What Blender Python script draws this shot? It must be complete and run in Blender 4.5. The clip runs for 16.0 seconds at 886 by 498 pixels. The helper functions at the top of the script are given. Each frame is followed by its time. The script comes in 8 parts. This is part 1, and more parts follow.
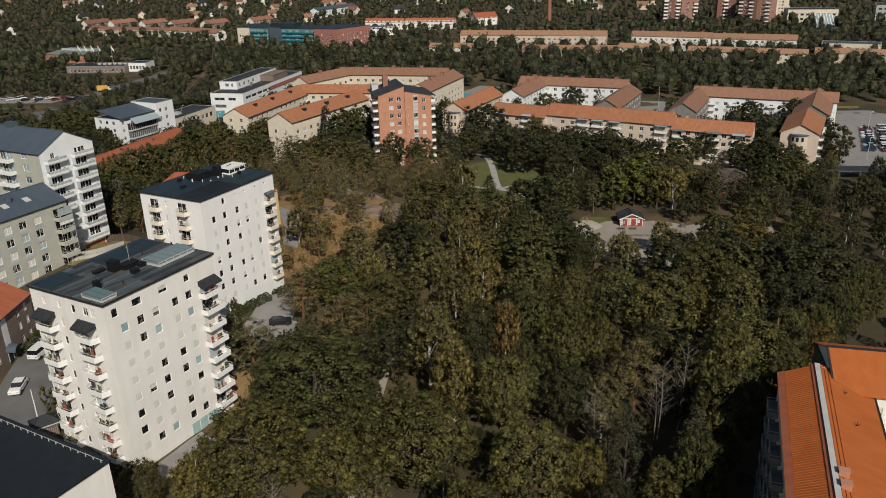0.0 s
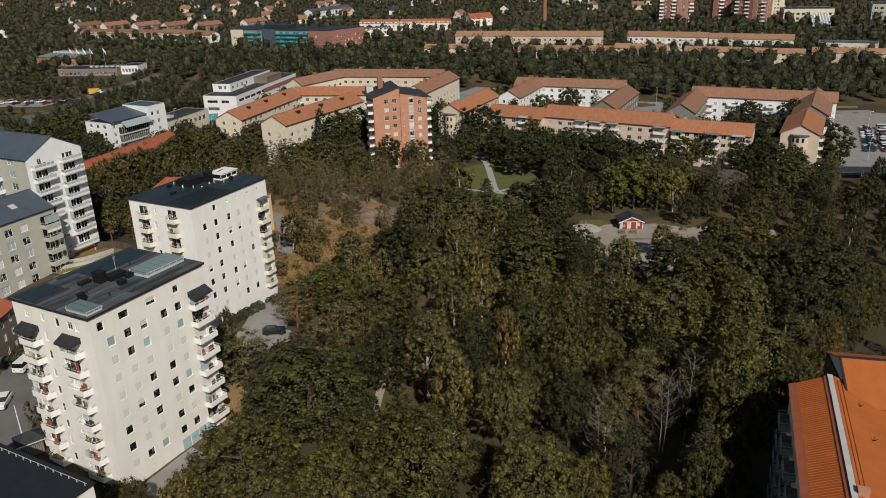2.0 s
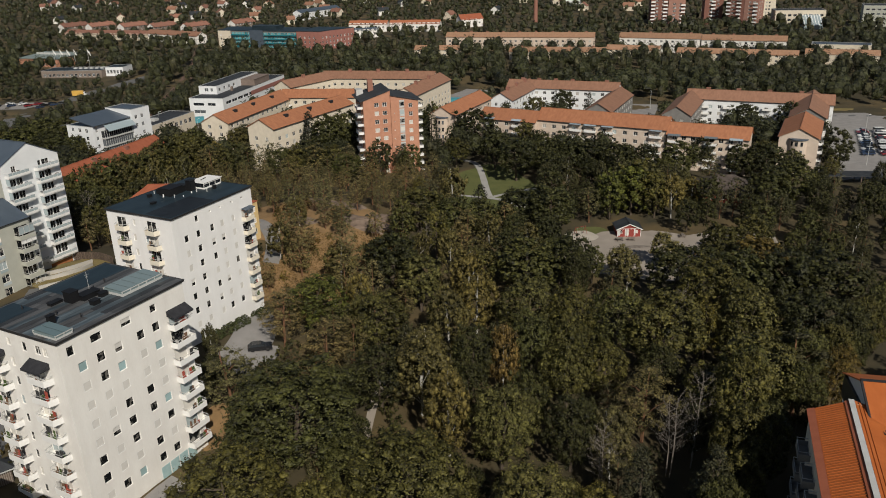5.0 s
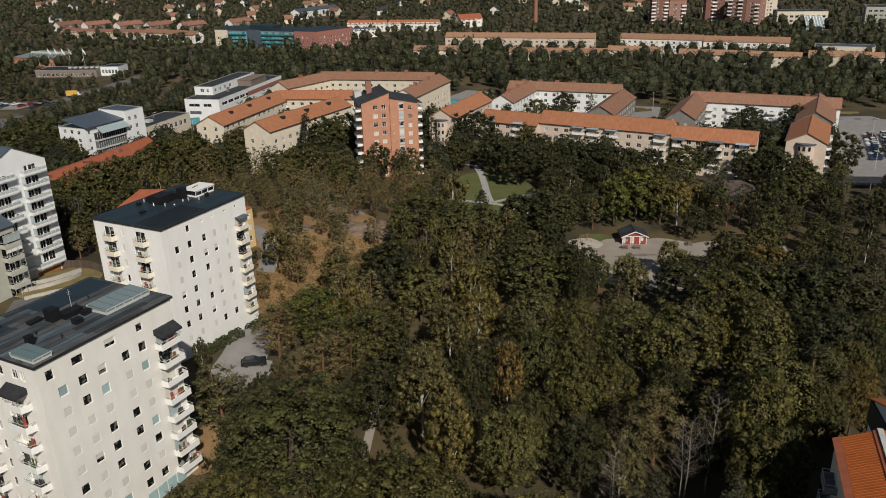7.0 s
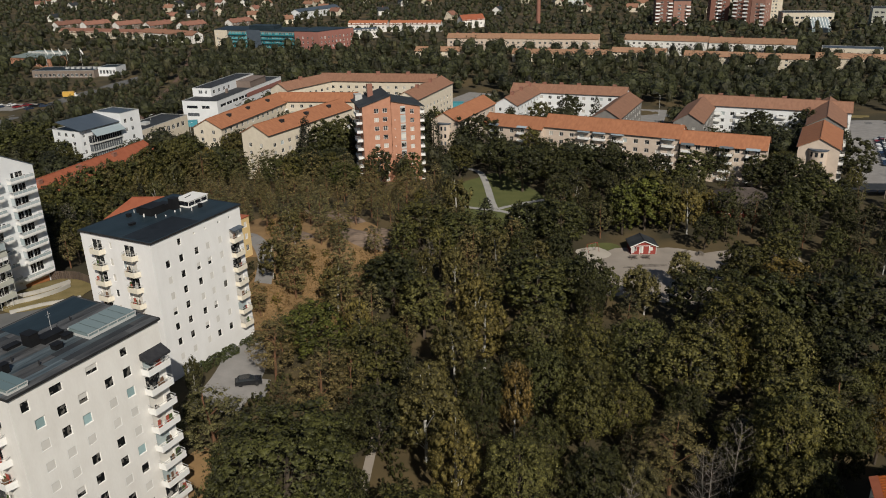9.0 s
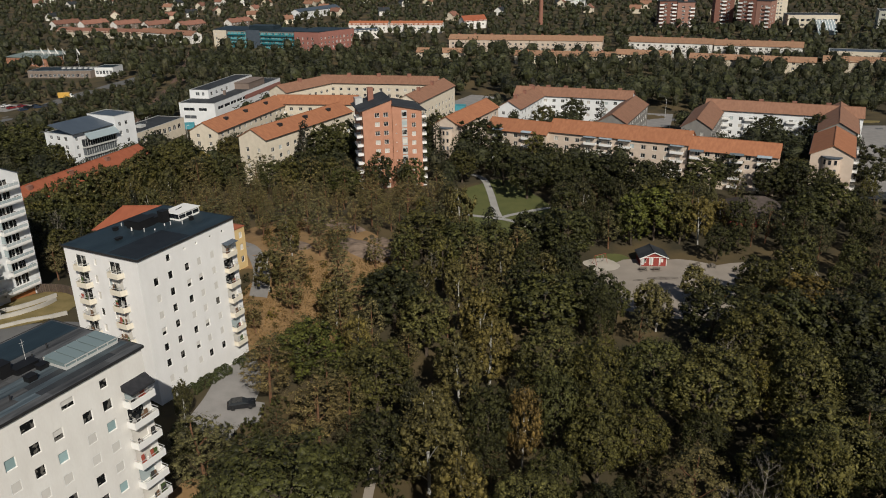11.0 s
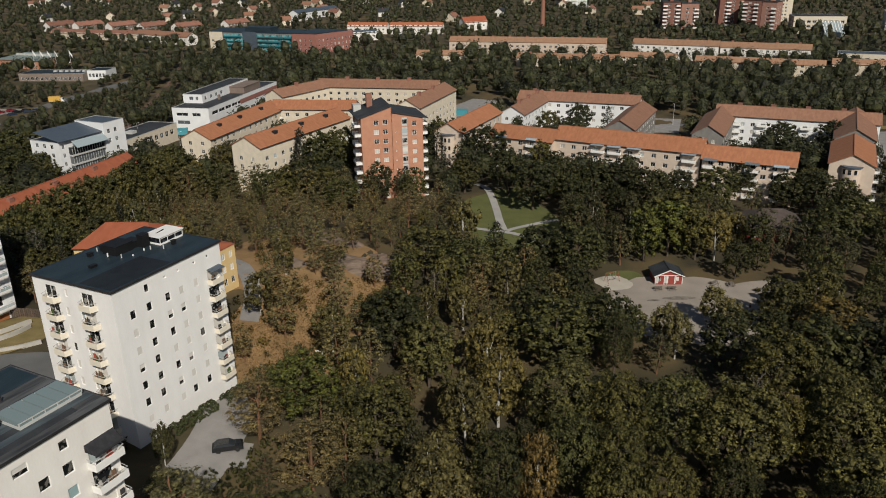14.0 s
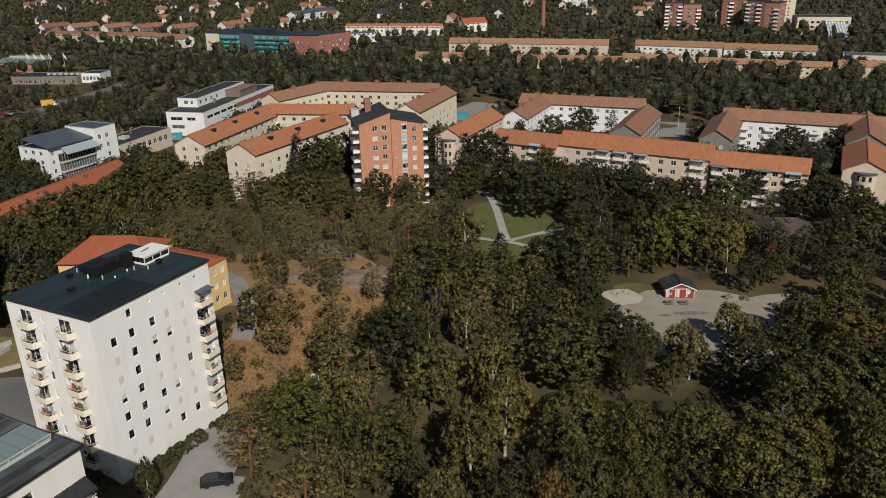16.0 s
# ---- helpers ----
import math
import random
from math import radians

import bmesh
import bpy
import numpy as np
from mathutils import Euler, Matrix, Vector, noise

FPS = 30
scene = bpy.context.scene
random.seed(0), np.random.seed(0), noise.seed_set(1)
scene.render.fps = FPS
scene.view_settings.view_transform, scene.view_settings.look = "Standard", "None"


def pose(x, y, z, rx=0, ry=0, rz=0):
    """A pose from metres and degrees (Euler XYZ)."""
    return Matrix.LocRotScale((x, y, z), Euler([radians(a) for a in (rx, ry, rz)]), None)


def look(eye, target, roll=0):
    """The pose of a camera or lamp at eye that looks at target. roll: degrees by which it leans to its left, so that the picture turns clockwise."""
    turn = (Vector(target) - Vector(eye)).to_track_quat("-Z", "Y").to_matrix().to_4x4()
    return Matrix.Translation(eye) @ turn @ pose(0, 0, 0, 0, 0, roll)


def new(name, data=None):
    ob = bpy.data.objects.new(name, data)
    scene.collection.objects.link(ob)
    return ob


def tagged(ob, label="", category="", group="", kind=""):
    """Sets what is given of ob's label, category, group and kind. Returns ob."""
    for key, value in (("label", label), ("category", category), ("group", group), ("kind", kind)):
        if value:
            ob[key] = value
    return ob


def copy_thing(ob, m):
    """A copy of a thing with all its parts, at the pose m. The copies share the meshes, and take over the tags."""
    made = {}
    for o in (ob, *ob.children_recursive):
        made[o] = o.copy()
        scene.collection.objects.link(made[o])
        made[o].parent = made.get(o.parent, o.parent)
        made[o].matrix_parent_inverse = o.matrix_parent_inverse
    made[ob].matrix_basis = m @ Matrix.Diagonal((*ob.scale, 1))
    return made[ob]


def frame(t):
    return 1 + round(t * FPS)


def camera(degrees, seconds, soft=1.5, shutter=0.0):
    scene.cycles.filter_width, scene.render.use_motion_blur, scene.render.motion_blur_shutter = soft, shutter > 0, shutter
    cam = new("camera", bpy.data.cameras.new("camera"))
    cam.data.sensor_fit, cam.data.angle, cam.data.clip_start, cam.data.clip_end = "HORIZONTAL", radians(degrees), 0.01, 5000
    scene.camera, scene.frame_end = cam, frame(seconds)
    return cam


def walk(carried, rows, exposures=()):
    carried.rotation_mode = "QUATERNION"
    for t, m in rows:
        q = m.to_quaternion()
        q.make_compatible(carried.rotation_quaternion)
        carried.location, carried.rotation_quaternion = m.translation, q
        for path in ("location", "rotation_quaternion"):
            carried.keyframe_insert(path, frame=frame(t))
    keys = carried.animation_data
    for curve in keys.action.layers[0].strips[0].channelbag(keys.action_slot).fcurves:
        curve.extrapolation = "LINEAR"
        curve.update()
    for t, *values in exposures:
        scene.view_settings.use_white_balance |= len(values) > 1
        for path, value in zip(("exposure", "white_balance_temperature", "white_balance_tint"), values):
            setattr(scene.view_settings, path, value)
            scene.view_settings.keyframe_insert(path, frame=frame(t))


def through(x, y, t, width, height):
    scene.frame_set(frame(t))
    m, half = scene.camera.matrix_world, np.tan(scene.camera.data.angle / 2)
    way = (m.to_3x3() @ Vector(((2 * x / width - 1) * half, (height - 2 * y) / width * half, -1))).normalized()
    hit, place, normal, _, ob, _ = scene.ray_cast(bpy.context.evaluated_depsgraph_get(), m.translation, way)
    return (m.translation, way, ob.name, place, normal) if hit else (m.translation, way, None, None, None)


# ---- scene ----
# the camera: seconds, eye x y z, yaw, pitch, roll
cam = camera(59.9, 16.0, 1.0)
PATH = [
    (0, 0.00, -0.00, 68.66, 0.01, -21.50, -1.56),
    (0.5, -0.10, 0.91, 68.53, -0.09, -21.46, -1.63),
    (1, -0.20, 1.91, 68.47, -0.19, -21.47, -1.65),
    (1.5, -0.22, 2.90, 68.35, -0.26, -21.44, -1.71),
    (2, -0.31, 3.85, 68.28, -0.33, -21.44, -1.77),
    (2.5, -0.34, 4.83, 68.17, -0.41, -21.42, -1.89),
    (3, -0.44, 5.89, 68.06, -0.51, -21.41, -1.91),
    (3.5, -0.49, 6.94, 68.00, -0.78, -21.41, -1.86),
    (4, -0.63, 8.03, 67.92, -0.94, -21.40, -1.78),
    (6.5, -1.28, 14.85, 67.83, -1.31, -21.43, -1.49),
    (7, -1.41, 16.41, 67.84, -1.31, -21.45, -1.42),
    (7.5, -1.54, 18.07, 67.80, -1.30, -21.44, -1.38),
    (8, -1.60, 19.75, 67.80, -1.27, -21.44, -1.34),
    (8.5, -1.75, 21.44, 67.83, -1.28, -21.46, -1.29),
    (9, -1.84, 23.16, 67.79, -1.27, -21.46, -1.28),
    (11.5, -2.40, 32.15, 67.80, -1.30, -21.46, -1.02),
    (12, -2.38, 33.82, 67.83, -1.29, -21.44, -1.08),
    (12.5, -2.53, 35.89, 67.73, -1.31, -21.44, -1.08),
    (13, -2.71, 37.79, 67.72, -1.35, -21.44, -1.05),
    (13.5, -2.79, 39.75, 67.70, -1.35, -21.44, -1.05),
    (14, -2.88, 41.58, 67.72, -1.36, -21.44, -1.04),
    (14.5, -2.99, 43.51, 67.73, -1.38, -21.44, -1.00),
    (15, -3.13, 45.53, 67.59, -1.40, -21.40, -1.02),
    (15.5, -3.20, 47.44, 67.64, -1.43, -21.40, -1.04),
    (16, -3.26, 49.26, 67.61, -1.44, -21.40, -1.12),
]
walk(cam, [(t, pose(x, y, z, 90 + pitch, 0, yaw) @ pose(0, 0, 0, 0, 0, roll)) for t, x, y, z, yaw, pitch, roll in PATH])

# ---- daylight: late summer sun from behind the camera, clear sky ----
SUN_UP, SUN_SIDE = 38.5, 15.0
world = bpy.data.worlds.new("sky")
scene.world = world
world.use_nodes = True
sky = world.node_tree.nodes.new("ShaderNodeTexSky")
sky.sky_type = "NISHITA"
sky.sun_disc = False
sky.sun_elevation = radians(SUN_UP)
sky.sun_rotation = radians(180 - SUN_SIDE)
sky_out = world.node_tree.nodes["Background"]
sky_out.inputs["Strength"].default_value = 0.05
world.node_tree.links.new(sky.outputs[0], sky_out.inputs["Color"])
sun_data = bpy.data.lights.new("sun", "SUN")
sun_data.energy, sun_data.angle, sun_data.color = 4.9, radians(0.5), (1.0, 0.94, 0.84)
sun = new("sun", sun_data)
sx, sy, sz = math.sin(radians(SUN_SIDE)) * math.cos(radians(SUN_UP)), -math.cos(radians(SUN_SIDE)) * math.cos(radians(SUN_UP)), math.sin(radians(SUN_UP))
sun.matrix_world = look((300 * sx, 300 * sy, 300 * sz), (0, 0, 0))
scene.view_settings.exposure = -0.32


# ---- materials ----
def material(name, low, high, rough=0.8, size=1.0, fine=8.0, bump=0.15, metal=0.0, each=0.0, stretch=(1, 1, 1), spec=0.4):
    """A surface whose colour wanders between two tones at a coarse and a fine size (metres), with relief; each: spread between objects."""
    m = bpy.data.materials.new(name)
    m.use_nodes = True
    t = m.node_tree
    n, link = t.nodes, t.links.new
    bsdf = n["Principled BSDF"]
    bsdf.inputs["Roughness"].default_value = rough
    bsdf.inputs["Metallic"].default_value = metal
    bsdf.inputs["Specular IOR Level"].default_value = spec
    where = n.new("ShaderNodeTexCoord")
    turn = n.new("ShaderNodeMapping")
    turn.inputs["Scale"].default_value = stretch
    link(where.outputs["Object"], turn.inputs["Vector"])
    coarse = n.new("ShaderNodeTexNoise")
    coarse.inputs["Scale"].default_value, coarse.inputs["Detail"].default_value = 1 / size, 5
    grain = n.new("ShaderNodeTexNoise")
    grain.inputs["Scale"].default_value, grain.inputs["Detail"].default_value = fine, 3
    for tex in (coarse, grain):
        link(turn.outputs["Vector"], tex.inputs["Vector"])
    add = n.new("ShaderNodeMath")
    add.operation = "MULTIPLY_ADD"
    link(grain.outputs["Fac"], add.inputs[0])
    add.inputs[1].default_value = 0.5
    scaled = n.new("ShaderNodeMath")
    scaled.operation = "MULTIPLY_ADD"
    link(coarse.outputs["Fac"], scaled.inputs[0])
    scaled.inputs[1].default_value, scaled.inputs[2].default_value = 1.6, -0.55
    link(scaled.outputs[0], add.inputs[2])
    mix = n.new("ShaderNodeMix")
    mix.data_type = "RGBA"
    link(add.outputs[0], mix.inputs["Factor"])
    mix.inputs["A"].default_value, mix.inputs["B"].default_value = (*low, 1), (*high, 1)
    colour = mix.outputs["Result"]
    if each:
        info = n.new("ShaderNodeObjectInfo")
        spread = n.new("ShaderNodeMapRange")
        spread.inputs["To Min"].default_value, spread.inputs["To Max"].default_value = 1 - each, 1 + each
        link(info.outputs["Random"], spread.inputs["Value"])
        hsv = n.new("ShaderNodeHueSaturation")
        link(spread.outputs[0], hsv.inputs["Value"])
        link(colour, hsv.inputs["Color"])
        colour = hsv.outputs["Color"]
    link(colour, bsdf.inputs["Base Color"])
    if bump:
        relief = n.new("ShaderNodeBump")
        relief.inputs["Strength"].default_value, relief.inputs["Distance"].default_value = bump, 0.05
        link(grain.outputs["Fac"], relief.inputs["Height"])
        link(relief.outputs["Normal"], bsdf.inputs["Normal"])
    return m


def leaf_material(name, shade, light, through=0.14, single=True):
    """Foliage: tone varies from leaf clump to leaf clump, over the crown and, by the object's own tint, from tree to
    tree; some light passes through. The shade tone paints shadow among the leaves into the colour.
    """
    m = bpy.data.materials.new(name)
    m.use_nodes = True
    t = m.node_tree
    n, link = t.nodes, t.links.new
    bsdf, out = n["Principled BSDF"], n["Material Output"]
    bsdf.inputs["Roughness"].default_value = 0.5
    bsdf.inputs["Specular IOR Level"].default_value = 0.3
    where = n.new("ShaderNodeTexCoord")

    def cloud(scale, detail, rough=0.5):
        tex = n.new("ShaderNodeTexNoise")
        tex.inputs["Scale"].default_value, tex.inputs["Detail"].default_value, tex.inputs["Roughness"].default_value = scale, detail, rough
        link(where.outputs["Object"], tex.inputs["Vector"])
        return tex.outputs["Fac"]

    def linear(value, gain, offset):
        k = n.new("ShaderNodeMath")
        k.operation = "MULTIPLY_ADD"
        link(value, k.inputs[0])
        k.inputs[1].default_value = gain
        if isinstance(offset, float):
            k.inputs[2].default_value = offset
        else:
            link(offset, k.inputs[2])
        return k.outputs[0]

    geo, info = n.new("ShaderNodeNewGeometry"), n.new("ShaderNodeObjectInfo")
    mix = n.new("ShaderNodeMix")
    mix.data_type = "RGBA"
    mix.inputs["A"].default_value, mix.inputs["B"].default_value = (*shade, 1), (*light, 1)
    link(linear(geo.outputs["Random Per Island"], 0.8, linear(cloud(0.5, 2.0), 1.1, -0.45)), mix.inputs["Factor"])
    tint = n.new("ShaderNodeMix")
    tint.data_type, tint.blend_type = "RGBA", "MULTIPLY"
    tint.inputs["Factor"].default_value = 1.0
    link(mix.outputs["Result"], tint.inputs["A"])
    link(info.outputs["Color"], tint.inputs["B"])
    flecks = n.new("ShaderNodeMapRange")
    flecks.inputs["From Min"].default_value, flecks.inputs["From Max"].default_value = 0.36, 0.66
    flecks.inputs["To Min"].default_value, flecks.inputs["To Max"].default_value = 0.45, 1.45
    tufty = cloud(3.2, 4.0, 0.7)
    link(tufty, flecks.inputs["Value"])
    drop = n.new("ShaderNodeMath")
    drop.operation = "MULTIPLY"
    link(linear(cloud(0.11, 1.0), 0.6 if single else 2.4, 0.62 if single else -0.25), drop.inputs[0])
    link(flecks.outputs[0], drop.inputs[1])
    tone = n.new("ShaderNodeHueSaturation")
    link(drop.outputs[0], tone.inputs["Value"])
    link(tint.outputs["Result"], tone.inputs["Color"])
    link(tone.outputs["Color"], bsdf.inputs["Base Color"])
    relief = n.new("ShaderNodeBump")
    relief.inputs["Strength"].default_value, relief.inputs["Distance"].default_value = 0.6, 0.4
    link(tufty, relief.inputs["Height"])
    link(relief.outputs["Normal"], bsdf.inputs["Normal"])
    thin = n.new("ShaderNodeBsdfTranslucent")
    link(tone.outputs["Color"], thin.inputs["Color"])
    both = n.new("ShaderNodeMixShader")
    both.inputs[0].default_value = through
    link(bsdf.outputs[0], both.inputs[1])
    link(thin.outputs[0], both.inputs[2])
    link(both.outputs[0], out.inputs["Surface"])
    return m


def glass_material(name, dark, blind, share, teal=0.0, curtain=0.0):
    """Window glass seen from outside by day: dark and shiny, with a pale blind drawn behind a share of the panes."""
    m = bpy.data.materials.new(name)
    m.use_nodes = True
    n, link = m.node_tree.nodes, m.node_tree.links.new
    bsdf = n["Principled BSDF"]
    bsdf.inputs["Roughness"].default_value = 0.08
    info = n.new("ShaderNodeObjectInfo")
    bsdf.inputs["Specular IOR Level"].default_value = 0.35
    where = n.new("ShaderNodeTexCoord")
    own = n.new("ShaderNodeVectorMath")
    own.operation = "ADD"
    link(where.outputs["Object"], own.inputs[0])
    shift = n.new("ShaderNodeMath")
    shift.operation = "MULTIPLY"
    shift.inputs[1].default_value = 61.0
    link(info.outputs["Random"], shift.inputs[0])
    link(shift.outputs[0], own.inputs[1])
    cloth = n.new("ShaderNodeTexNoise")
    cloth.inputs["Scale"].default_value, cloth.inputs["Detail"].default_value = 1.7, 2
    link(own.outputs[0], cloth.inputs["Vector"])
    hang = n.new("ShaderNodeMapRange")
    hang.inputs["From Min"].default_value, hang.inputs["From Max"].default_value = 0.52, 0.60
    hang.inputs["To Max"].default_value = curtain
    link(cloth.outputs["Fac"], hang.inputs["Value"])
    inside = n.new("ShaderNodeMix")
    inside.data_type = "RGBA"
    inside.inputs["A"].default_value, inside.inputs["B"].default_value = (*dark, 1), (*[c * 0.75 for c in blind], 1)
    link(hang.outputs[0], inside.inputs["Factor"])
    colour = inside.outputs["Result"]
    for limit, tint in ((share + teal, (0.38, 0.435, 0.44)), (share, blind)):
        step = n.new("ShaderNodeMath")
        step.operation = "LESS_THAN"
        step.inputs[1].default_value = limit
        link(info.outputs["Random"], step.inputs[0])
        mix = n.new("ShaderNodeMix")
        mix.data_type = "RGBA"
        mix.inputs["B"].default_value = (*tint, 1)
        link(colour, mix.inputs["A"])
        link(step.outputs[0], mix.inputs["Factor"])
        colour = mix.outputs["Result"]
    link(colour, bsdf.inputs["Base Color"])
    return m


RENDER_WHITE = material("white_render", (0.68, 0.648, 0.60), (0.82, 0.80, 0.755), 0.85, 2.2, 5.0, 0.12, stretch=(1, 1, 0.35))
RENDER_PURE = material("clean_white_render", (0.73, 0.715, 0.69), (0.84, 0.83, 0.81), 0.85, 2.2, 5.0, 0.1, stretch=(1, 1, 0.35))
RENDER_COOL = material("cool_white_render", (0.66, 0.67, 0.67), (0.78, 0.79, 0.79), 0.8, 3.0, 6.0, 0.1)
RENDER_GREEN = material("grey_green_render", (0.37, 0.37, 0.315), (0.45, 0.45, 0.39), 0.85, 2.0, 6.0, 0.1)
RENDER_BEIGE = material("beige_render", (0.58, 0.51, 0.40), (0.71, 0.63, 0.505), 0.85, 1.6, 5.0, 0.12, each=0.1)
RENDER_PINK = material("pale_pink_render", (0.52, 0.42, 0.335), (0.63, 0.525, 0.43), 0.85, 1.6, 6.0, 0.1)
RENDER_BROWN = material("brown_render", (0.16, 0.12, 0.10), (0.22, 0.17, 0.14), 0.85, 2.0, 6.0, 0.1)
RENDER_YELLOW = material("yellow_render", (0.62, 0.44, 0.20), (0.70, 0.52, 0.26), 0.85, 2.0, 6.0, 0.1)
RENDER_GREY = material("grey_render", (0.17, 0.16, 0.15), (0.24, 0.23, 0.21), 0.85, 2.0, 6.0, 0.1)
BRICK_ORANGE = material("orange_brick", (0.40, 0.19, 0.12), (0.50, 0.25, 0.16), 0.85, 1.5, 10.0, 0.3)
BRICK_RED = material("red_brick", (0.23, 0.105, 0.075), (0.31, 0.15, 0.105), 0.85, 1.5, 10.0, 0.3)
BRICK_ROSE = material("rose_brick", (0.25, 0.105, 0.085), (0.33, 0.145, 0.115), 0.85, 1.5, 10.0, 0.3)
BRICK_GREY = material("grey_brown_brick", (0.17, 0.135, 0.11), (0.25, 0.20, 0.165), 0.85, 1.5, 10.0, 0.3)
BRICK_FAR = material("brown_brick", (0.165, 0.075, 0.055), (0.235, 0.108, 0.08), 0.85, 1.5, 10.0, 0.3)
BRICK_PINK = material("pale_red_brick", (0.27, 0.145, 0.11), (0.35, 0.19, 0.145), 0.85, 1.5, 10.0, 0.3)
FELT = material("black_roof_felt", (0.012, 0.014, 0.018), (0.05, 0.055, 0.06), 0.75, 2.5, 5.0, 0.2)
FELT_OLD = material("weathered_roof_felt", (0.018, 0.02, 0.023), (0.125, 0.125, 0.125), 0.6, 1.1, 2.2, 0.3, each=0.3, stretch=(0.22, 1.6, 1))
FELT_BLUE = material("worn_bluish_roof_felt", (0.014, 0.022, 0.03), (0.125, 0.155, 0.17), 0.55, 0.9, 2.0, 0.3, each=0.3, stretch=(0.22, 1.6, 1))
FELT_NEW = material("new_roof_felt", (0.009, 0.017, 0.023), (0.027, 0.044, 0.056), 0.5, 2.0, 4.0, 0.15, stretch=(0.3, 1.6, 1))
FELT_PATCH = material("black_felt_patch", (0.007, 0.009, 0.012), (0.018, 0.023, 0.028), 0.6, 1.5, 5.0, 0.2)
VENT_BLACK = material("black_vent_metal", (0.004, 0.004, 0.005), (0.010, 0.010, 0.011), 0.6, 1.0, 8.0, 0.05)
SHEET_GREY = material("grey_sheet_roof", (0.052, 0.07, 0.092), (0.086, 0.108, 0.136), 0.5, 3.0, 5.0, 0.1, stretch=(1, 0.3, 1))
TILE = material("orange_clay_tiles", (0.265, 0.104, 0.052), (0.42, 0.18, 0.088), 0.85, 1.2, 7.0, 0.35, each=0.08, stretch=(1.5, 0.5, 1))
TILE_DUSTY = material("weathered_clay_tiles", (0.195, 0.099, 0.062), (0.31, 0.162, 0.102), 0.85, 1.2, 7.0, 0.35, each=0.1, stretch=(1.5, 0.5, 1))
TILE_TAN = material("sun_bleached_clay_tiles", (0.25, 0.138, 0.082), (0.37, 0.215, 0.13), 0.85, 1.6, 5.0, 0.35, each=0.12, stretch=(1.5, 0.5, 1))
TILE_FAR = material("distant_red_tiles", (0.185, 0.088, 0.062), (0.275, 0.132, 0.09), 0.85, 2.0, 7.0, 0.2, each=0.2)
TILE_RED = material("red_clay_tiles", (0.27, 0.076, 0.036), (0.39, 0.12, 0.06), 0.85, 2.0, 7.0, 0.35, each=0.12, stretch=(1.5, 0.5, 1))
SHEET_ORANGE = material("orange_sheet_roof", (0.345, 0.088, 0.017), (0.455, 0.128, 0.030), 0.6, 1.6, 4.0, 0.12, stretch=(1, 0.4, 1))
TRIM_DARK = material("dark_trim", (0.015, 0.015, 0.016), (0.035, 0.035, 0.036), 0.5, 1.0, 8.0, 0.05)
TRIM_LIGHT = material("pale_metal_trim", (0.42, 0.42, 0.40), (0.55, 0.55, 0.53), 0.45, 1.0, 6.0, 0.05)
WHITE = material("white_paint", (0.74, 0.73, 0.70), (0.82, 0.81, 0.78), 0.6, 1.5, 8.0, 0.03)
CREAM = material("cream_paint", (0.69, 0.625, 0.50), (0.77, 0.71, 0.59), 0.6, 1.5, 8.0, 0.03)
RED_WOOD = material("red_wood_paint", (0.22, 0.035, 0.03), (0.30, 0.06, 0.045), 0.8, 0.5, 6.0, 0.3, stretch=(8, 8, 0.4))
AWNING = material("dark_awning_cloth", (0.012, 0.013, 0.016), (0.035, 0.035, 0.04), 0.9, 0.6, 10.0, 0.1)
CLOTH_BLUE = material("blue_grey_awning_cloth", (0.16, 0.20, 0.23), (0.28, 0.33, 0.36), 0.9, 0.6, 10.0, 0.1, each=0.5)
TEAL_GLASS = glass_material("teal_glass", (0.03, 0.17, 0.20), (0.12, 0.36, 0.39), 0.5)
GLASS_COOL = glass_material("tower_glass", (0.05, 0.07, 0.08), (0.30, 0.36, 0.38), 0.5, 0.0, 0.4)
GLASS_FAR = glass_material("distant_window_glass", (0.014, 0.016, 0.018), (0.42, 0.40, 0.36), 0.22, 0.05, 0.35)
SCREEN = glass_material("balcony_glass", (0.34, 0.40, 0.41), (0.44, 0.49, 0.50), 0.5)
GLASS = glass_material("window_glass", (0.012, 0.014, 0.016), (0.64, 0.61, 0.555), 0.46, 0.08, 0.55)
GLASS_PALE = glass_material("curtained_window_glass", (0.02, 0.022, 0.025), (0.56, 0.53, 0.48), 0.56, 0.06, 0.5)
GLASS_DARK = glass_material("dark_window_glass", (0.012, 0.014, 0.018), (0.10, 0.11, 0.12), 0.35, 0.0, 0.5)
GLASS_OPEN = glass_material("open_window_glass", (0.010, 0.011, 0.012), (0.42, 0.39, 0.35), 0.0, 0.0, 0.4)
BLIND = material("drawn_white_blind", (0.60, 0.575, 0.535), (0.70, 0.675, 0.63), 0.35, 0.8, 9.0, 0.05, each=0.06)
BLIND_TEAL = material("drawn_teal_blind", (0.25, 0.38, 0.39), (0.36, 0.47, 0.47), 0.3, 0.8, 9.0, 0.05, each=0.25)
ROOF_GLASS = glass_material("skylight_glass", (0.13, 0.185, 0.195), (0.19, 0.245, 0.25), 0.5)
ASPHALT = material("asphalt", (0.10, 0.10, 0.10), (0.15, 0.148, 0.145), 0.9, 4.0, 6.0, 0.1)
ASPHALT_PALE = material("worn_pale_asphalt", (0.20, 0.19, 0.18), (0.29, 0.275, 0.26), 0.9, 2.5, 5.0, 0.15)
GRAVEL = material("gravel", (0.25, 0.215, 0.18), (0.35, 0.305, 0.255), 0.95, 5.0, 5.0, 0.25)
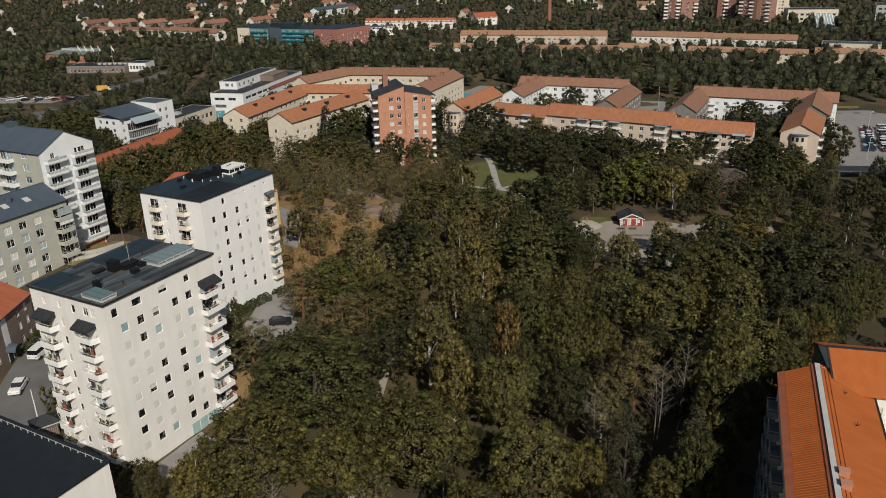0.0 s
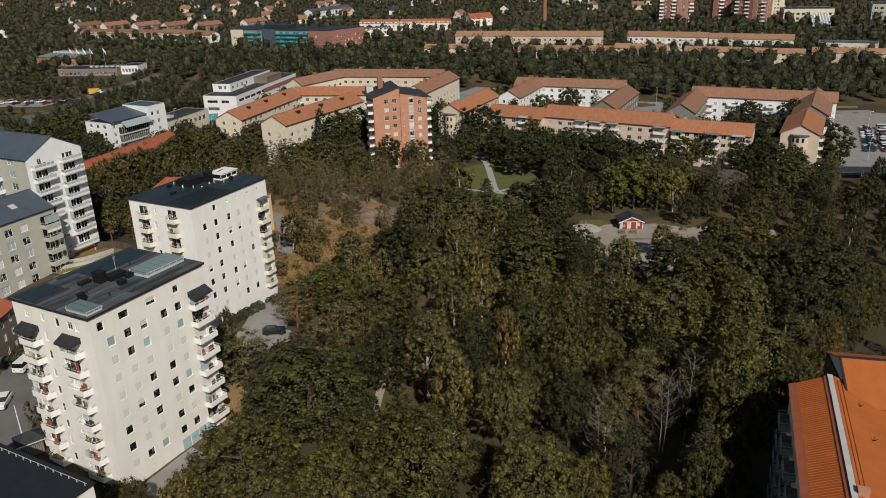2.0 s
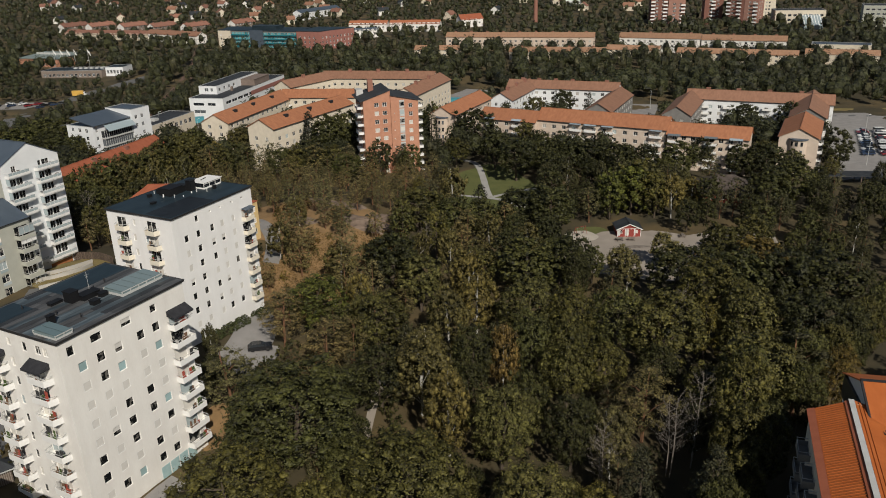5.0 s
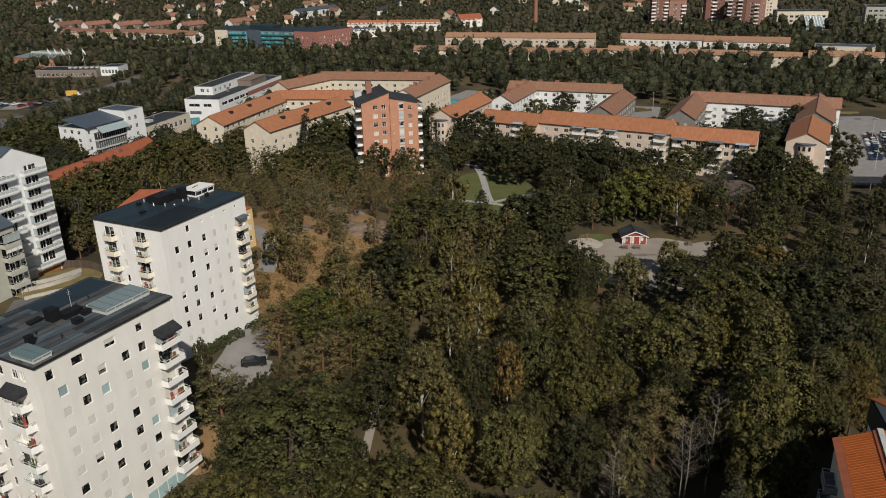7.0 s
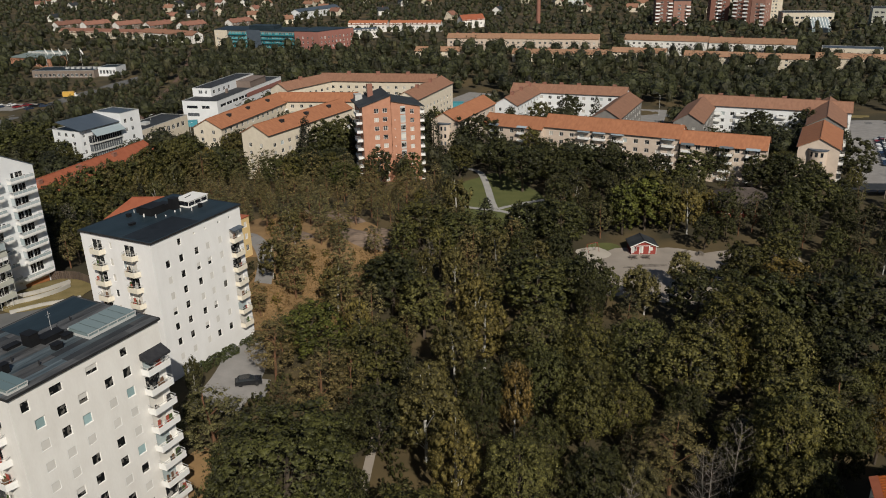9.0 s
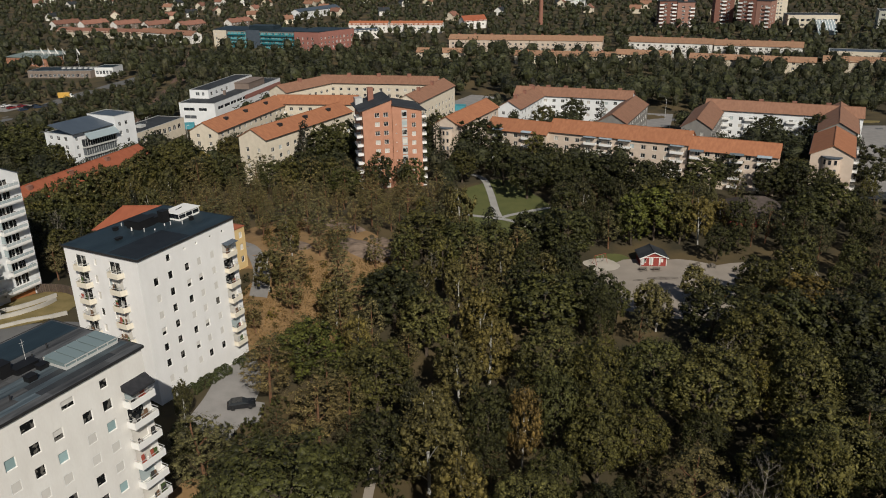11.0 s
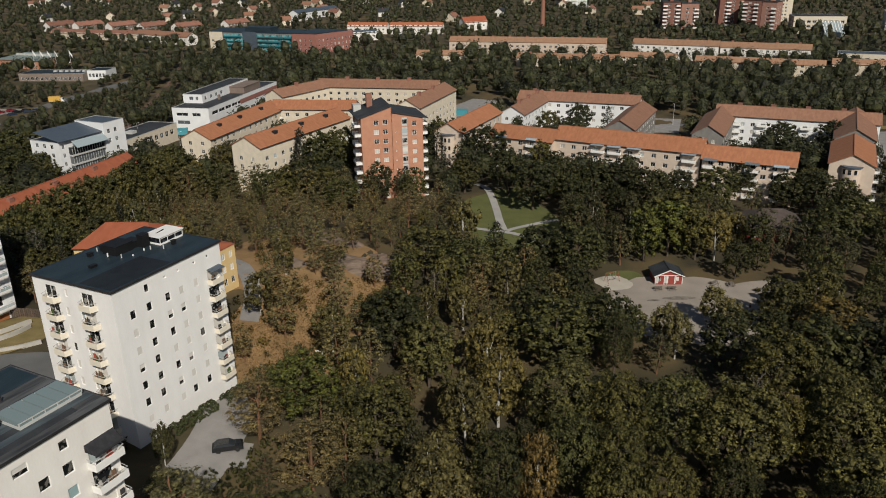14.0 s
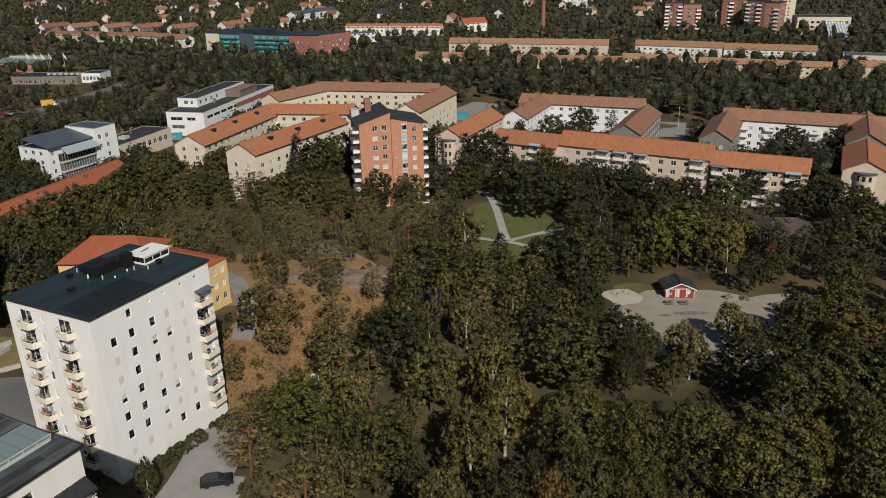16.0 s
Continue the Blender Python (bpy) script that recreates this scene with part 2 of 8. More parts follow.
GRAVEL_DAMP = material("damp_gravel", (0.08, 0.065, 0.052), (0.27, 0.235, 0.195), 0.75, 1.0, 4.0, 0.2)
SAND = material("pale_sand", (0.40, 0.36, 0.30), (0.50, 0.45, 0.38), 0.95, 3.0, 5.0, 0.2)
PATH_GREY = material("path_gravel", (0.30, 0.29, 0.27), (0.40, 0.385, 0.36), 0.95, 3.0, 5.0, 0.15)
LAWN = material("lawn", (0.070, 0.085, 0.024), (0.125, 0.128, 0.040), 0.95, 4.0, 3.0, 0.4)
ROCK = material("bare_rock", (0.085, 0.060, 0.045), (0.27, 0.20, 0.15), 0.9, 1.4, 1.2, 0.8, stretch=(0.5, 1.4, 1))
BARK = material("brown_bark", (0.05, 0.038, 0.028), (0.11, 0.085, 0.06), 0.95, 0.5, 6.0, 0.5, stretch=(4, 4, 0.7))
BARK_PINE = material("orange_pine_bark", (0.10, 0.05, 0.028), (0.22, 0.115, 0.06), 0.95, 0.5, 6.0, 0.5, stretch=(4, 4, 0.7))
BARK_BIRCH = material("white_birch_bark", (0.22, 0.21, 0.19), (0.62, 0.60, 0.55), 0.85, 0.35, 3.0, 0.2, stretch=(2, 2, 5))
BARK_DEAD = material("bleached_dead_wood", (0.13, 0.11, 0.09), (0.27, 0.235, 0.20), 0.95, 0.5, 6.0, 0.3)
# the near-black first tones put the deep shade inside crowns into the colour
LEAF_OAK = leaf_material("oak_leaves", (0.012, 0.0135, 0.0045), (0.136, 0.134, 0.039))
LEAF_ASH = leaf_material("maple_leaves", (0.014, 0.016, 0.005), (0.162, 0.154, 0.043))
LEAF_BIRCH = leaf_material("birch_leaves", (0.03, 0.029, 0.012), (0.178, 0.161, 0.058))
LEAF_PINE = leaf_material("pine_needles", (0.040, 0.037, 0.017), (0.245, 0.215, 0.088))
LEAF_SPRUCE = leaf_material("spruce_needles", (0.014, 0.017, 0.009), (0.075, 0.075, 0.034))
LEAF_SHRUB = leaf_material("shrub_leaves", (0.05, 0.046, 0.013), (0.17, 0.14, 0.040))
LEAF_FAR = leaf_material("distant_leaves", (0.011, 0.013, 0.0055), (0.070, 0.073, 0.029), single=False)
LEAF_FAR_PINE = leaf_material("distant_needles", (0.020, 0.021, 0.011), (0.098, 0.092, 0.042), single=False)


def ground_material():
    """Forest floor, dry grass and rough meadow in patches."""
    m = material("ground", (0.030, 0.027, 0.014), (0.075, 0.058, 0.028), 0.95, 12.0, 1.2, 0.5)
    t = m.node_tree
    n, link = t.nodes, t.links.new
    bsdf = n["Principled BSDF"]
    first = bsdf.inputs["Base Color"].links[0].from_socket
    where = n.new("ShaderNodeTexCoord")
    tex = n.new("ShaderNodeTexNoise")
    tex.inputs["Scale"].default_value, tex.inputs["Detail"].default_value = 0.06, 6
    link(where.outputs["Object"], tex.inputs["Vector"])
    ramp = n.new("ShaderNodeValToRGB")
    ramp.color_ramp.elements[0].position, ramp.color_ramp.elements[1].position = 0.46, 0.62
    link(tex.outputs["Fac"], ramp.inputs[0])
    mix = n.new("ShaderNodeMix")
    mix.data_type = "RGBA"
    link(ramp.outputs[0], mix.inputs["Factor"])
    link(first, mix.inputs["A"])
    mix.inputs["B"].default_value = (0.105, 0.075, 0.033, 1)
    link(mix.outputs["Result"], bsdf.inputs["Base Color"])
    return m


LEAF_DRY = leaf_material("dry_grass_blades", (0.16, 0.10, 0.04), (0.36, 0.23, 0.10))
LEAF_HEDGE = leaf_material("hedge_leaves", (0.03, 0.04, 0.012), (0.085, 0.095, 0.03))
DRY_GREEN = material("dry_lawn", (0.13, 0.105, 0.035), (0.27, 0.205, 0.085), 0.95, 3.0, 2.5, 0.4)
FENCE_WOOD = material("brown_fence_boards", (0.09, 0.065, 0.05), (0.15, 0.11, 0.085), 0.9, 0.6, 6.0, 0.3, each=0.2, stretch=(6, 6, 0.6))
CLAD_WOOD = material("grey_wood_cladding", (0.20, 0.17, 0.14), (0.30, 0.26, 0.22), 0.9, 0.6, 6.0, 0.3, stretch=(6, 6, 0.6))
DRY = material("dry_grass_ground", (0.17, 0.105, 0.046), (0.34, 0.21, 0.095), 0.95, 4.0, 2.5, 0.5)
GROUND = ground_material()


# ---- building blocks ----
class Shape:
    """Collects corners and faces, then becomes one mesh."""

    def __init__(self):
        self.v, self.f = [], []

    def face(self, *corners):
        k = len(self.v)
        self.v += [tuple(c) for c in corners]
        self.f.append(tuple(range(k, k + len(corners))))
        return self

    def box(self, x0, x1, y0, y1, z0, z1):
        k = len(self.v)
        self.v += [(x, y, z) for z in (z0, z1) for x, y in ((x0, y0), (x1, y0), (x1, y1), (x0, y1))]
        self.f += [tuple(k + i for i in q) for q in ((3, 2, 1, 0), (4, 5, 6, 7), (0, 1, 5, 4), (1, 2, 6, 5), (2, 3, 7, 6), (3, 0, 4, 7))]
        return self

    def prism(self, outline, z0, z1):
        """An upright prism over a plan outline (counter-clockwise)."""
        k, n = len(self.v), len(outline)
        self.v += [(x, y, z0) for x, y in outline] + [(x, y, z1) for x, y in outline]
        self.f += [tuple(k + i for i in range(n - 1, -1, -1)), tuple(k + n + i for i in range(n))]
        self.f += [(k + i, k + (i + 1) % n, k + n + (i + 1) % n, k + n + i) for i in range(n)]
        return self

    def slab(self, corners, thick):
        """A plate over 3D corners (counter-clockwise from above), thick metres down."""
        k, n = len(self.v), len(corners)
        self.v += [tuple(c) for c in corners] + [(c[0], c[1], c[2] - thick) for c in corners]
        self.f += [tuple(k + i for i in range(n)), tuple(k + n + i for i in range(n - 1, -1, -1))]
        self.f += [(k + n + i, k + n + (i + 1) % n, k + (i + 1) % n, k + i) for i in range(n)]
        return self

    def tube(self, points, radii, sides=6):
        """A tapered limb along points."""
        rings = []
        for i, (p, r) in enumerate(zip(points, radii)):
            p = Vector(p)
            along = (Vector(points[min(i + 1, len(points) - 1)]) - Vector(points[max(i - 1, 0)])).normalized()
            side = along.cross(Vector((0.31, 0.95, 0.05))).normalized()
            other = along.cross(side)
            rings.append(len(self.v))
            self.v += [tuple(p + r * (math.cos(2 * math.pi * k / sides) * side + math.sin(2 * math.pi * k / sides) * other)) for k in range(sides)]
        for a, b in zip(rings, rings[1:]):
            self.f += [(a + k, a + (k + 1) % sides, b + (k + 1) % sides, b + k) for k in range(sides)]
        self.f.append(tuple(rings[-1] + k for k in range(sides)))
        self.f.append(tuple(rings[0] + k for k in reversed(range(sides))))
        return self

    def mesh(self, name, mat):
        me = bpy.data.meshes.new(name)
        me.from_pydata(self.v, [], self.f)
        me.materials.append(mat)
        return me


def part(name, shape, mat, parent, label=""):
    """One mesh object under a thing or a part; shape: a Shape or a ready mesh."""
    ob = new(name, shape if isinstance(shape, bpy.types.Mesh) else shape.mesh(name, mat))
    ob.parent = parent
    return tagged(ob, label)


def thing(name, at, label, category, group="", kind=""):
    ob = new(name)
    ob.empty_display_size = 0.5
    ob.matrix_basis = at
    return tagged(ob, label, category, group, kind)


def height(x, y):
    """The lie of the land."""
    g = lambda cx, cy, a, b: math.exp(-(((x - cx) / a) ** 2) - ((y - cy) / b) ** 2)
    far = min(max((y - 380) / 320, 0), 1)
    rise = min(max((y - 700) / 600, 0), 1)
    h = -5.5 + 12 * g(-72, 152, 45, 55) + 3.0 * g(-62, 88, 34, 32) + 4.5 * g(-30, 212, 30, 32) + 6.0 * far * far * (3 - 2 * far) + 14 * rise
    return h + 0.35 * noise.noise((x * 0.06, y * 0.06, 0.3)) + 0.15 * noise.noise((x * 0.21, y * 0.21, 4.3))


WINDOW_MESHES = {}


def frame_shape(w, h, b, bars):
    """A window frame in one piece: outer ring and upright bars."""
    xs = [0, b] + [v for k in range(1, bars + 1) for v in (w * k / (bars + 1) - 0.03, w * k / (bars + 1) + 0.03)] + [w - b, w]
    zs = [0, b, h - b, h]
    s, n = Shape(), len(xs)
    s.v = [(x, y, z) for y in (-0.03, 0.05) for z in zs for x in xs]
    at = lambda i, j, back=0: back * 4 * n + j * n + i
    for j in range(3):
        for i in range(n - 1):
            if j == 1 and i % 2:
                ring = [(i, j), (i + 1, j), (i + 1, j + 1), (i, j + 1)]
                s.f += [(at(*p), at(*p, 1), at(*q, 1), at(*q)) for p, q in zip(ring, ring[1:] + ring[:1])]
            else:
                s.f.append((at(i, j), at(i + 1, j), at(i + 1, j + 1), at(i, j + 1)))
    return s


def window_meshes(w, h, frame_mat, pane_mat, bars):
    key = (w, h, frame_mat.name, pane_mat.name, bars)
    if key not in WINDOW_MESHES:
        b = 0.07
        f = frame_shape(w, h, b, bars)
        p = Shape().box(b, w - b, 0.01, 0.03, b, h - b)
        WINDOW_MESHES[key] = (f.mesh("window", frame_mat), p.mesh("pane", pane_mat))
    return WINDOW_MESHES[key]


def small_window_mesh(w, h, frame_mat, pane_mat):
    """A plain distant window: frame and pane in one mesh."""
    key = (w, h, frame_mat.name, pane_mat.name, "small")
    if key not in WINDOW_MESHES:
        b = 0.08
        f = frame_shape(w, h, b, 1)
        n = len(f.f)
        f.box(b, w - b, 0.01, 0.03, b, h - b)
        me = f.mesh("window", frame_mat)
        me.materials.append(pane_mat)
        for poly in me.polygons[n:]:
            poly.material_index = 1
        WINDOW_MESHES[key] = me
    return WINDOW_MESHES[key]


def facade(wall, owner, origin, angle, length, z0, z1, openings, frame_mat=None, pane_mat=None, deep=0.17, bars=1, build_windows=True, near=True):
    """One side of a building, in the building's own plan: from origin along angle (degrees), outside on the right hand.
    openings: (u0, u1, v0, v1), metres along the wall and heights, and, if known, a letter for what hangs behind the pane. Cuts them out with reveals and sets windows in."""
    a = radians(angle)
    ux, uy = math.cos(a), math.sin(a)
    nx, ny = uy, -ux
    at = lambda u, v, d=0.0: (origin[0] + u * ux - d * nx, origin[1] + u * uy - d * ny, v)
    us = sorted({0.0, length, *(o for w in openings for o in w[:2])})
    vs = sorted({z0, z1, *(o for w in openings for o in w[2:4])})
    for u0, u1 in zip(us, us[1:]):
        for v0, v1 in zip(vs, vs[1:]):
            mu, mv = (u0 + u1) / 2, (v0 + v1) / 2
            if not any(w[0] < mu < w[1] and w[2] < mv < w[3] for w in openings):
                wall.face(at(u0, v0), at(u1, v0), at(u1, v1), at(u0, v1))
    for w in openings:
        u0, u1, v0, v1 = w[:4]
        d = 0.08 if w[4:] == ("B",) else deep
        wall.face(at(u0, v0), at(u1, v0), at(u1, v0, d), at(u0, v0, d)).face(at(u0, v1, d), at(u1, v1, d), at(u1, v1), at(u0, v1))
        wall.face(at(u0, v0), at(u0, v0, d), at(u0, v1, d), at(u0, v1)).face(at(u1, v0, d), at(u1, v0), at(u1, v1), at(u1, v1, d))
        if build_windows and not near:
            win = part("window", small_window_mesh(round(u1 - u0, 2), round(v1 - v0, 2), frame_mat or WHITE, pane_mat or GLASS_FAR), None, owner)
            win.matrix_basis = pose(*at(u0, v0, d - 0.05), 0, 0, angle)
        elif build_windows:
            state = w[4] if len(w) > 4 else ""
            glass = {"D": GLASS_OPEN, "H": GLASS_OPEN, "B": BLIND, "T": BLIND_TEAL}.get(state, pane_mat or GLASS)
            fm, pm = window_meshes(round(u1 - u0, 2), round(v1 - v0, 2), frame_mat or WHITE, glass, bars if u1 - u0 > 0.8 else 0)
            win = part("window", fm, None, owner)
            win.matrix_basis = pose(*at(u0, v0, d - 0.05), 0, 0, angle)
            part("pane", pm, None, win)
            if state == "H":
                part("blind", Shape().box(0.08, u1 - u0 - 0.08, -0.01, 0.004, (v1 - v0) * 0.45, v1 - v0 - 0.08), BLIND, win, "half-drawn pale blind")
        else:
            wall.face(at(u0, v0, d), at(u1, v0, d), at(u1, v1, d), at(u0, v1, d))


def grid_openings(columns, floors, z_first, step, w, h, skip=()):
    """Window openings in columns (metres to each middle) on floors, bar skipped (column, floor) pairs."""
    return [(round(c - w / 2, 3), round(c + w / 2, 3), round(z_first + k * step, 3), round(z_first + k * step + h, 3))
            for i, c in enumerate(columns) for k in range(floors) if (i, k) not in skip]


# ---- the land ----
KEEP_LINES, KEEP_ROUND = [], []


def sheet(name, xs, ys, mat, lift=0.0, inside=None, kind="structure", label="", category=""):
    """A draped sheet over the land on a grid of lines."""
    index, s = {}, Shape()
    for j, y in enumerate(ys):
        for i, x in enumerate(xs):
            index[i, j] = len(s.v)
            s.v.append((x, y, height(x, y) + lift))
    for j in range(len(ys) - 1):
        for i in range(len(xs) - 1):
            if inside is None or inside((xs[i] + xs[i + 1]) / 2, (ys[j] + ys[j + 1]) / 2):
                s.f.append((index[i, j], index[i + 1, j], index[i + 1, j + 1], index[i, j + 1]))
    me = s.mesh(name, mat)
    me.shade_smooth()
    return tagged(new(name, me), label, category, "", kind)


def steps(a, b, n):
    return [a + (b - a) * k / n for k in range(n + 1)]


def strip(name, points, width, mat, label, category, lift=0.06):
    """A road or path of even width, draped on the land along a line of plan points."""
    KEEP_LINES.append((points, width / 2))
    pts = []
    for (x0, y0), (x1, y1) in zip(points, points[1:]):
        n = max(1, int(math.hypot(x1 - x0, y1 - y0) / 2.5))
        pts += [(x0 + (x1 - x0) * k / n, y0 + (y1 - y0) * k / n) for k in range(n)]
    pts.append(points[-1])
    for _ in range(3):
        pts = [pts[0]] + [tuple((pts[i - 1][c] + 2 * pts[i][c] + pts[i + 1][c]) / 4 for c in (0, 1)) for i in range(1, len(pts) - 1)] + [pts[-1]]
    s, across = Shape(), 4
    for i, (x, y) in enumerate(pts):
        ax, ay = pts[min(i + 1, len(pts) - 1)], pts[max(i - 1, 0)]
        dx, dy = ax[0] - ay[0], ax[1] - ay[1]
        d = math.hypot(dx, dy) or 1
        for k in range(across + 1):
            o = (k / across - 0.5) * width
            px, py = x + dy / d * o, y - dx / d * o
            s.v.append((px, py, height(px, py) + lift))
    for i in range(len(pts) - 1):
        for k in range(across):
            a = i * (across + 1) + k
            s.f.append((a, a + across + 1, a + across + 2, a + 1))
    me = s.mesh(name, mat)
    return tagged(new(name, me), label, category, "", "structure")


def patch(name, cx, cy, rx, ry, mat, label, category, lift=0.05, seed=0, n=40):
    """An irregular round area, draped on the land."""
    KEEP_ROUND.append((cx, cy, rx, ry))
    s = Shape()
    s.v.append((cx, cy, height(cx, cy) + lift))
    rings = 6
    for r in range(1, rings + 1):
        for k in range(n):
            a = 2 * math.pi * k / n
            w = 1 + 0.22 * noise.noise((math.cos(a) * 1.3 + seed, math.sin(a) * 1.3, 0.0)) + 0.06 * noise.noise((math.cos(a) * 5, math.sin(a) * 5 + seed, 1.0))
            x, y = cx + rx * w * r / rings * math.cos(a), cy + ry * w * r / rings * math.sin(a)
            s.v.append((x, y, height(x, y) + lift))
    s.f += [(0, 1 + k, 1 + (k + 1) % n) for k in range(n)]
    for r in range(rings - 1):
        a, b = 1 + r * n, 1 + (r + 1) * n
        s.f += [(a + k, b + k, b + (k + 1) % n, a + (k + 1) % n) for k in range(n)]
    me = s.mesh(name, mat)
    me.shade_smooth()
    return tagged(new(name, me), label, category, "", "structure")


near_x, far_x = steps(-130, 130, 104), [-4500, -2500, -1500, -1000, -700, -500, -400, -320, -260, -220, -180, -155]
near_y, far_y = steps(40, 330, 116), [345, 365, 390, 420, 460, 500, 550, 600, 660, 720, 800, 900, 1000, 1150, 1300, 1600, 2200, 3000, 4500]
sheet("ground", far_x + near_x + [-v for v in reversed(far_x)], [-4500, -1500, -500, -200, -100, -40, 0, 20] + near_y + far_y, GROUND,
      label="uneven forest floor with dry grass", category="ground")

strip("path", [(-14, 88), (-13.4, 100), (-12.1, 112), (-11.6, 118), (-11.1, 124), (-10, 130)], 1.4, GRAVEL, "narrow gravel path winding through the wood", "path")
del KEEP_LINES[-1]
KEEP_LINES.append(([(-11.8, 111), (-11.6, 117), (-11.3, 121)], 1.4))
strip("path", [(5, 245), (8.4, 243.5), (13, 240.6), (18.6, 239.6), (23.7, 235.3), (28, 228)], 1.9, PATH_GREY, "grey gravel footpath across the lawn", "path", 0.12)
strip("path", [(4, 300), (10, 290), (17.3, 283), (18.3, 270), (18.5, 258), (18.3, 248), (18.7, 240)], 2.2, PATH_GREY, "grey gravel footpath across the lawn", "path", 0.14)
strip("path", [(19.4, 239.7), (24, 243), (30.3, 246.2), (40, 249)], 1.8, PATH_GREY, "grey gravel footpath across the lawn", "path", 0.10)
patch("lawn", 20, 247, 14.5, 32, LAWN, "mown green lawn in the park", "lawn", 0.05, 2)
patch("playground", 52, 190, 18, 18, GRAVEL, "worn gravel yard of the playground", "playground", 0.06, 5)
patch("damp_patch", 52.8, 194.2, 3.6, 0.9, GRAVEL_DAMP, "dark damp patch on the gravel", "playground", 0.09, 31)
patch("damp_patch", 46.8, 193.4, 1.3, 0.5, GRAVEL_DAMP, "dark damp patch on the gravel", "playground", 0.09, 37)
strip("playground_path", [(62, 196), (75, 200), (90, 196)], 6, GRAVEL, "gravel way beside the playground", "path", 0.05)
patch("lawn", 43.5, 208, 4.5, 3.0, LAWN, "rough green lawn behind the red cabin", "lawn", 0.045, 51)
patch("sand_pit", 40.5, 203.5, 4.2, 4.6, SAND, "pale round sand pit", "sand pit", 0.12, 7, 24)
strip("road", [(-37.5, 176), (-38.6, 188), (-44, 203), (-54, 214)], 3.6, ASPHALT_PALE, "grey asphalt drive beside the tower", "road")
strip("road", [(-66, 70), (-66, 95), (-69, 110), (-70, 124), (-68, 140), (-66, 152)], 10, ASPHALT, "grey asphalt street between the towers", "road")
strip("road", [(-56, 146), (-64, 150), (-80, 147)], 13, ASPHALT, "asphalt turning area", "road", 0.09)
strip("road", [(-204, 396), (-199, 415), (-194, 437), (-193, 456), (-187, 470), (-181, 488), (-170, 520)], 10, ASPHALT, "grey road past the railway", "road", 0.1)
strip("road", [(-300, 432), (-214, 428), (-196, 425)], 16, ASPHALT_PALE, "asphalt yard with parked vehicles", "road", 0.11)
strip("road", [(-204, 396), (-200, 380), (-160, 370), (-120, 345), (-100, 335)], 9, ASPHALT, "grey road with parked vehicles", "road", 0.12)
strip("railway", [(-128, 330), (-138, 420), (-150, 520), (-175, 640)], 7, material("railway_ballast", (0.10, 0.06, 0.045), (0.16, 0.10, 0.075), 0.95, 2.0, 4.0, 0.3), "brown ballast of a railway line", "railway", 0.12)
KEEP_LINES[-1] = (KEEP_LINES[-1][0], 1.2)
strip("road", [(12, 410), (60, 398), (100, 372), (160, 346), (230, 335)], 8, ASPHALT, "street behind the housing blocks", "road", 0.08)
strip("road", [(-2, 350), (10, 380), (12, 405)], 14, ASPHALT, "asphalt yard behind the blocks", "road", 0.1)
strip("road", [(85, 345), (95, 330), (100, 318)], 14, ASPHALT, "asphalt yard between the blocks", "road", 0.1)


KEEP_ROUND += [(61, 190, 13, 14), (130, 318, 24, 17), (64, 350, 18, 16), (150, 237, 36, 8), (100, 368, 9, 12), (15, 405, 14, 16), (190, 350, 40, 6), (-68, 150, 9, 24), (52, 186, 17, 19), (18, 240, 11, 34), (-35, 141, 4.6, 9.5), (-31.5, 121, 4.0, 7), (-106, 366, 20, 13), (-104, 334, 9, 14), (92, 326, 12, 18)]
strip("parking_bay", [(-36.6, 128.5), (-35.4, 133), (-34.6, 138), (-34.2, 143), (-35.4, 148), (-37.2, 151)], 7.6, ASPHALT_PALE, "asphalt drive beside the tower", "parking lot", 0.1)
strip("parking_bay", [(-31.9, 132.6), (-32.0, 138.4)], 5.4, ASPHALT_PALE, "small asphalt parking bay beside the tower", "parking lot", 0.11)
strip("apron", [(-43.4, 88.4), (-41.2, 93.6), (-38.4, 98.8), (-37.2, 101)], 3.2, ASPHALT_PALE, "worn asphalt apron before the garage doors", "driveway", 0.1)
KEEP_ROUND.append((-34, 113.5, 2.5, 4))
patch("dry_clearing", -34.5, 113.5, 3.6, 6, DRY, "strip of orange-brown dry grass by the tower", "clearing", 0.06, 41)
KEEP_ROUND.pop()
patch("dry_clearing", -24, 196, 15, 24, DRY, "clearing of orange-brown dry grass", "clearing", 0.03, 23)
patch("dry_clearing", -44, 210, 11, 20, DRY, "clearing of orange-brown dry grass", "clearing", 0.035, 29)
patch("dry_clearing", -30, 174, 11.5, 23, DRY, "clearing of orange-brown dry grass", "clearing", 0.05, 11)
patch("dry_clearing", -38.5, 221, 8, 15, DRY, "clearing of orange-brown dry grass", "clearing", 0.05, 13)
patch("dry_clearing", -15, 197, 9, 14, DRY, "clearing of orange-brown dry grass", "clearing", 0.04, 17)
del KEEP_ROUND[-5:]


def parking():
    s = Shape()
    xs, ys = steps(134, 215, 20), steps(246, 345, 24)
    lean = lambda x, y: x + (y - 250) * 0.42
    for j in range(24):
        for i in range(20):
            s.face(*[(lean(x, y), y, height(lean(x, y), y) + 0.12) for x, y in ((xs[i], ys[j]), (xs[i + 1], ys[j]), (xs[i + 1], ys[j + 1]), (xs[i], ys[j + 1]))])
    tagged(new("parking_lot", s.mesh("parking_lot", ASPHALT_PALE)), "large grey asphalt parking lot", "parking lot", "", "structure")


parking()


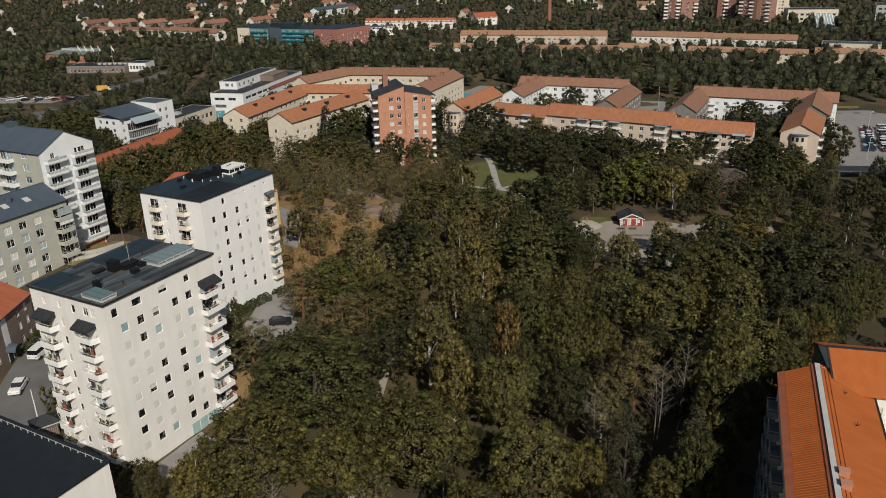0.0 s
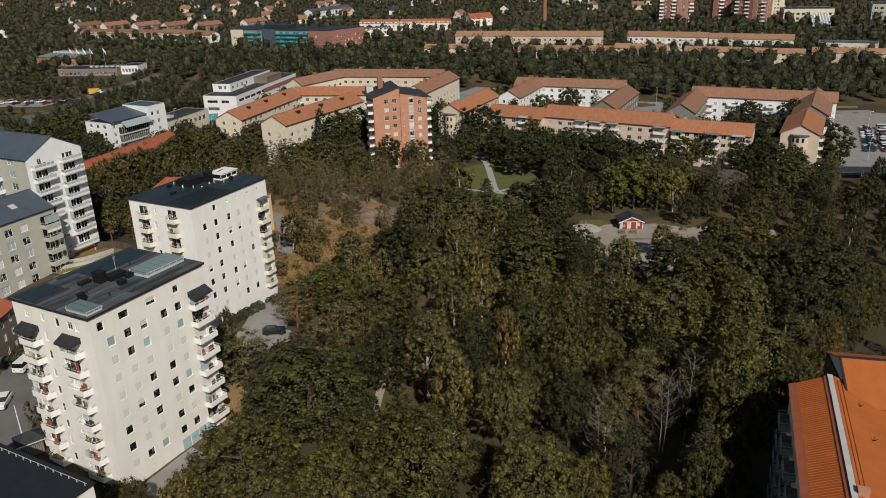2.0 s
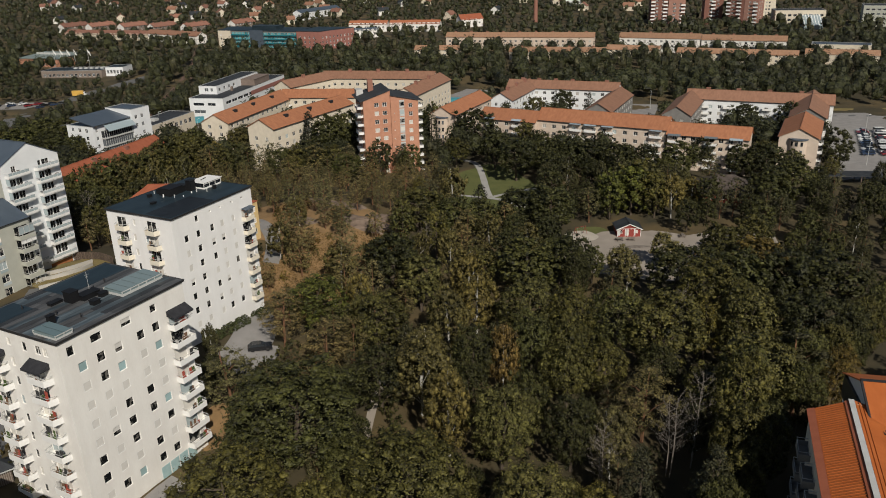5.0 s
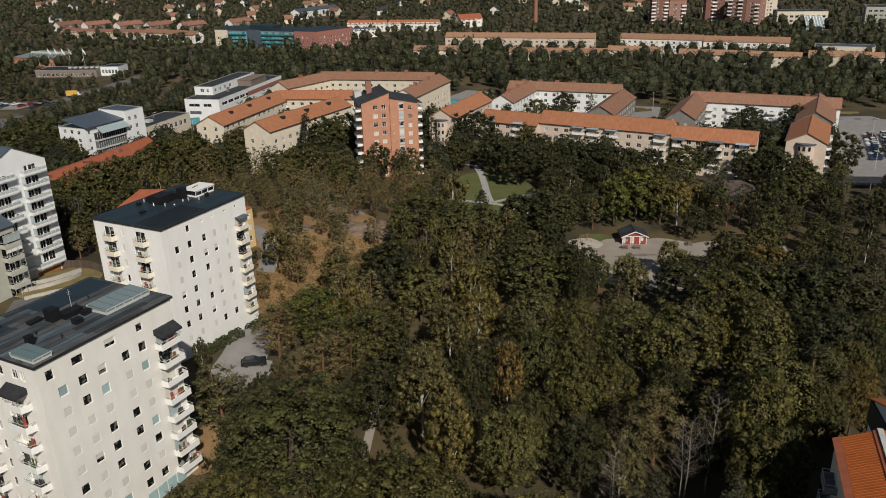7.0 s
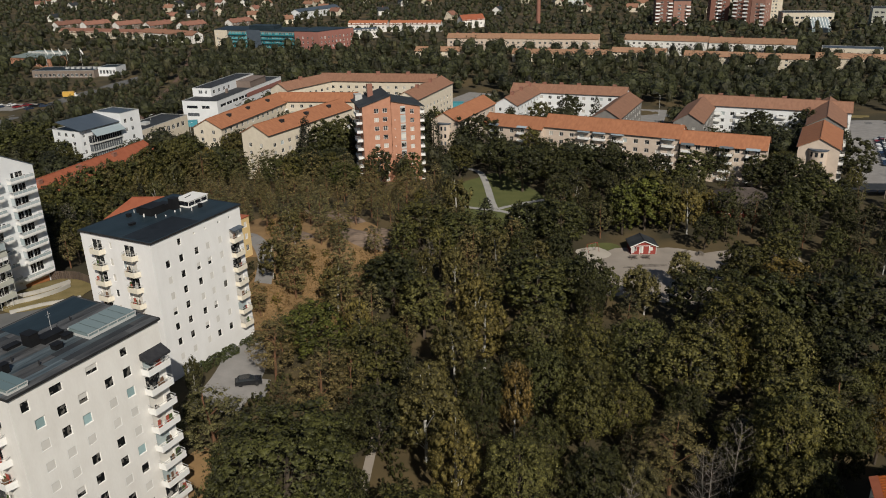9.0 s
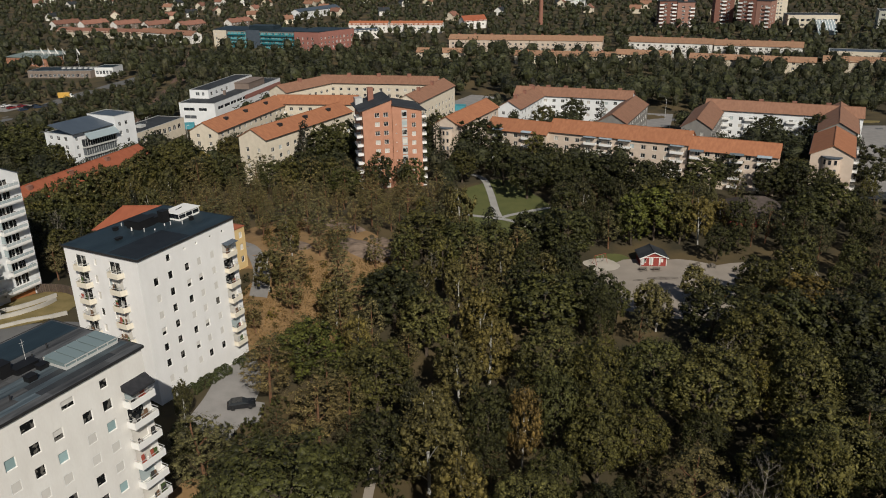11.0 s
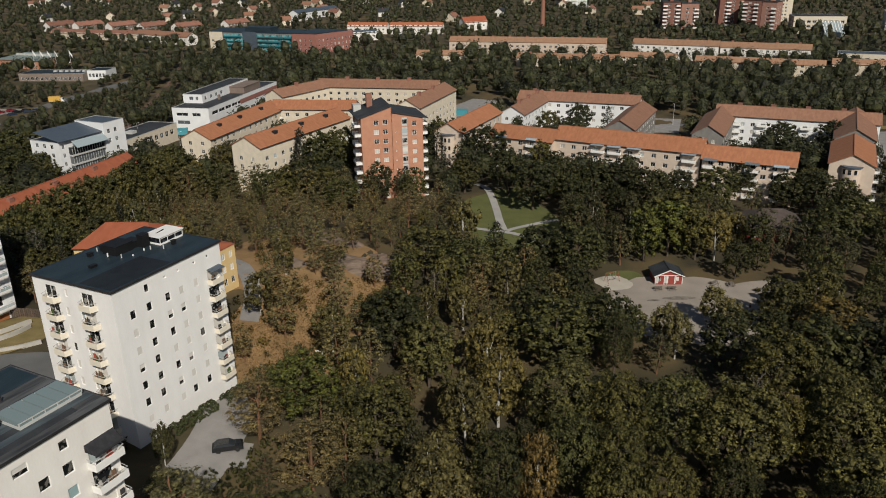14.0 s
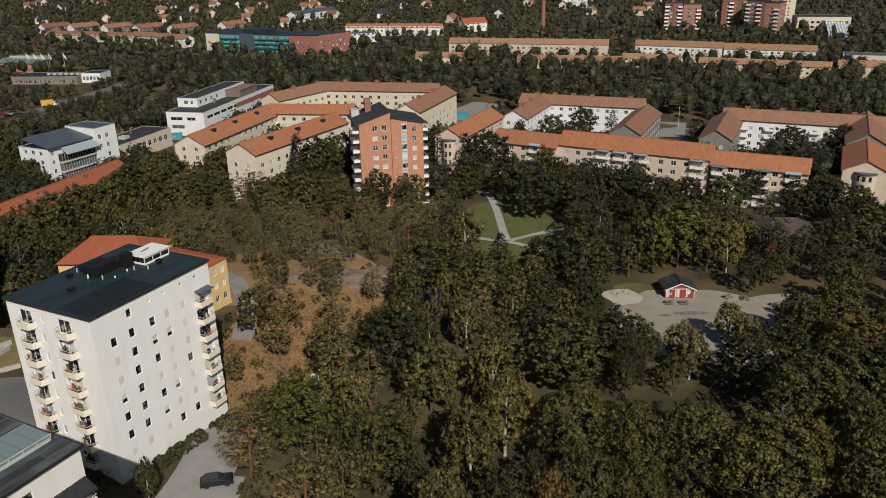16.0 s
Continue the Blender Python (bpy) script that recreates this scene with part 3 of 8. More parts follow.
def rock(cx, cy, r, high, seed):
    KEEP_ROUND.append((cx, cy, r * 1.0, r * 0.85))
    s, n, rings = Shape(), 22, 7
    s.v.append((cx, cy, height(cx, cy) + high))
    for k in range(1, rings + 1):
        for i in range(n):
            a, q = 2 * math.pi * i / n, k / rings
            w = 1 + 0.45 * noise.noise((math.cos(a) * 1.1 + seed, math.sin(a) * 1.1, seed)) + 0.18 * noise.noise((math.cos(a) * 4, math.sin(a) * 4 + seed, 0))
            dx, dy = r * q * w * math.cos(a) * 1.45, r * q * w * math.sin(a) * 0.75
            x, y = cx + 0.82 * dx + 0.57 * dy, cy - 0.57 * dx + 0.82 * dy
            z = high * (1 - q ** 2.2) + 0.9 * noise.noise((x * 0.3 + seed, y * 0.3, 0)) * (1 - q * 0.5) + 0.4 * noise.noise((x * 0.9, y * 0.9 + seed, 0)) * (1 - q) - 0.35 * (k == rings)
            s.v.append((x, y, height(x, y) + z))
    s.f += [(0, 1 + i, 1 + (i + 1) % n) for i in range(n)]
    for k in range(rings - 1):
        a, b = 1 + k * n, 1 + (k + 1) * n
        s.f += [(a + i, b + i, b + (i + 1) % n, a + (i + 1) % n) for i in range(n)]
    return tagged(new("rock_outcrop", s.mesh("rock_outcrop", ROCK)), "bare brown rock slab on the wooded hill", "rock", "rock slabs on the hill")


for k, (x, y, r, h) in enumerate(((-17, 205, 6.5, 1.3), (-23, 222, 4.5, 1.0), (-30, 229, 5, 0.9), (-12, 212, 4, 0.9), (-34, 205, 3.5, 0.7))):
    rock(x, y, r, h, k * 7.3)


# ---- tower blocks ----
def balcony(owner, at, width, depth, parapet_mat, label, slant=0.0, deep_slab=0.18):
    """A balcony hung on a wall: local x along the wall, outside towards -y."""
    s = Shape()
    plan = [(0, 0), (slant, -depth), (width - slant, -depth), (width, 0)]
    s.prism(list(plan), -deep_slab, 0)
    slab = part("balcony", s, parapet_mat, owner, label)
    slab.matrix_basis = at
    p = Shape()
    for (x0, y0), (x1, y1) in zip(plan, plan[1:]):
        d = math.hypot(x1 - x0, y1 - y0)
        nx, ny = (y1 - y0) / d * 0.06, -(x1 - x0) / d * 0.06
        p.prism([(x0, y0), (x0 - nx, y0 - ny), (x1 - nx, y1 - ny), (x1, y1)], 0.0, 0.68)
    part("parapet", p, parapet_mat, slab)
    r = Shape()
    for (x0, y0), (x1, y1) in zip(plan, plan[1:]):
        d = math.hypot(x1 - x0, y1 - y0)
        nx, ny = (y1 - y0) / d * 0.05, -(x1 - x0) / d * 0.05
        r.prism([(x0, y0), (x0 - nx, y0 - ny), (x1 - nx, y1 - ny), (x1, y1)], 1.0, 1.05)
    part("handrail", r, TRIM_LIGHT, slab)
    return slab


def clutter(owner, at, width, depth, rng):
    """Chairs, boxes and a plant left on a balcony."""
    for _ in range(rng.randint(4, 6)):
        x, w = rng.uniform(0.3, width - 0.9), rng.uniform(0.25, 0.6)
        y = -rng.uniform(0.3, max(0.35, depth - 0.4))
        h = rng.uniform(0.7, 1.5)
        s = Shape().box(x, x + w, y - 0.3, y, 0.0, h * 0.45).box(x, x + w, y - 0.05, y, h * 0.45, h)
        part("balcony_furniture", s, rng.choice(CLUTTER), owner).matrix_basis = at


CLUTTER = [material("dark_furniture", (0.03, 0.03, 0.03), (0.06, 0.06, 0.06)), material("red_furniture", (0.30, 0.06, 0.04), (0.38, 0.09, 0.06)),
           material("brown_furniture", (0.14, 0.08, 0.05), (0.2, 0.12, 0.07)), material("pale_furniture", (0.4, 0.39, 0.37), (0.55, 0.53, 0.5)),
           material("potted_green", (0.04, 0.07, 0.02), (0.08, 0.12, 0.03))]


def awning(owner, at, width, reach):
    s = Shape()
    s.slab([(0, 0, 0.0), (0, -reach, -0.75), (width, -reach, -0.75), (width, 0, 0.0)], 0.04)
    s.slab([(0, -reach, -0.75), (0, -reach - 0.02, -1.0), (width, -reach - 0.02, -1.0), (width, -reach, -0.75)], 0.03)
    s.face((0, 0, -0.02), (0, -reach, -0.77), (0, 0, -0.77)).face((width, 0, -0.02), (width, 0, -0.77), (width, -reach, -0.77))
    part("awning", s, AWNING, owner, "dark cloth awning").matrix_basis = at


def lantern(owner, x0, x1, y0, y1, z, low, high, frame_mat, glass_mat, name="skylight"):
    """A glazed roof lantern: kerb, posts, panes and a sloping glass lid."""
    s = Shape()
    s.box(x0, x1, y0, y1, z, z + low)
    n = max(2, int((x1 - x0) / 1.3))
    for y in (y0, y1):
        for k in range(n + 1):
            x = x0 + (x1 - x0) * k / n
            s.box(x - 0.05, x + 0.05, y - 0.03, y + 0.03, z + low, z + high)
    s.box(x0 - 0.06, x1 + 0.06, y0 - 0.06, y0 + 0.06, z + high - 0.1, z + high).box(x0 - 0.06, x1 + 0.06, y1 - 0.06, y1 + 0.06, z + high - 0.1, z + high)
    body = part(name, s, frame_mat, owner)
    part("pane", Shape().box(x0 + 0.02, x1 - 0.02, y0 + 0.02, y1 - 0.02, z + low + 0.004, z + high - 0.11), glass_mat, body)
    lid = Shape()
    for k in range(n):
        a, b = x0 + (x1 - x0) * (k + 0.04) / n, x0 + (x1 - x0) * (k + 0.96) / n
        lid.slab([(a, y0, z + high + 0.02), (b, y0, z + high + 0.02), (b, y1, z + high + 0.1), (a, y1, z + high + 0.1)], 0.05)
    part("glass_lid", lid, glass_mat, body)
    return body


def tower(origin, angle, lx, ly, z0, z1, floors, top_row, label, felt, parapet, seed, cols, columns_left, with_awnings, attic, attic_left, end_balcony, side_balcony, pane_wide, states, render):
    """A white-rendered tower: long side along local x facing -y, short side along y facing -x."""
    rng = random.Random(seed)
    t = thing("apartment_tower", pose(*origin, 0, 0, 0, angle), label, "apartment building", "white apartment towers")
    wall = Shape()
    step, wh = 2.74, 1.3
    first = top_row - step * (floors - 1) - wh / 2
    front = [(c - pane_wide / 2, c + pane_wide / 2, first + (floors - 1 - k) * step, first + (floors - 1 - k) * step + wh, state)
             for c, column in zip(cols, states) for k, state in enumerate(column)]
    doors = [(lx - 3.3, lx - 1.0, first - 0.6 + k * step, first + 1.4 + k * step) for k in range(1, floors)]
    facade(wall, t, (0, 0), 0, lx, z0 - 3, z1, front + attic + doors, bars=0)
    side = grid_openings([ly - 9.2, ly - 6.3], floors, first, step, 0.7, wh, {(1, k) for k in range(0, floors, 2)})
    back_doors = [(ly - c, ly - c + 2.2, first - 0.6 + k * step, first + 1.4 + k * step) for c in columns_left for k in range(floors + (0 if with_awnings else 1))]
    facade(wall, t, (0, ly), -90, ly, z0 - 3, z1, side + back_doors + attic_left, bars=1)
    facade(wall, t, (lx, 0), 90, ly, z0 - 3, z1, grid_openings([4, 8, 12], floors, first, step, 0.95, wh), bars=0)
    facade(wall, t, (lx, ly), 180, lx, z0 - 3, z1, [])
    part("wall", wall, render, t)
    part("roof", Shape().box(-0.18, lx + 0.18, -0.18, ly + 0.18, z1, z1 + 0.14), felt, t, "dark roofing felt")
    edge = Shape()
    edge.box(-0.22, lx + 0.22, -0.24, -0.18, z1 - 0.12, z1 + 0.2).box(-0.24, -0.18, -0.22, ly + 0.22, z1 - 0.12, z1 + 0.2)
    edge.box(-0.22, lx + 0.22, ly + 0.18, ly + 0.24, z1 - 0.12, z1 + 0.2).box(lx + 0.18, lx + 0.24, -0.22, ly + 0.22, z1 - 0.12, z1 + 0.2)
    part("roof_edge", edge, TRIM_DARK, t)
    for k in range(floors):
        z = first - 0.65 + k * step
        if k:
            bx, bw, bd = end_balcony
            balcony(t, pose(bx, -0.004, z, 0, 0, 0), bw, bd, parapet, "balcony with solid pale parapet", 0.05)
            clutter(t, pose(bx, -0.004, z, 0, 0, 0), bw, bd, rng)
        for c in columns_left:
            sw, sd = side_balcony
            if k == 0 and not with_awnings:
                balcony(t, pose(-0.004, c, z + floors * step, 0, 0, -90), sw, sd, parapet, "balcony with solid pale parapet", 0.35)
            balcony(t, pose(-0.004, c, z, 0, 0, -90), sw, sd, parapet, "balcony with solid pale parapet", 0.35)
            clutter(t, pose(-0.004, c, z, 0, 0, -90), sw, sd, rng)
    top = first - 0.65 + floors * step - 0.1
    if with_awnings:
        for c in columns_left:
            awning(t, pose(-0.01, c + 0.02, top, 0, 0, -90), 3.5, 1.45)
        awning(t, pose(lx - 3.6, -0.01, top, 0, 0, 0), 3.5, 1.45)
    else:
        s = Shape().slab([(lx - 3.3, -0.01, top - 0.3), (lx - 3.3, -1.2, top - 0.5), (lx - 0.6, -1.2, top - 0.5), (lx - 0.6, -0.01, top - 0.3)], 0.05)
        part("canopy", s, SHEET_GREY, t)
    return t


A_attic = [(1.1, 2.1, 23.6, 24.9, "D"), (4.5, 6.1, 23.8, 24.9, "D"), (9.1, 10.7, 23.8, 24.9, "H"), (13.9, 14.9, 23.7, 24.8, "D")]
def lot_strip():
    strip("road", [(150, 366), (185, 353), (230, 349)], 5, DRY_GREEN, "mown verge beyond the parking lot", "verge", 0.08)
    strip("road", [(96, 352), (101, 366), (106, 380)], 13, ASPHALT_PALE, "asphalt yard between the white blocks", "road", 0.12)
    strip("road", [(8, 396), (18, 412), (30, 432)], 16, ASPHALT_PALE, "asphalt yard behind the beige blocks", "road", 0.12)


lot_strip()
tower_a = tower((-44.8, 91.3), 61.1, 19.95, 15.1, 0.0, 26.0, 9, 21.55, "white-rendered nine-storey apartment tower with dark awnings", FELT_OLD, WHITE, 3,
                [2.8, 5.5, 8.2, 11.8, 14.4], (14.0, 5.7), True, A_attic,
                [(2.3, 3.1, 23.8, 24.9), (5.6, 6.3, 23.8, 24.9), (8.4, 9.2, 23.6, 24.9), (10.8, 11.8, 23.7, 24.9), (12.2, 13.1, 23.7, 24.9)], (16.3, 3.6, 1.2), (3.7, 1.2), 1.2, ("TBBBBDDB", "DDBBHBBD", "HTBDDDBT", "DBBDDBDD", "DTBBTDBD"), RENDER_WHITE)
part("roof_patch", Shape().box(9.6, 19.9, 10.4, 15.0, 26.15, 26.18), FELT_NEW, tower_a, "newer black roofing felt")
part("roof_patch", Shape().box(0.1, 5.2, 10.9, 15.0, 26.15, 26.175), FELT_NEW, tower_a, "newer black roofing felt")
strips = random.Random(6)
for k in range(15):
    x = 0.0
    while x < 19.9:
        far = min(19.93, x + strips.uniform(5.0, 9.5))
        if 19.93 - far < 1.5:
            far = 19.93
        part("felt_strip", Shape().box(x + 0.01, far - 0.01, 0.02 + k * 1.0, 1.0 + k * 1.0, 26.141, 26.15 + 0.004 * (k % 2)), strips.choice((FELT_OLD, FELT_OLD, FELT_OLD, FELT_BLUE, FELT_BLUE, FELT)), tower_a)
        x = far
part("aerial", Shape().tube([(11.4, 7.9, 26.1), (11.4, 7.9, 29.3)], [0.03, 0.02], 5).box(11.1, 11.7, 7.89, 7.91, 28.9, 28.93).box(11.2, 11.6, 7.89, 7.91, 28.6, 28.63), TRIM_LIGHT, tower_a)
lantern(tower_a, 12.5, 19.4, 3.0, 6.5, 26.14, 0.35, 0.75, TRIM_LIGHT, ROOF_GLASS)
lantern(tower_a, 0.4, 2.7, 0.4, 4.4, 26.14, 0.25, 0.6, TRIM_LIGHT, ROOF_GLASS)
for x0, x1, y0, y1, h in ((8.2, 9.4, 7.4, 8.9, 1.5), (9.4, 12.0, 6.6, 8.0, 0.7), (9.0, 10.0, 4.2, 5.1, 0.6), (2.9, 3.7, 4.6, 5.3, 1.1), (11.2, 12.2, 5.4, 6.2, 0.55), (6.5, 8.2, 9.2, 10.0, 0.35)):
    part("roof_vent", Shape().box(x0, x1, y0, y1, 26.14, 26.14 + h).box(x0 - 0.08, x1 + 0.08, y0 - 0.08, y1 + 0.08, 26.14 + h, 26.2 + h), VENT_BLACK, tower_a)
for x, y in ((5.2, 6.5), (12.6, 8.6), (15, 9.4), (6, 3), (4.4, 12.0)):
    part("vent_pipe", Shape().tube([(x, y, 26.14), (x, y, 26.75)], [0.09, 0.09], 8), TRIM_DARK, tower_a)
gate = Shape()
for k in range(4):
    gate.box(11.0 + k * 1.7, 12.5 + k * 1.7, -0.05, 0.05, -3.0, 0.9)
part("garage_door", gate, BLIND_TEAL, tower_a, "pale teal garage doors in the plinth")

tower_b = tower((-44.1, 134.0), 62.2, 20.6, 15.3, 4.0, 26.5, 8, 22.0, "white-rendered eight-storey apartment tower with cream balconies", FELT_NEW, CREAM, 8,
                [2.9, 5.8, 9.3, 11.9, 14.9], (13.0, 5.9), False, [(5.4, 6.2, 24.2, 25.4, "D")] + [(c - 0.25, c + 0.25, 24.9, 25.3) for c in (9.2, 11.8, 15.0, 17.8)],
                [(6.2, 6.7, 24.3, 25.4)], (17.3, 2.5, 0.95), (2.8, 1.0), 0.95, ("DBBHDDB", "DDDDDDB", "DHDBDHB", "BHBBHBD", "BBBDBBD"), RENDER_PURE)
lantern(tower_b, 15.4, 20.0, 6.6, 9.8, 26.64, 0.3, 1.05, WHITE, GLASS_DARK, "roof_lantern")
part("lantern_roof", Shape().box(15.2, 20.2, 6.4, 10.0, 27.82, 27.94), WHITE, tower_b)
part("vent_pipe", Shape().tube([(16.6, 8.4, 27.94), (18.2, 8.6, 28.02)], [0.09, 0.09], 6), TRIM_DARK, tower_b)
for x0, x1, y0, y1, h in ((9.4, 12.6, 9.2, 12.0, 1.35), (12.4, 14.4, 9.4, 11.4, 1.0), (13.6, 14.9, 8.2, 9.4, 1.9), (7.6, 8.3, 12.6, 13.2, 0.5), (10.0, 10.8, 12.6, 13.3, 0.8), (16.4, 17.0, 5.0, 5.5, 0.6), (4.6, 5.6, 8.8, 9.4, 0.3)):
    part("roof_vent", Shape().box(x0, x1, y0, y1, 26.64, 26.64 + h).box(x0 - 0.08, x1 + 0.08, y0 - 0.08, y1 + 0.08, 26.64 + h, 26.7 + h), VENT_BLACK, tower_b)
for x, y in ((9.4, 8.2), (13.6, 6.8), (14.6, 5.2), (9.8, 13.6), (17.6, 11.6)):
    part("vent_pipe", Shape().tube([(x, y, 26.64), (x, y, 27.2)], [0.09, 0.09], 8), TRIM_LIGHT, tower_b)


part("roof_patch", Shape().box(0.3, 11.0, 0.3, 6.2, 26.642, 26.66), FELT_PATCH, tower_b, "blacker newer roofing felt")
for x, y, h in ((8.9, 10.4, 0.5), (12.9, 7.4, 0.3), (10.6, 7.2, 0.2)):
    part("vent_pipe", Shape().tube([(x, y, 26.64), (x, y, 26.64 + h)], [0.11, 0.11], 8), WHITE, tower_b, "white vent pipe")


def gable_house(name, label, category, origin, angle, length, wide, z0, eave, ridge, wall_mat, roof_mat, front=(), left=(), right=(), back=(), over=0.45,
                group="", frames=None, panes=None, chimneys=(), bars=1, hip=0.0, windows=True, sink=2.0, near=True, slim=False, end_mat=None, left_mat=None):
    """A pitched-roof building: ridge along local x; front faces -y, left end faces -x, right end +x. Openings as in facade()."""
    t = thing(name, pose(*origin, 0, 0, 0, angle), label, category, group)
    wall = Shape()
    base = z0 - sink
    facade(wall, t, (0, 0), 0, length, base, eave, list(front), frames, panes, bars=bars, build_windows=windows, near=near)
    end = Shape() if end_mat else wall
    facade(end, t, (length, 0), 90, wide, base, eave, list(right), frames, panes, bars=bars, build_windows=windows, near=near)
    facade(wall, t, (length, wide), 180, length, base, eave, list(back), frames, panes, bars=bars, build_windows=windows, near=near)
    west = Shape() if left_mat else wall
    facade(west, t, (0, wide), -90, wide, base, eave, list(left), frames, panes, bars=bars, build_windows=windows, near=near)
    mid, pitch = wide / 2, (ridge - eave) / (wide / 2)
    if not hip:
        west.face((0, wide, eave), (0, 0, eave), (0, mid, ridge - 0.02))
        end.face((length, 0, eave), (length, wide, eave), (length, mid, ridge - 0.02))
    if end_mat:
        part("gable_wall", end, end_mat, t, "white rendered gable end")
    if left_mat:
        part("gable_wall", west, left_mat, t, "white rendered gable end")
    part("wall", wall, wall_mat, t)
    o, low = over, eave - over * pitch
    r0, r1 = -o + hip, length + o - hip
    roof = Shape()
    up = 0.16
    roof.slab([(-o, -o, low + up), (length + o, -o, low + up), (r1, mid, ridge + up), (r0, mid, ridge + up)], 0.14)
    roof.slab([(length + o, wide + o, low + up), (-o, wide + o, low + up), (r0, mid, ridge + up), (r1, mid, ridge + up)], 0.14)
    if hip:
        roof.slab([(-o, wide + o, low + up), (-o, -o, low + up), (r0, mid, ridge + up)], 0.14)
        roof.slab([(length + o, -o, low + up), (length + o, wide + o, low + up), (r1, mid, ridge + up)], 0.14)
    part("roof", roof, roof_mat, t)
    if not slim:
        gable_trim(t, r0, r1, mid, ridge, up, o, length, wide, low, roof_mat)
    for cx, cy, w, h, mat in chimneys:
        zc = ridge - abs(cy - mid) * pitch
        c = part("chimney", Shape().box(cx - w / 2, cx + w / 2, cy - w / 3, cy + w / 3, zc - 0.3, zc + h).box(cx - w / 2 - 0.08, cx + w / 2 + 0.08, cy - w / 3 - 0.08, cy + w / 3 + 0.08, zc + h, zc + h + 0.1), mat, t)
    return t


def gable_trim(t, r0, r1, mid, ridge, up, o, length, wide, low, roof_mat):
    g = Shape().box(r0, r1, mid - 0.14, mid + 0.14, ridge + up - 0.02, ridge + up + 0.1)
    part("ridge_cap", g, roof_mat, t)
    gutter = Shape().box(-o, length + o, -o - 0.12, -o - 0.01, low + up - 0.16, low + up - 0.04).box(-o, length + o, wide + o + 0.01, wide + o + 0.12, low + up - 0.16, low + up - 0.04)
    part("gutter", gutter, TRIM_DARK, t)


def spaced(a, b, n):
    return [a + (b - a) * (k + 0.5) / n for k in range(n)]


def row_balconies(owner, spots, floors, z_first, step, width=3.2, depth=1.3, mat=WHITE, shade=True):
    """Stacks of balconies along the front, each with a glazed recess shade."""
    for x in spots:
        for k in range(floors):
            balcony(owner, pose(x, -0.004, z_first + k * step, 0, 0, 0), width, depth, mat, "pale balcony parapet", 0.03)
        if shade:
            s = Shape().slab([(x - 0.1, -0.01, z_first + floors * step), (x - 0.1, -depth - 0.3, z_first + floors * step - 0.35), (x + width + 0.1, -depth - 0.3, z_first + floors * step - 0.35), (x + width + 0.1, -0.01, z_first + floors * step)], 0.05)
            part("canopy", s, CLOTH_BLUE, owner, "blue-grey balcony canopy")


# gabled tower with glazed balconies, and the lower wing before it
DECKS = [7.3 + 2.78 * k for k in range(8)]
cg = [(x0, x1, round(z + 0.06, 3), round(z + 2.1, 3), "D") for z in DECKS[:7] for x0, x1 in ((1.9, 3.2), (3.35, 4.75), (8.7, 10.0), (10.15, 11.7))]
tower_c = gable_house("apartment_tower", "tall white apartment tower with blue-grey gabled roof and white balconies", "apartment building", (-114.5, 176.5), -27, 31.4, 14.0, 4.0, 29.0, 32.6,
                      RENDER_GREEN, SHEET_GREY, grid_openings([6, 10, 14, 26.3], 8, 8.2, 2.78, 1.9, 1.5) + grid_openings([19.2, 21.4], 8, 7.4, 2.78, 1.8, 2.1), (), cg + [(2.7, 3.7, 27.0, 28.7, "D"), (8.9, 9.65, 26.95, 28.5, "D"), (9.85, 11.55, 26.95, 28.5, "D")], (), 0.15,
                      panes=GLASS_COOL, sink=5, end_mat=RENDER_COOL)
POT_BROWN = material("balcony_pot", (0.06, 0.045, 0.035), (0.12, 0.09, 0.07), 0.8)
clutter = random.Random(77)
for k, z in enumerate(DECKS):
    for x, w in ((1.0, 4.8), (7.8, 5.2)):
        low = k == 0 and x > 5
        if low:
            x, w, z = 5.4, 7.6, 6.75
        b = part("balcony", Shape().box(x, x + w, -1.25, -0.004, -0.2, 0.0), WHITE, tower_c)
        b.matrix_basis = pose(31.4, 0, z, 0, 0, 90)
        rail = Shape().box(x, x + w, -1.25, -1.21, -0.2, 0.42).box(x, x + 0.04, -1.21, -0.004, 0.0, 0.42).box(x + w - 0.04, x + w, -1.21, -0.004, 0.0, 0.42)
        part("parapet", rail, WHITE, b, "white sheet parapet")
        posts = Shape().box(x, x + w, -1.25, -1.2, 1.0, 1.06).box(x, x + 0.05, -1.2, -0.004, 1.0, 1.06).box(x + w - 0.05, x + w, -1.2, -0.004, 1.0, 1.06)
        for q in range(6):
            u = x + (w - 0.05) * q / 5
            posts.box(u, u + 0.05, -1.245, -1.205, 0.42, 1.0)
        part("handrail", posts, WHITE, b, "white handrail on posts")
        part("glass_screen", Shape().box(x + 0.05, x + w - 0.05, -1.235, -1.215, 0.43, 0.99), SCREEN, b)
        if k < 7 and not low:
            part("side_screen", Shape().box(x + 0.02, x + 0.05, -1.2, -0.01, 1.07, 2.5), SCREEN, b, "bluish glass wind screen")
        for q in range(clutter.randint(1, 4)):
            u, h = x + clutter.uniform(0.4, w - 0.8), clutter.uniform(0.5, 1.2)
            part("planter", Shape().box(u, u + clutter.uniform(0.25, 0.6), -1.1, -0.75, 0.005, h), clutter.choice((POT_BROWN, TRIM_DARK, CLOTH_BLUE, POT_BROWN)), b)
part("garage_door", Shape().box(31.405, 31.46, 6.8, 12.2, 3.6, 5.7), material("orange_wood", (0.30, 0.11, 0.04), (0.38, 0.16, 0.06), 0.7), tower_c, "orange wooden entrance front")
for x in (6.0, 13.0):
    part("roof_vent", Shape().box(x, x + 2.4, 6.2, 7.8, 32.0, 33.6), SHEET_GREY, tower_c)
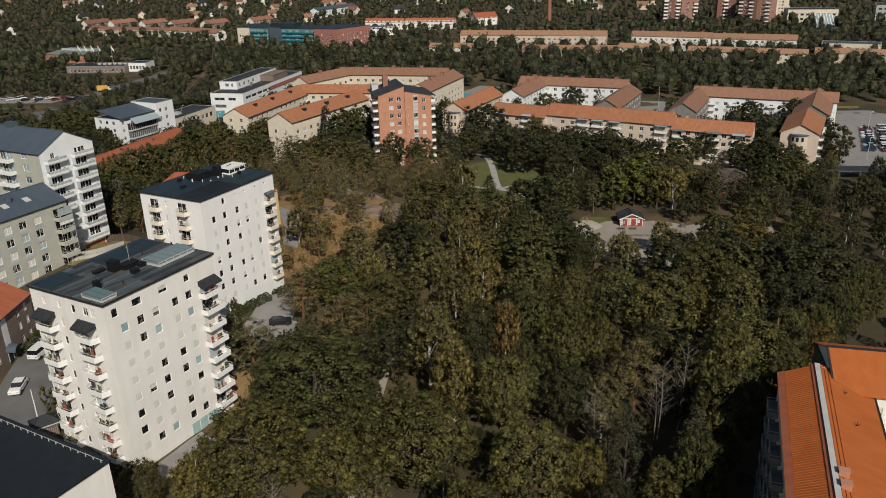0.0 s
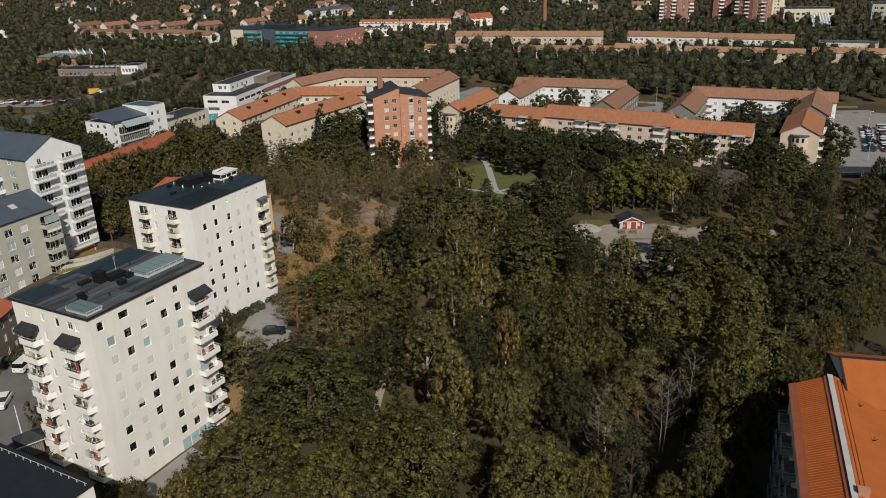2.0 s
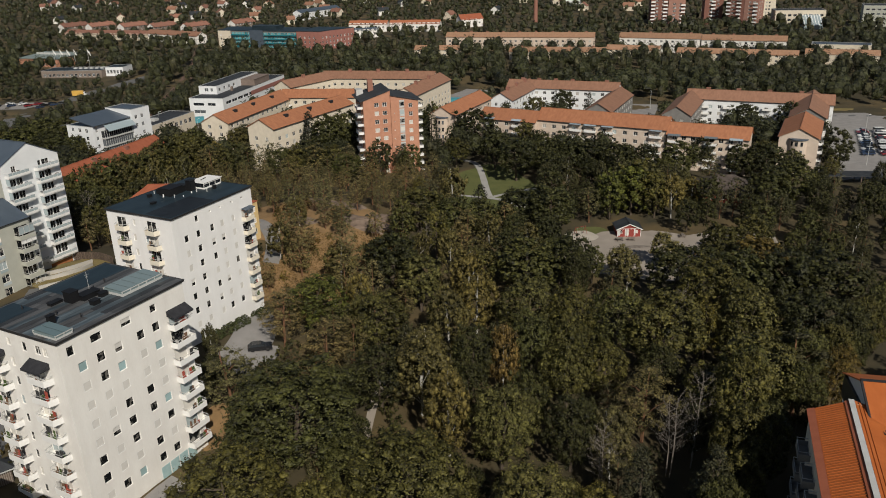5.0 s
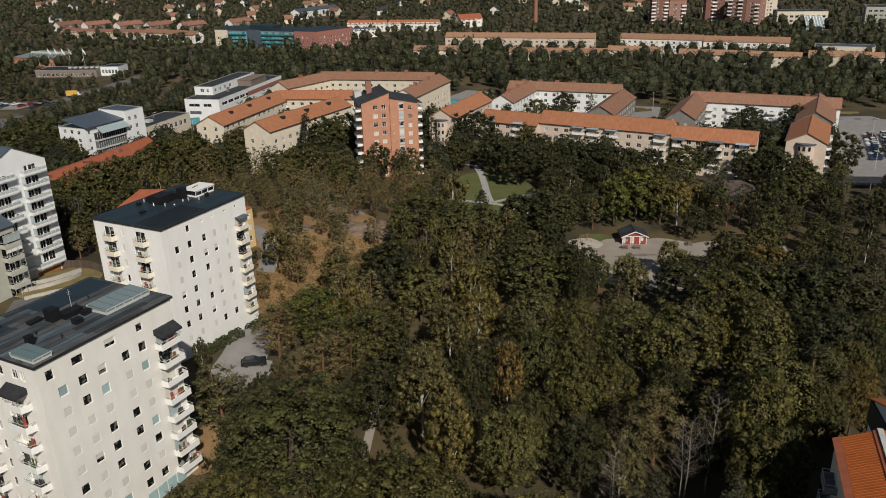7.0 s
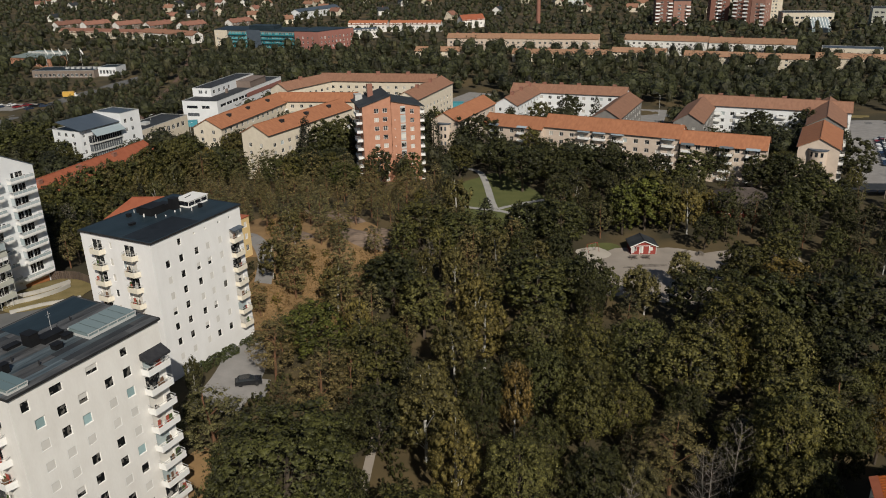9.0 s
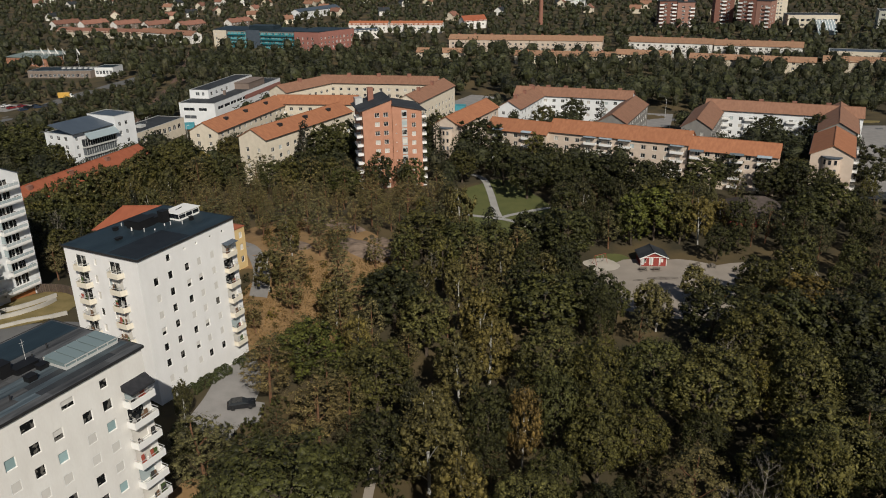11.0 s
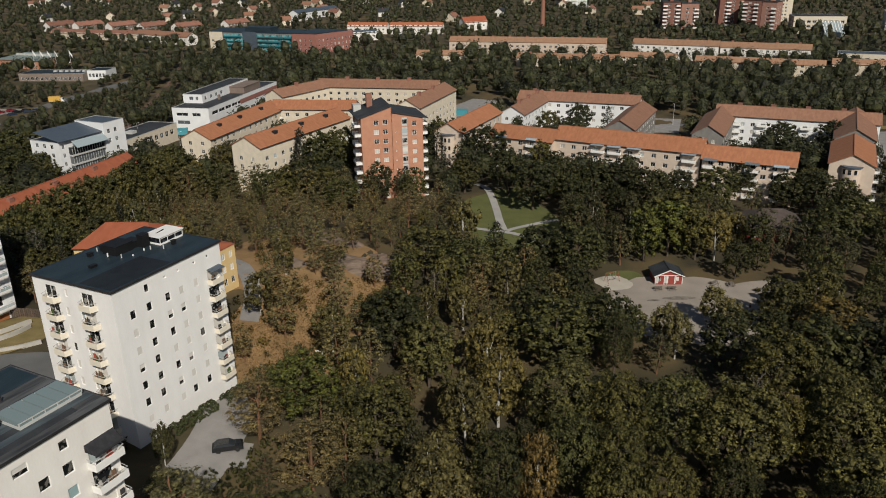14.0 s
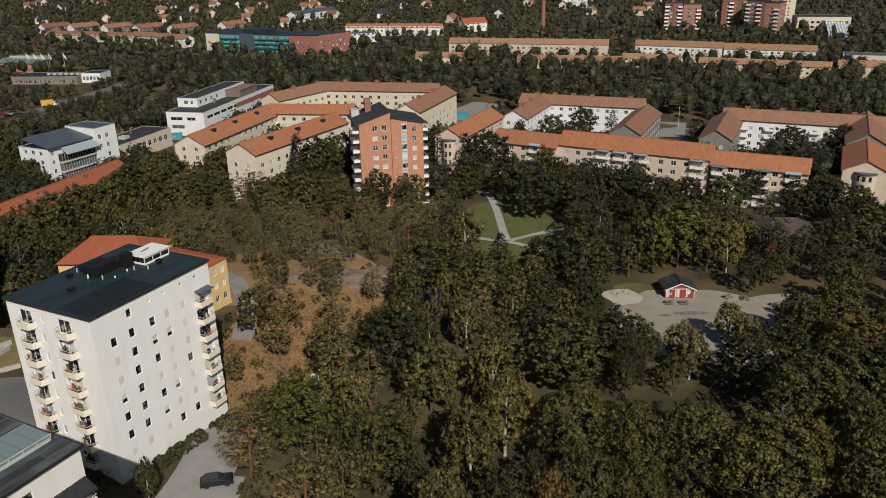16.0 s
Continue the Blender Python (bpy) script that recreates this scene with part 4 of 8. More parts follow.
row_balconies(tower_c, (17.8,), 8, 7.3, 2.78, 4.8, 1.5, RENDER_COOL, False)
wing = gable_house("apartment_wing", "grey-green rendered apartment wing with grey pitched roof", "apartment building", (-96.45, 128.3), 63.3, 34.2, 13.0, 2.5, 19.8, 22.8, RENDER_GREEN, SHEET_GREY,
                   grid_openings([3, 6.4, 9.8, 13.2, 16.6, 20.0, 23.4, 26.8], 6, 3.0, 2.75, 1.7, 1.6) + [(30.7, 33.8, round(2.62 + 2.75 * k, 3), round(4.85 + 2.75 * k, 3), "D") for k in range(6)], (), grid_openings([3, 8], 6, 3.0, 2.75, 1.3, 1.5), (), 0.25, panes=GLASS, sink=5)
row_balconies(wing, (30.5,), 6, 2.6, 2.75, 3.6, 1.6, RENDER_GREEN, False)
for k in range(6):
    z = 2.6 + 2.75 * k
    glazing = Shape()
    for u in (30.56, 31.7, 32.9, 33.98):
        glazing.box(u, u + 0.06, -1.58, -1.52, z + 0.95, z + 2.5)
    glazing.box(30.56, 34.04, -1.6, -1.5, z + 2.45, z + 2.55)
    part("balcony_frame", glazing, TRIM_LIGHT, wing, "pale frame of the balcony glazing")
    if k in (4, 5):
        part("sun_blind", Shape().box(30.62, 33.98, -1.5, -1.47, z + (1.0 if k == 5 else 1.7), z + 2.45), SCREEN if k == 5 else WHITE, wing, "pale green sun blind" if k == 5 else "white sun blind")
for x in (2.15, 5.55, 8.95, 12.35, 15.75, 19.15, 22.55, 25.95):
    for k in range(6):
        part("spandrel", Shape().box(x, x + 1.7, -0.03, -0.004, 2.4 + 2.75 * k, 2.95 + 2.75 * k), SCREEN, wing, "pale green glass panel")
for x in (15, 22, 27):
    part("skylight", Shape().slab([(x, 2.6, 21.25), (x + 1.3, 2.6, 21.25), (x + 1.3, 3.9, 21.85), (x, 3.9, 21.85)], 0.1), TRIM_LIGHT, wing)
part("roof_vent", Shape().tube([(24.5, 4.4, 21.8), (24.5, 4.4, 22.6)], [0.7, 0.7], 12), SHEET_GREY, wing)

L_windows = [w for w in grid_openings([1.6, 4.6, 6.2, 9.6, 11.8, 18.2, 20.0, 22.6], 3, 5.0, 2.5, 0.95, 1.5)] + [(14.9, 15.8, z, z + 1.3) for z in (6.9, 9.4)] + [(17.6, 18.7, 3.2, 4.2), (21.8, 22.9, 3.2, 4.2)]
L_windows = [w for w in L_windows if not (17.5 < w[0] < 18.8 and w[2] > 4.5)]
house_l = gable_house("apartment_house", "brown rendered apartment house with red tile roof", "apartment building", (-74.9, 102.0), 90, 24.8, 12.0, 4.3, 12.2, 15.2, RENDER_BROWN, TILE_RED,
            L_windows, (), grid_openings([3, 7], 3, 4.9, 2.55, 1.0, 1.4), (), 0.3, sink=4)
part("stair_strip", Shape().box(14.5, 16.2, -0.03, -0.004, 4.0, 12.0), RENDER_COOL, house_l, "pale stairwell strip")
arch = Shape()
for k in range(8):
    a, b = math.pi * k / 8, math.pi * (k + 1) / 8
    arch.slab([(15.3 - 1.3 * math.cos(a), -1.7, 6.2 + 0.9 * math.sin(a)), (15.3 - 1.3 * math.cos(b), -1.7, 6.2 + 0.9 * math.sin(b)), (15.3 - 1.3 * math.cos(b), -0.01, 6.2 + 0.9 * math.sin(b)), (15.3 - 1.3 * math.cos(a), -0.01, 6.2 + 0.9 * math.sin(a))], 0.08)
part("door_canopy", arch, SHEET_GREY, house_l, "grey arched door canopy")
part("door", Shape().box(14.7, 15.9, -0.05, -0.032, 3.6, 5.9), TRIM_DARK, house_l)
for x in (5.5, 17.0):
    part("dormer_vent", Shape().box(x, x + 0.8, 3.0, 3.6, 13.6, 14.5), FELT, house_l)

# black roof of the neighbouring block at the street
low_tower = thing("apartment_block", pose(-39.2, 72.2, 0, 0, 0, 61.1), "white block with flat black felt roof and a snow rail", "apartment building")
wall = Shape()
facade(wall, low_tower, (0, 0), 0, 0.9, -4, 15.0, [])
facade(wall, low_tower, (0, 20), -90, 20, -4, 15.0, grid_openings([3, 7, 11], 4, 3.4, 2.75, 1.0, 1.3))
part("wall", wall, RENDER_WHITE, low_tower)
low_tower_body = Shape().box(-18.0, 0.0, 0.02, 24, -4, 14.9)
part("body", low_tower_body, RENDER_WHITE, low_tower)
part("roof", Shape().slab([(-18.2, -0.2, 15.2), (1.1, -0.2, 15.2), (1.1, 24, 15.2), (-18.2, 24, 15.2)], 0.25), FELT_PATCH, low_tower)
rail = Shape().box(0.2, 0.24, 0, 23, 15.55, 15.6)
for k in range(18):
    rail.box(0.18, 0.26, 0.3 + k * 1.3, 0.38 + k * 1.3, 15.2, 15.6)
part("snow_rail", rail, TRIM_LIGHT, low_tower)

# orange sheet roof with its wing


def orange_block():
    t = thing("apartment_block", pose(43.3, 87.6, 0, 0, 0, -110.7), "apartment block with bright orange ribbed roof", "apartment building", "orange-roofed blocks")
    L, W, eave, ridge = 42.0, 10.9, 15.4, 17.3
    # local x runs towards the camera, y to the right of the ridge
    w = Shape()
    side = grid_openings([3, 8, 13, 18, 23], 6, -3.5, 2.85, 1.6, 1.5)
    facade(w, t, (0, W - 0.5), 0 - 90, W - 1.0, -9, eave, [])
    facade(w, t, (0, 0.5), 0, L, -9, eave, side, None, GLASS_DARK)
    facade(w, t, (L, W - 0.5), 180, L, -9, eave, [(2 + 4 * k, 3.3 + 4 * k, 12.2, 13.8) for k in range(9)])
    w.face((0.02, 0.5, eave - 0.1), (0.02, W / 2, ridge - 0.1), (0.02, W - 0.5, eave - 0.1))
    part("wall", w, RENDER_BEIGE, t)
    r = Shape()
    r.slab([(-0.4, 0.6, eave), (L, 0.6, eave), (L, 4.7, ridge), (-0.4, 4.7, ridge)], 0.15)
    r.slab([(-0.4, 4.7, ridge), (L, 4.7, ridge), (L, W + 0.2, eave), (-0.4, W + 0.2, eave)], 0.15)
    part("roof", r, SHEET_ORANGE, t)
    ribs = Shape()
    n = 96
    for k in range(n):
        x = -0.2 + (L - 0.2) * k / n
        ribs.slab([(x, 1.0, eave + 0.24), (x + 0.07, 1.0, eave + 0.24), (x + 0.07, 4.3, ridge - 0.12), (x, 4.3, ridge - 0.12)], 0.06)
    tagged(part("roof_ribs", ribs, SHEET_ORANGE, t), "raised ribs of the orange roof sheets", "", "", "stuff")
    part("eave_board", Shape().slab([(-0.45, 0.15, eave - 0.12), (L, 0.15, eave - 0.12), (L, 0.95, eave + 0.22), (-0.45, 0.95, eave + 0.22)], 0.1), TILE_RED, t, "darker red eaves strip")
    part("ridge_flashing", Shape().slab([(-0.5, 4.35, ridge + 0.12), (L, 4.35, ridge + 0.12), (L, 4.95, ridge + 0.12), (-0.5, 4.95, ridge + 0.12)], 0.1), TRIM_LIGHT, t, "pale metal ridge walkway")
    for y0, y1 in ((5.02, 5.3), (5.45, 5.75), (5.9, 6.12)):
        z0, z1 = ridge - (y0 - 4.7) * 0.297, ridge - (y1 - 4.7) * 0.297
        part("roof_seam", Shape().slab([(-0.42, y0, z0 + 0.09), (L, y0, z0 + 0.09), (L, y1, z1 + 0.09), (-0.42, y1, z1 + 0.09)], 0.08), SHEET_ORANGE, t, "raised seam beside the ridge")
    part("ridge_gutter", Shape().slab([(-0.45, 3.95, ridge - 0.22), (L, 3.95, ridge - 0.22), (L, 4.34, ridge - 0.06), (-0.45, 4.34, ridge - 0.06)], 0.05), TILE_RED, t, "darker red strip under the ridge")
    part("verge", Shape().slab([(-0.55, 4.7, ridge + 0.06), (-0.40, 4.7, ridge + 0.06), (-0.40, W + 0.3, eave + 0.04), (-0.55, W + 0.3, eave + 0.04)], 0.2), TILE_RED, t, "dark red verge board")
    part("gutter", Shape().box(-0.5, L, W + 0.22, W + 0.42, eave - 0.1, eave + 0.06), TRIM_DARK, t)
    for x in (22.2, 24.3):
        part("chimney", Shape().box(x, x + 0.8, 5.0, 6.0, ridge - 0.6, ridge + 0.45).box(x - 0.06, x + 0.86, 4.94, 6.06, ridge + 0.45, ridge + 0.53), BRICK_ORANGE, t, "orange brick chimney")
    for x, y in ((4.6, 7.4), (11.5, 8.0)):
        s = Shape()
        for a in (0.5, 1.6, 2.7):
            s.tube([(x, y, 16.4), (x + 0.45 * math.cos(a), y + 0.45 * math.sin(a), 16.75)], [0.04, 0.03], 5)
        part("roof_bracket", s, TRIM_DARK, t)
    for k in range(5):
        for z in (-2.4, 0.45, 3.3, 6.15, 9.0, 11.85):
            b = balcony(t, pose(2.2 + 5 * k, 0.496, z, 0, 0, 0), 3.0, 1.3, RENDER_GREY, "grey balcony")
    # the wing behind, its ridge a little higher and across
    g = thing("apartment_block", pose(49.8, 88.2, 0, 0, 0, -14.5), "apartment block with orange tile roof and dark gable", "apartment building", "orange-roofed blocks")
    w = Shape()
    facade(w, g, (0.3, -6.3), 0, 40, -9, 15.9, [(4.2 + 4 * k, 5.5 + 4 * k, 12.6, 14.2) for k in range(8)])
    facade(w, g, (0.3, 6.2), -90, 12.5, -9, 15.9, [])
    w.face((0.3, 6.2, 15.9), (0.3, -6.3, 15.9), (0.3, 0, 18.6))
    part("wall", w, RENDER_WHITE, g)
    part("gable_cladding", Shape().prism([(0.0, -6.3), (0.28, -6.3), (0.28, 6.2), (0.0, 6.2)], 13.0, 16.0), TRIM_DARK, g, "dark metal gable cladding")
    r = Shape()
    r.slab([(-0.1, -6.8, 15.9), (40, -6.8, 15.9), (40, 0, 18.8), (-0.1, 0, 18.8)], 0.16)
    r.slab([(-0.1, 0, 18.8), (40, 0, 18.8), (40, 6.8, 15.9), (-0.1, 6.8, 15.9)], 0.16)
    part("roof", r, SHEET_ORANGE, g)
    part("ridge_cap", Shape().box(-0.15, 40, -0.2, 0.2, 18.8, 18.92), TRIM_DARK, g)
    part("verge", Shape().slab([(-0.16, -6.8, 15.98), (0.1, -6.8, 15.98), (0.1, 0, 18.88), (-0.16, 0, 18.88)], 0.2), TRIM_DARK, g)


orange_block()


# ---- terraced garden and kiosk between the towers ----
def garden_wall(points, high, thick, label):
    pts = []
    for (x0, y0), (x1, y1) in zip(points, points[1:]):
        pts += [(x0 + (x1 - x0) * k / 4, y0 + (y1 - y0) * k / 4) for k in range(4)]
    pts.append(points[-1])
    for _ in range(3):
        pts = [pts[0]] + [tuple((pts[i - 1][c] + 2 * pts[i][c] + pts[i + 1][c]) / 4 for c in (0, 1)) for i in range(1, len(pts) - 1)] + [pts[-1]]
    t = thing("garden_wall", Matrix.Identity(4), label, "retaining wall", "terrace walls")
    s, n = Shape(), len(pts)
    for i, (x, y) in enumerate(pts):
        ax, ay = pts[min(i + 1, n - 1)], pts[max(i - 1, 0)]
        dx, dy = ax[0] - ay[0], ax[1] - ay[1]
        d = math.hypot(dx, dy) or 1
        ox, oy = -dy / d * thick / 2, dx / d * thick / 2
        z = height(x, y)
        s.v += [(x + ox, y + oy, z - 0.5), (x - ox, y - oy, z - 0.5), (x - ox, y - oy, z + high), (x + ox, y + oy, z + high)]
    for i in range(n - 1):
        a, b = 4 * i, 4 * i + 4
        s.f += [(a + k, b + k, b + (k + 1) % 4, a + (k + 1) % 4) for k in range(4)]
    s.f += [(3, 2, 1, 0), (4 * n - 4, 4 * n - 3, 4 * n - 2, 4 * n - 1)]
    part("wall", s, CONCRETE, t)


CONCRETE = material("pale_concrete", (0.36, 0.34, 0.30), (0.50, 0.475, 0.43), 0.9, 1.5, 6.0, 0.2)
patch("terrace", -76.5, 163.5, 7.5, 10, DRY_GREEN, "terraced garden of dry yellow-green grass", "garden", 0.16, 23)
garden_wall([(-79, 153), (-75, 155.5), (-71.5, 156.8), (-68.5, 159.2)], 0.7, 0.45, "pale curved concrete terrace wall")
garden_wall([(-82, 157), (-77, 159.5), (-74.5, 162.5), (-73.7, 166.2)], 0.9, 0.45, "pale curved concrete terrace wall")
garden_wall([(-84, 160), (-79, 162.5), (-76.5, 165.5), (-74.6, 168.5)], 0.9, 0.45, "pale curved concrete terrace wall")
fence = thing("fence", Matrix.Identity(4), "brown wooden board fence beside the tower", "fence")
for k in range(26):
    q = k / 25
    x, y = -81 + 11.5 * q, 173.5 - 6.0 * q * q - 0.8 * q
    x1, y1 = x + 0.40, y - 0.12 - 0.4 * q
    z = height(x, y)
    part("board", Shape().prism([(x, y), (x1, y1), (x1 + 0.02, y1 + 0.06), (x + 0.02, y + 0.06)], z - 0.3, z + 1.9), FENCE_WOOD, fence)


def kiosk(x, y, a):
    z = height(x, y)
    t = thing("kiosk", pose(x, y, z, 0, 0, a), "small wooden kiosk with dark hipped roof", "kiosk")
    part("wall", Shape().box(-1.5, 1.5, -1.2, 1.2, -0.6, 2.2), CLAD_WOOD, t)
    for k in range(12):
        px = -1.45 + k * 0.255
        part("slat", Shape().box(px, px + 0.1, -1.26, -1.204, -0.4, 2.1), FENCE_WOOD, t)
    r = Shape()
    for c in ([(-2, -1.7), (2, -1.7)], [(2, -1.7), (2, 1.7)], [(2, 1.7), (-2, 1.7)], [(-2, 1.7), (-2, -1.7)]):
        (ax, ay), (bx, by) = c
        r.face((ax, ay, 2.2), (bx, by, 2.2), (bx * 0.22, 0, 3.3), (ax * 0.22, 0, 3.3)) if ay == by else r.face((ax, ay, 2.2), (bx, by, 2.2), (ax * 0.22, 0, 3.3))
    r.box(-2, 2, -1.7, 1.7, 2.08, 2.19)
    part("roof", r, FELT, t)
    part("gutter", Shape().box(-2.06, 2.06, -1.82, -1.71, 2.06, 2.2).box(2.01, 2.1, -1.7, 1.7, 2.06, 2.2), TRIM_LIGHT, t)


kiosk(-60.6, 98.6, 38)
flag = thing("flagpole", pose(-61.4, 98.5, height(-61.4, 98.5), 0, 0, 0), "tall white flagpole beside the kiosk", "flagpole")
part("pole", Shape().tube([(0, 0, -0.3), (0, 0, 7.6)], [0.10, 0.06], 8), WHITE, flag)
part("finial", Shape().tube([(0, 0, 7.6), (0, 0, 7.72), (0, 0, 7.8)], [0.07, 0.1, 0.03], 8), TRIM_LIGHT, flag)


# ---- the housing blocks beyond the wood ----
def brick_tower():
    t = thing("brick_tower", pose(-21.4, 270.5, 0, 0, 0, 14), "orange brick apartment tower with black split roof", "apartment building")
    w = Shape()
    rows = lambda z, cols, a=1.5: grid_openings(cols, 9, z, 2.9, a, 1.45)
    half, L, W = 9.4, 19.0, 15.0
    facade(w, t, (0, 0), 0, half, -7, 20.4, rows(-5.2, [4.6, 7.4]), None, GLASS_PALE, bars=1)
    facade(w, t, (half, -0.5), 0, L - half, -7, 19.6, rows(-6.0, [6.9], 1.3) + [(1.0, 1.3, -5 + 2.9 * k, -4.6 + 2.9 * k) for k in range(8)], None, GLASS_PALE, bars=1)
    facade(w, t, (L, -0.5), 90, W, -7, 19.6, rows(-5.8, [3, 8]), bars=1)
    facade(w, t, (0, W), -90, W, -7, 20.4, rows(-5.2, [4, 9]), bars=1)
    facade(w, t, (L, W), 180, L, -7, 19.6, [])
    w.face((half, 0, 19), (half, -0.5, 19), (half, -0.5, 23.4), (half, 0, 23.4))
    w.face((0, 0, 20.4), (half, 0, 20.4), (half, 0, 23.3))
    w.face((half, -0.5, 19.6), (L, -0.5, 19.6), (half, -0.5, 21.6))
    part("wall", w, BRICK_ORANGE, t)
    r = Shape()
    r.slab([(-1.2, -0.3, 20.25), (half + 0.1, -0.3, 23.6), (half + 0.1, W + 0.4, 23.6), (-1.2, W + 0.4, 20.25)], 0.25)
    r.slab([(half - 0.1, -0.9, 21.9), (L + 1.6, -0.9, 19.4), (L + 1.6, W + 0.4, 19.4), (half - 0.1, W + 0.4, 21.9)], 0.25)
    part("roof", r, FELT, t, "black sloping roof")
    g = Shape()
    for k in range(9):
        g.box(half + 3.0, half + 4.7, -0.56, -0.508, -5.9 + 2.9 * k, -3.3 + 2.9 * k)
    part("stair_glazing", g, TRIM_LIGHT, t, "pale glazed stair strip")
    for k in range(9):
        part("pane", Shape().box(half + 3.1, half + 4.6, -0.58, -0.564, -5.2 + 2.9 * k, -3.9 + 2.9 * k), GLASS, t)
        z = -5.6 + 2.9 * k
        balcony(t, pose(-0.004, 6.2, z, 0, 0, -90), 5.2, 1.9, WHITE, "white balcony")
        balcony(t, pose(L + 0.004, 0.4, z - 0.5, 0, 0, 90), 4.6, 1.7, WHITE, "white balcony")
    part("chimney", Shape().box(3.6, 5.4, 9, 10.6, 21.0, 26.0), BRICK_RED, t)
    part("lift_house", Shape().box(-0.4, 2.0, 10, 13.6, 20.4, 22.6), TRIM_LIGHT, t)
    return t


brick_tower()
ORANGE = "orange-tiled housing blocks"
w3 = lambda n, a, b, floors, z, w=1.5, h=1.4: grid_openings(spaced(a, b, n), floors, z, 2.8, w, h)


def housing(label, origin, angle, length, wide, z0, eave, ridge, wall, roof, floors, front_n, right_n=2, left_n=2, z_first=None, **more):
    z = z0 + 0.9 if z_first is None else z_first
    return gable_house("housing_block", label, "apartment building", origin, angle, length, wide, z0, eave, ridge, wall, roof,
                       w3(front_n, 1, length - 1, floors, z), w3(left_n, 1, wide - 1, floors, z, 1.2) if left_n else (), w3(right_n, 1, wide - 1, floors, z, 1.2) if right_n else (), (),
                       group=ORANGE, sink=4, near=False, panes=GLASS_FAR, **more)


beige = "beige rendered housing block with orange tile roof"
CH = lambda *xs, y=5.0, m=BRICK_RED: [(x, y, 1.7, 1.4 if m is BRICK_RED else 0.8, m) for x in xs]
housing(beige, (-53.7, 277.4), 60.8, 50, 11.5, -3.5, 10.4, 13.4, RENDER_BEIGE, TILE, 4, 12, chimneys=CH(12, 26, 40, m=TRIM_DARK, y=3.6))
housing(beige, (-75.2, 301), 72, 54, 11.5, -3.5, 8.1, 11.2, RENDER_BEIGE, TILE, 4, 13, chimneys=CH(12, 26, 42, m=TRIM_DARK, y=3.6))
k1 = housing(beige, (-63.7, 350), -9, 34, 11, -3.5, 8.6, 11.2, RENDER_BEIGE, TILE, 4, 8)
row_balconies(k1, (1.0, 15.5), 3, -0.6, 2.8, 4.0, 1.2, WHITE, False)
housing(beige, (-52.5, 408), -13, 58, 11, -2.5, 7.6, 10.4, RENDER_BEIGE, TILE_DUSTY, 3, 14, chimneys=CH(14, 29, 44))
housing(beige, (-4.0, 347), 68, 44, 11, -4, 8.2, 11.2, RENDER_BEIGE, TILE_DUSTY, 3, 10, chimneys=CH(12, 28))
housing(beige, (-64, 382), 54, 30, 11, -3, 7.6, 10.4, RENDER_BEIGE, TILE_DUSTY, 3, 7, chimneys=CH(14))
fw = housing("pale housing block with orange tile roof and round bay", (10.6, 304), 63, 38, 10.5, -4.5, 7.6, 10.6, RENDER_PINK, TILE, 4, 9)
f1 = housing("pale pink housing block with orange tile roof", (20.2, 302.4), -32, 23, 10.5, -4.5, 6.9, 10.0, RENDER_PINK, TILE, 4, 5, left_n=0)
row_balconies(f1, (3, 14), 4, -3.4, 2.75, 3.6)
f2 = housing("long pale pink housing block with orange tile roof", (40.9, 292.2), -30.6, 47.4, 10.8, -4.5, 7.7, 11.0, RENDER_PINK, TILE, 4, 12, chimneys=[(46.6, 5.4, 0.4, 0.3, TRIM_LIGHT)])
row_balconies(f2, (13.0, 18.5, 25.0, 42.0), 4, -3.4, 2.75, 4.2)
f3 = housing("pale pink housing block with orange tile roof", (81.8, 266.8), -28.5, 26.2, 10.8, -4.5, 6.6, 9.6, RENDER_PINK, TILE, 4, 8)
row_balconies(f3, (0.4, 12.4, 20.4), 4, -4.0, 2.7, 4.0)
white = "white rendered housing block with weathered tile roof"
gb = housing(white, (109.5, 331.5), -25.5, 56, 11, -4, 6.2, 9.2, RENDER_COOL, TILE_DUSTY, 3, 15, chimneys=CH(8, 20, 32, 44, y=7))
row_balconies(gb, (6, 15, 30, 44), 3, -2.6, 2.75, 3.6, 1.3, WHITE, False)
housing("grey-gabled housing block with weathered tile roof", (100.6, 299.2), 63, 36, 10.6, -4, 5.6, 8.8, RENDER_GREY, TILE_DUSTY, 3, 9)
gr = housing("grey-gabled housing block with weathered tile roof", (146.0, 285.0), 62, 40, 12.5, -4, 5.9, 9.4, RENDER_GREY, TILE_DUSTY, 3, 9)
row_balconies(gr, (6, 16, 28), 3, -2.6, 2.75, 3.6, 1.4, WHITE, False)


def round_bay(owner, x, y, angle, z0, z1, r):
    """A half-round bay with a band of windows on each floor and a grey lid."""
    s = Shape()
    n = 10
    arc = [(r * math.cos(math.pi * k / n), -0.75 * r * math.sin(math.pi * k / n)) for k in range(n, -1, -1)]
    s.prism(arc, z0, z1)
    b = part("round_bay", s, RENDER_PINK, owner)
    b.matrix_basis = pose(x, y, 0, 0, 0, angle)
    lid = Shape().prism([(px * 1.15, py * 1.2) for px, py in arc], z1, z1 + 0.3)
    part("bay_roof", lid, SHEET_GREY, b)
    for f in range(4):
        z = z0 + 1.0 + f * 2.75
        if z + 1.4 > z1:
            break
        for k in range(2, n - 2, 2):
            (ax, ay), (bx, by) = arc[k], arc[k + 1]
            w = Shape().prism([(ax * 0.99, ay * 0.99), (ax * 1.02, ay * 1.03), (bx * 1.02, by * 1.03), (bx * 0.99, by * 0.99)], z, z + 1.4)
            part("pane", w, GLASS_DARK, b)


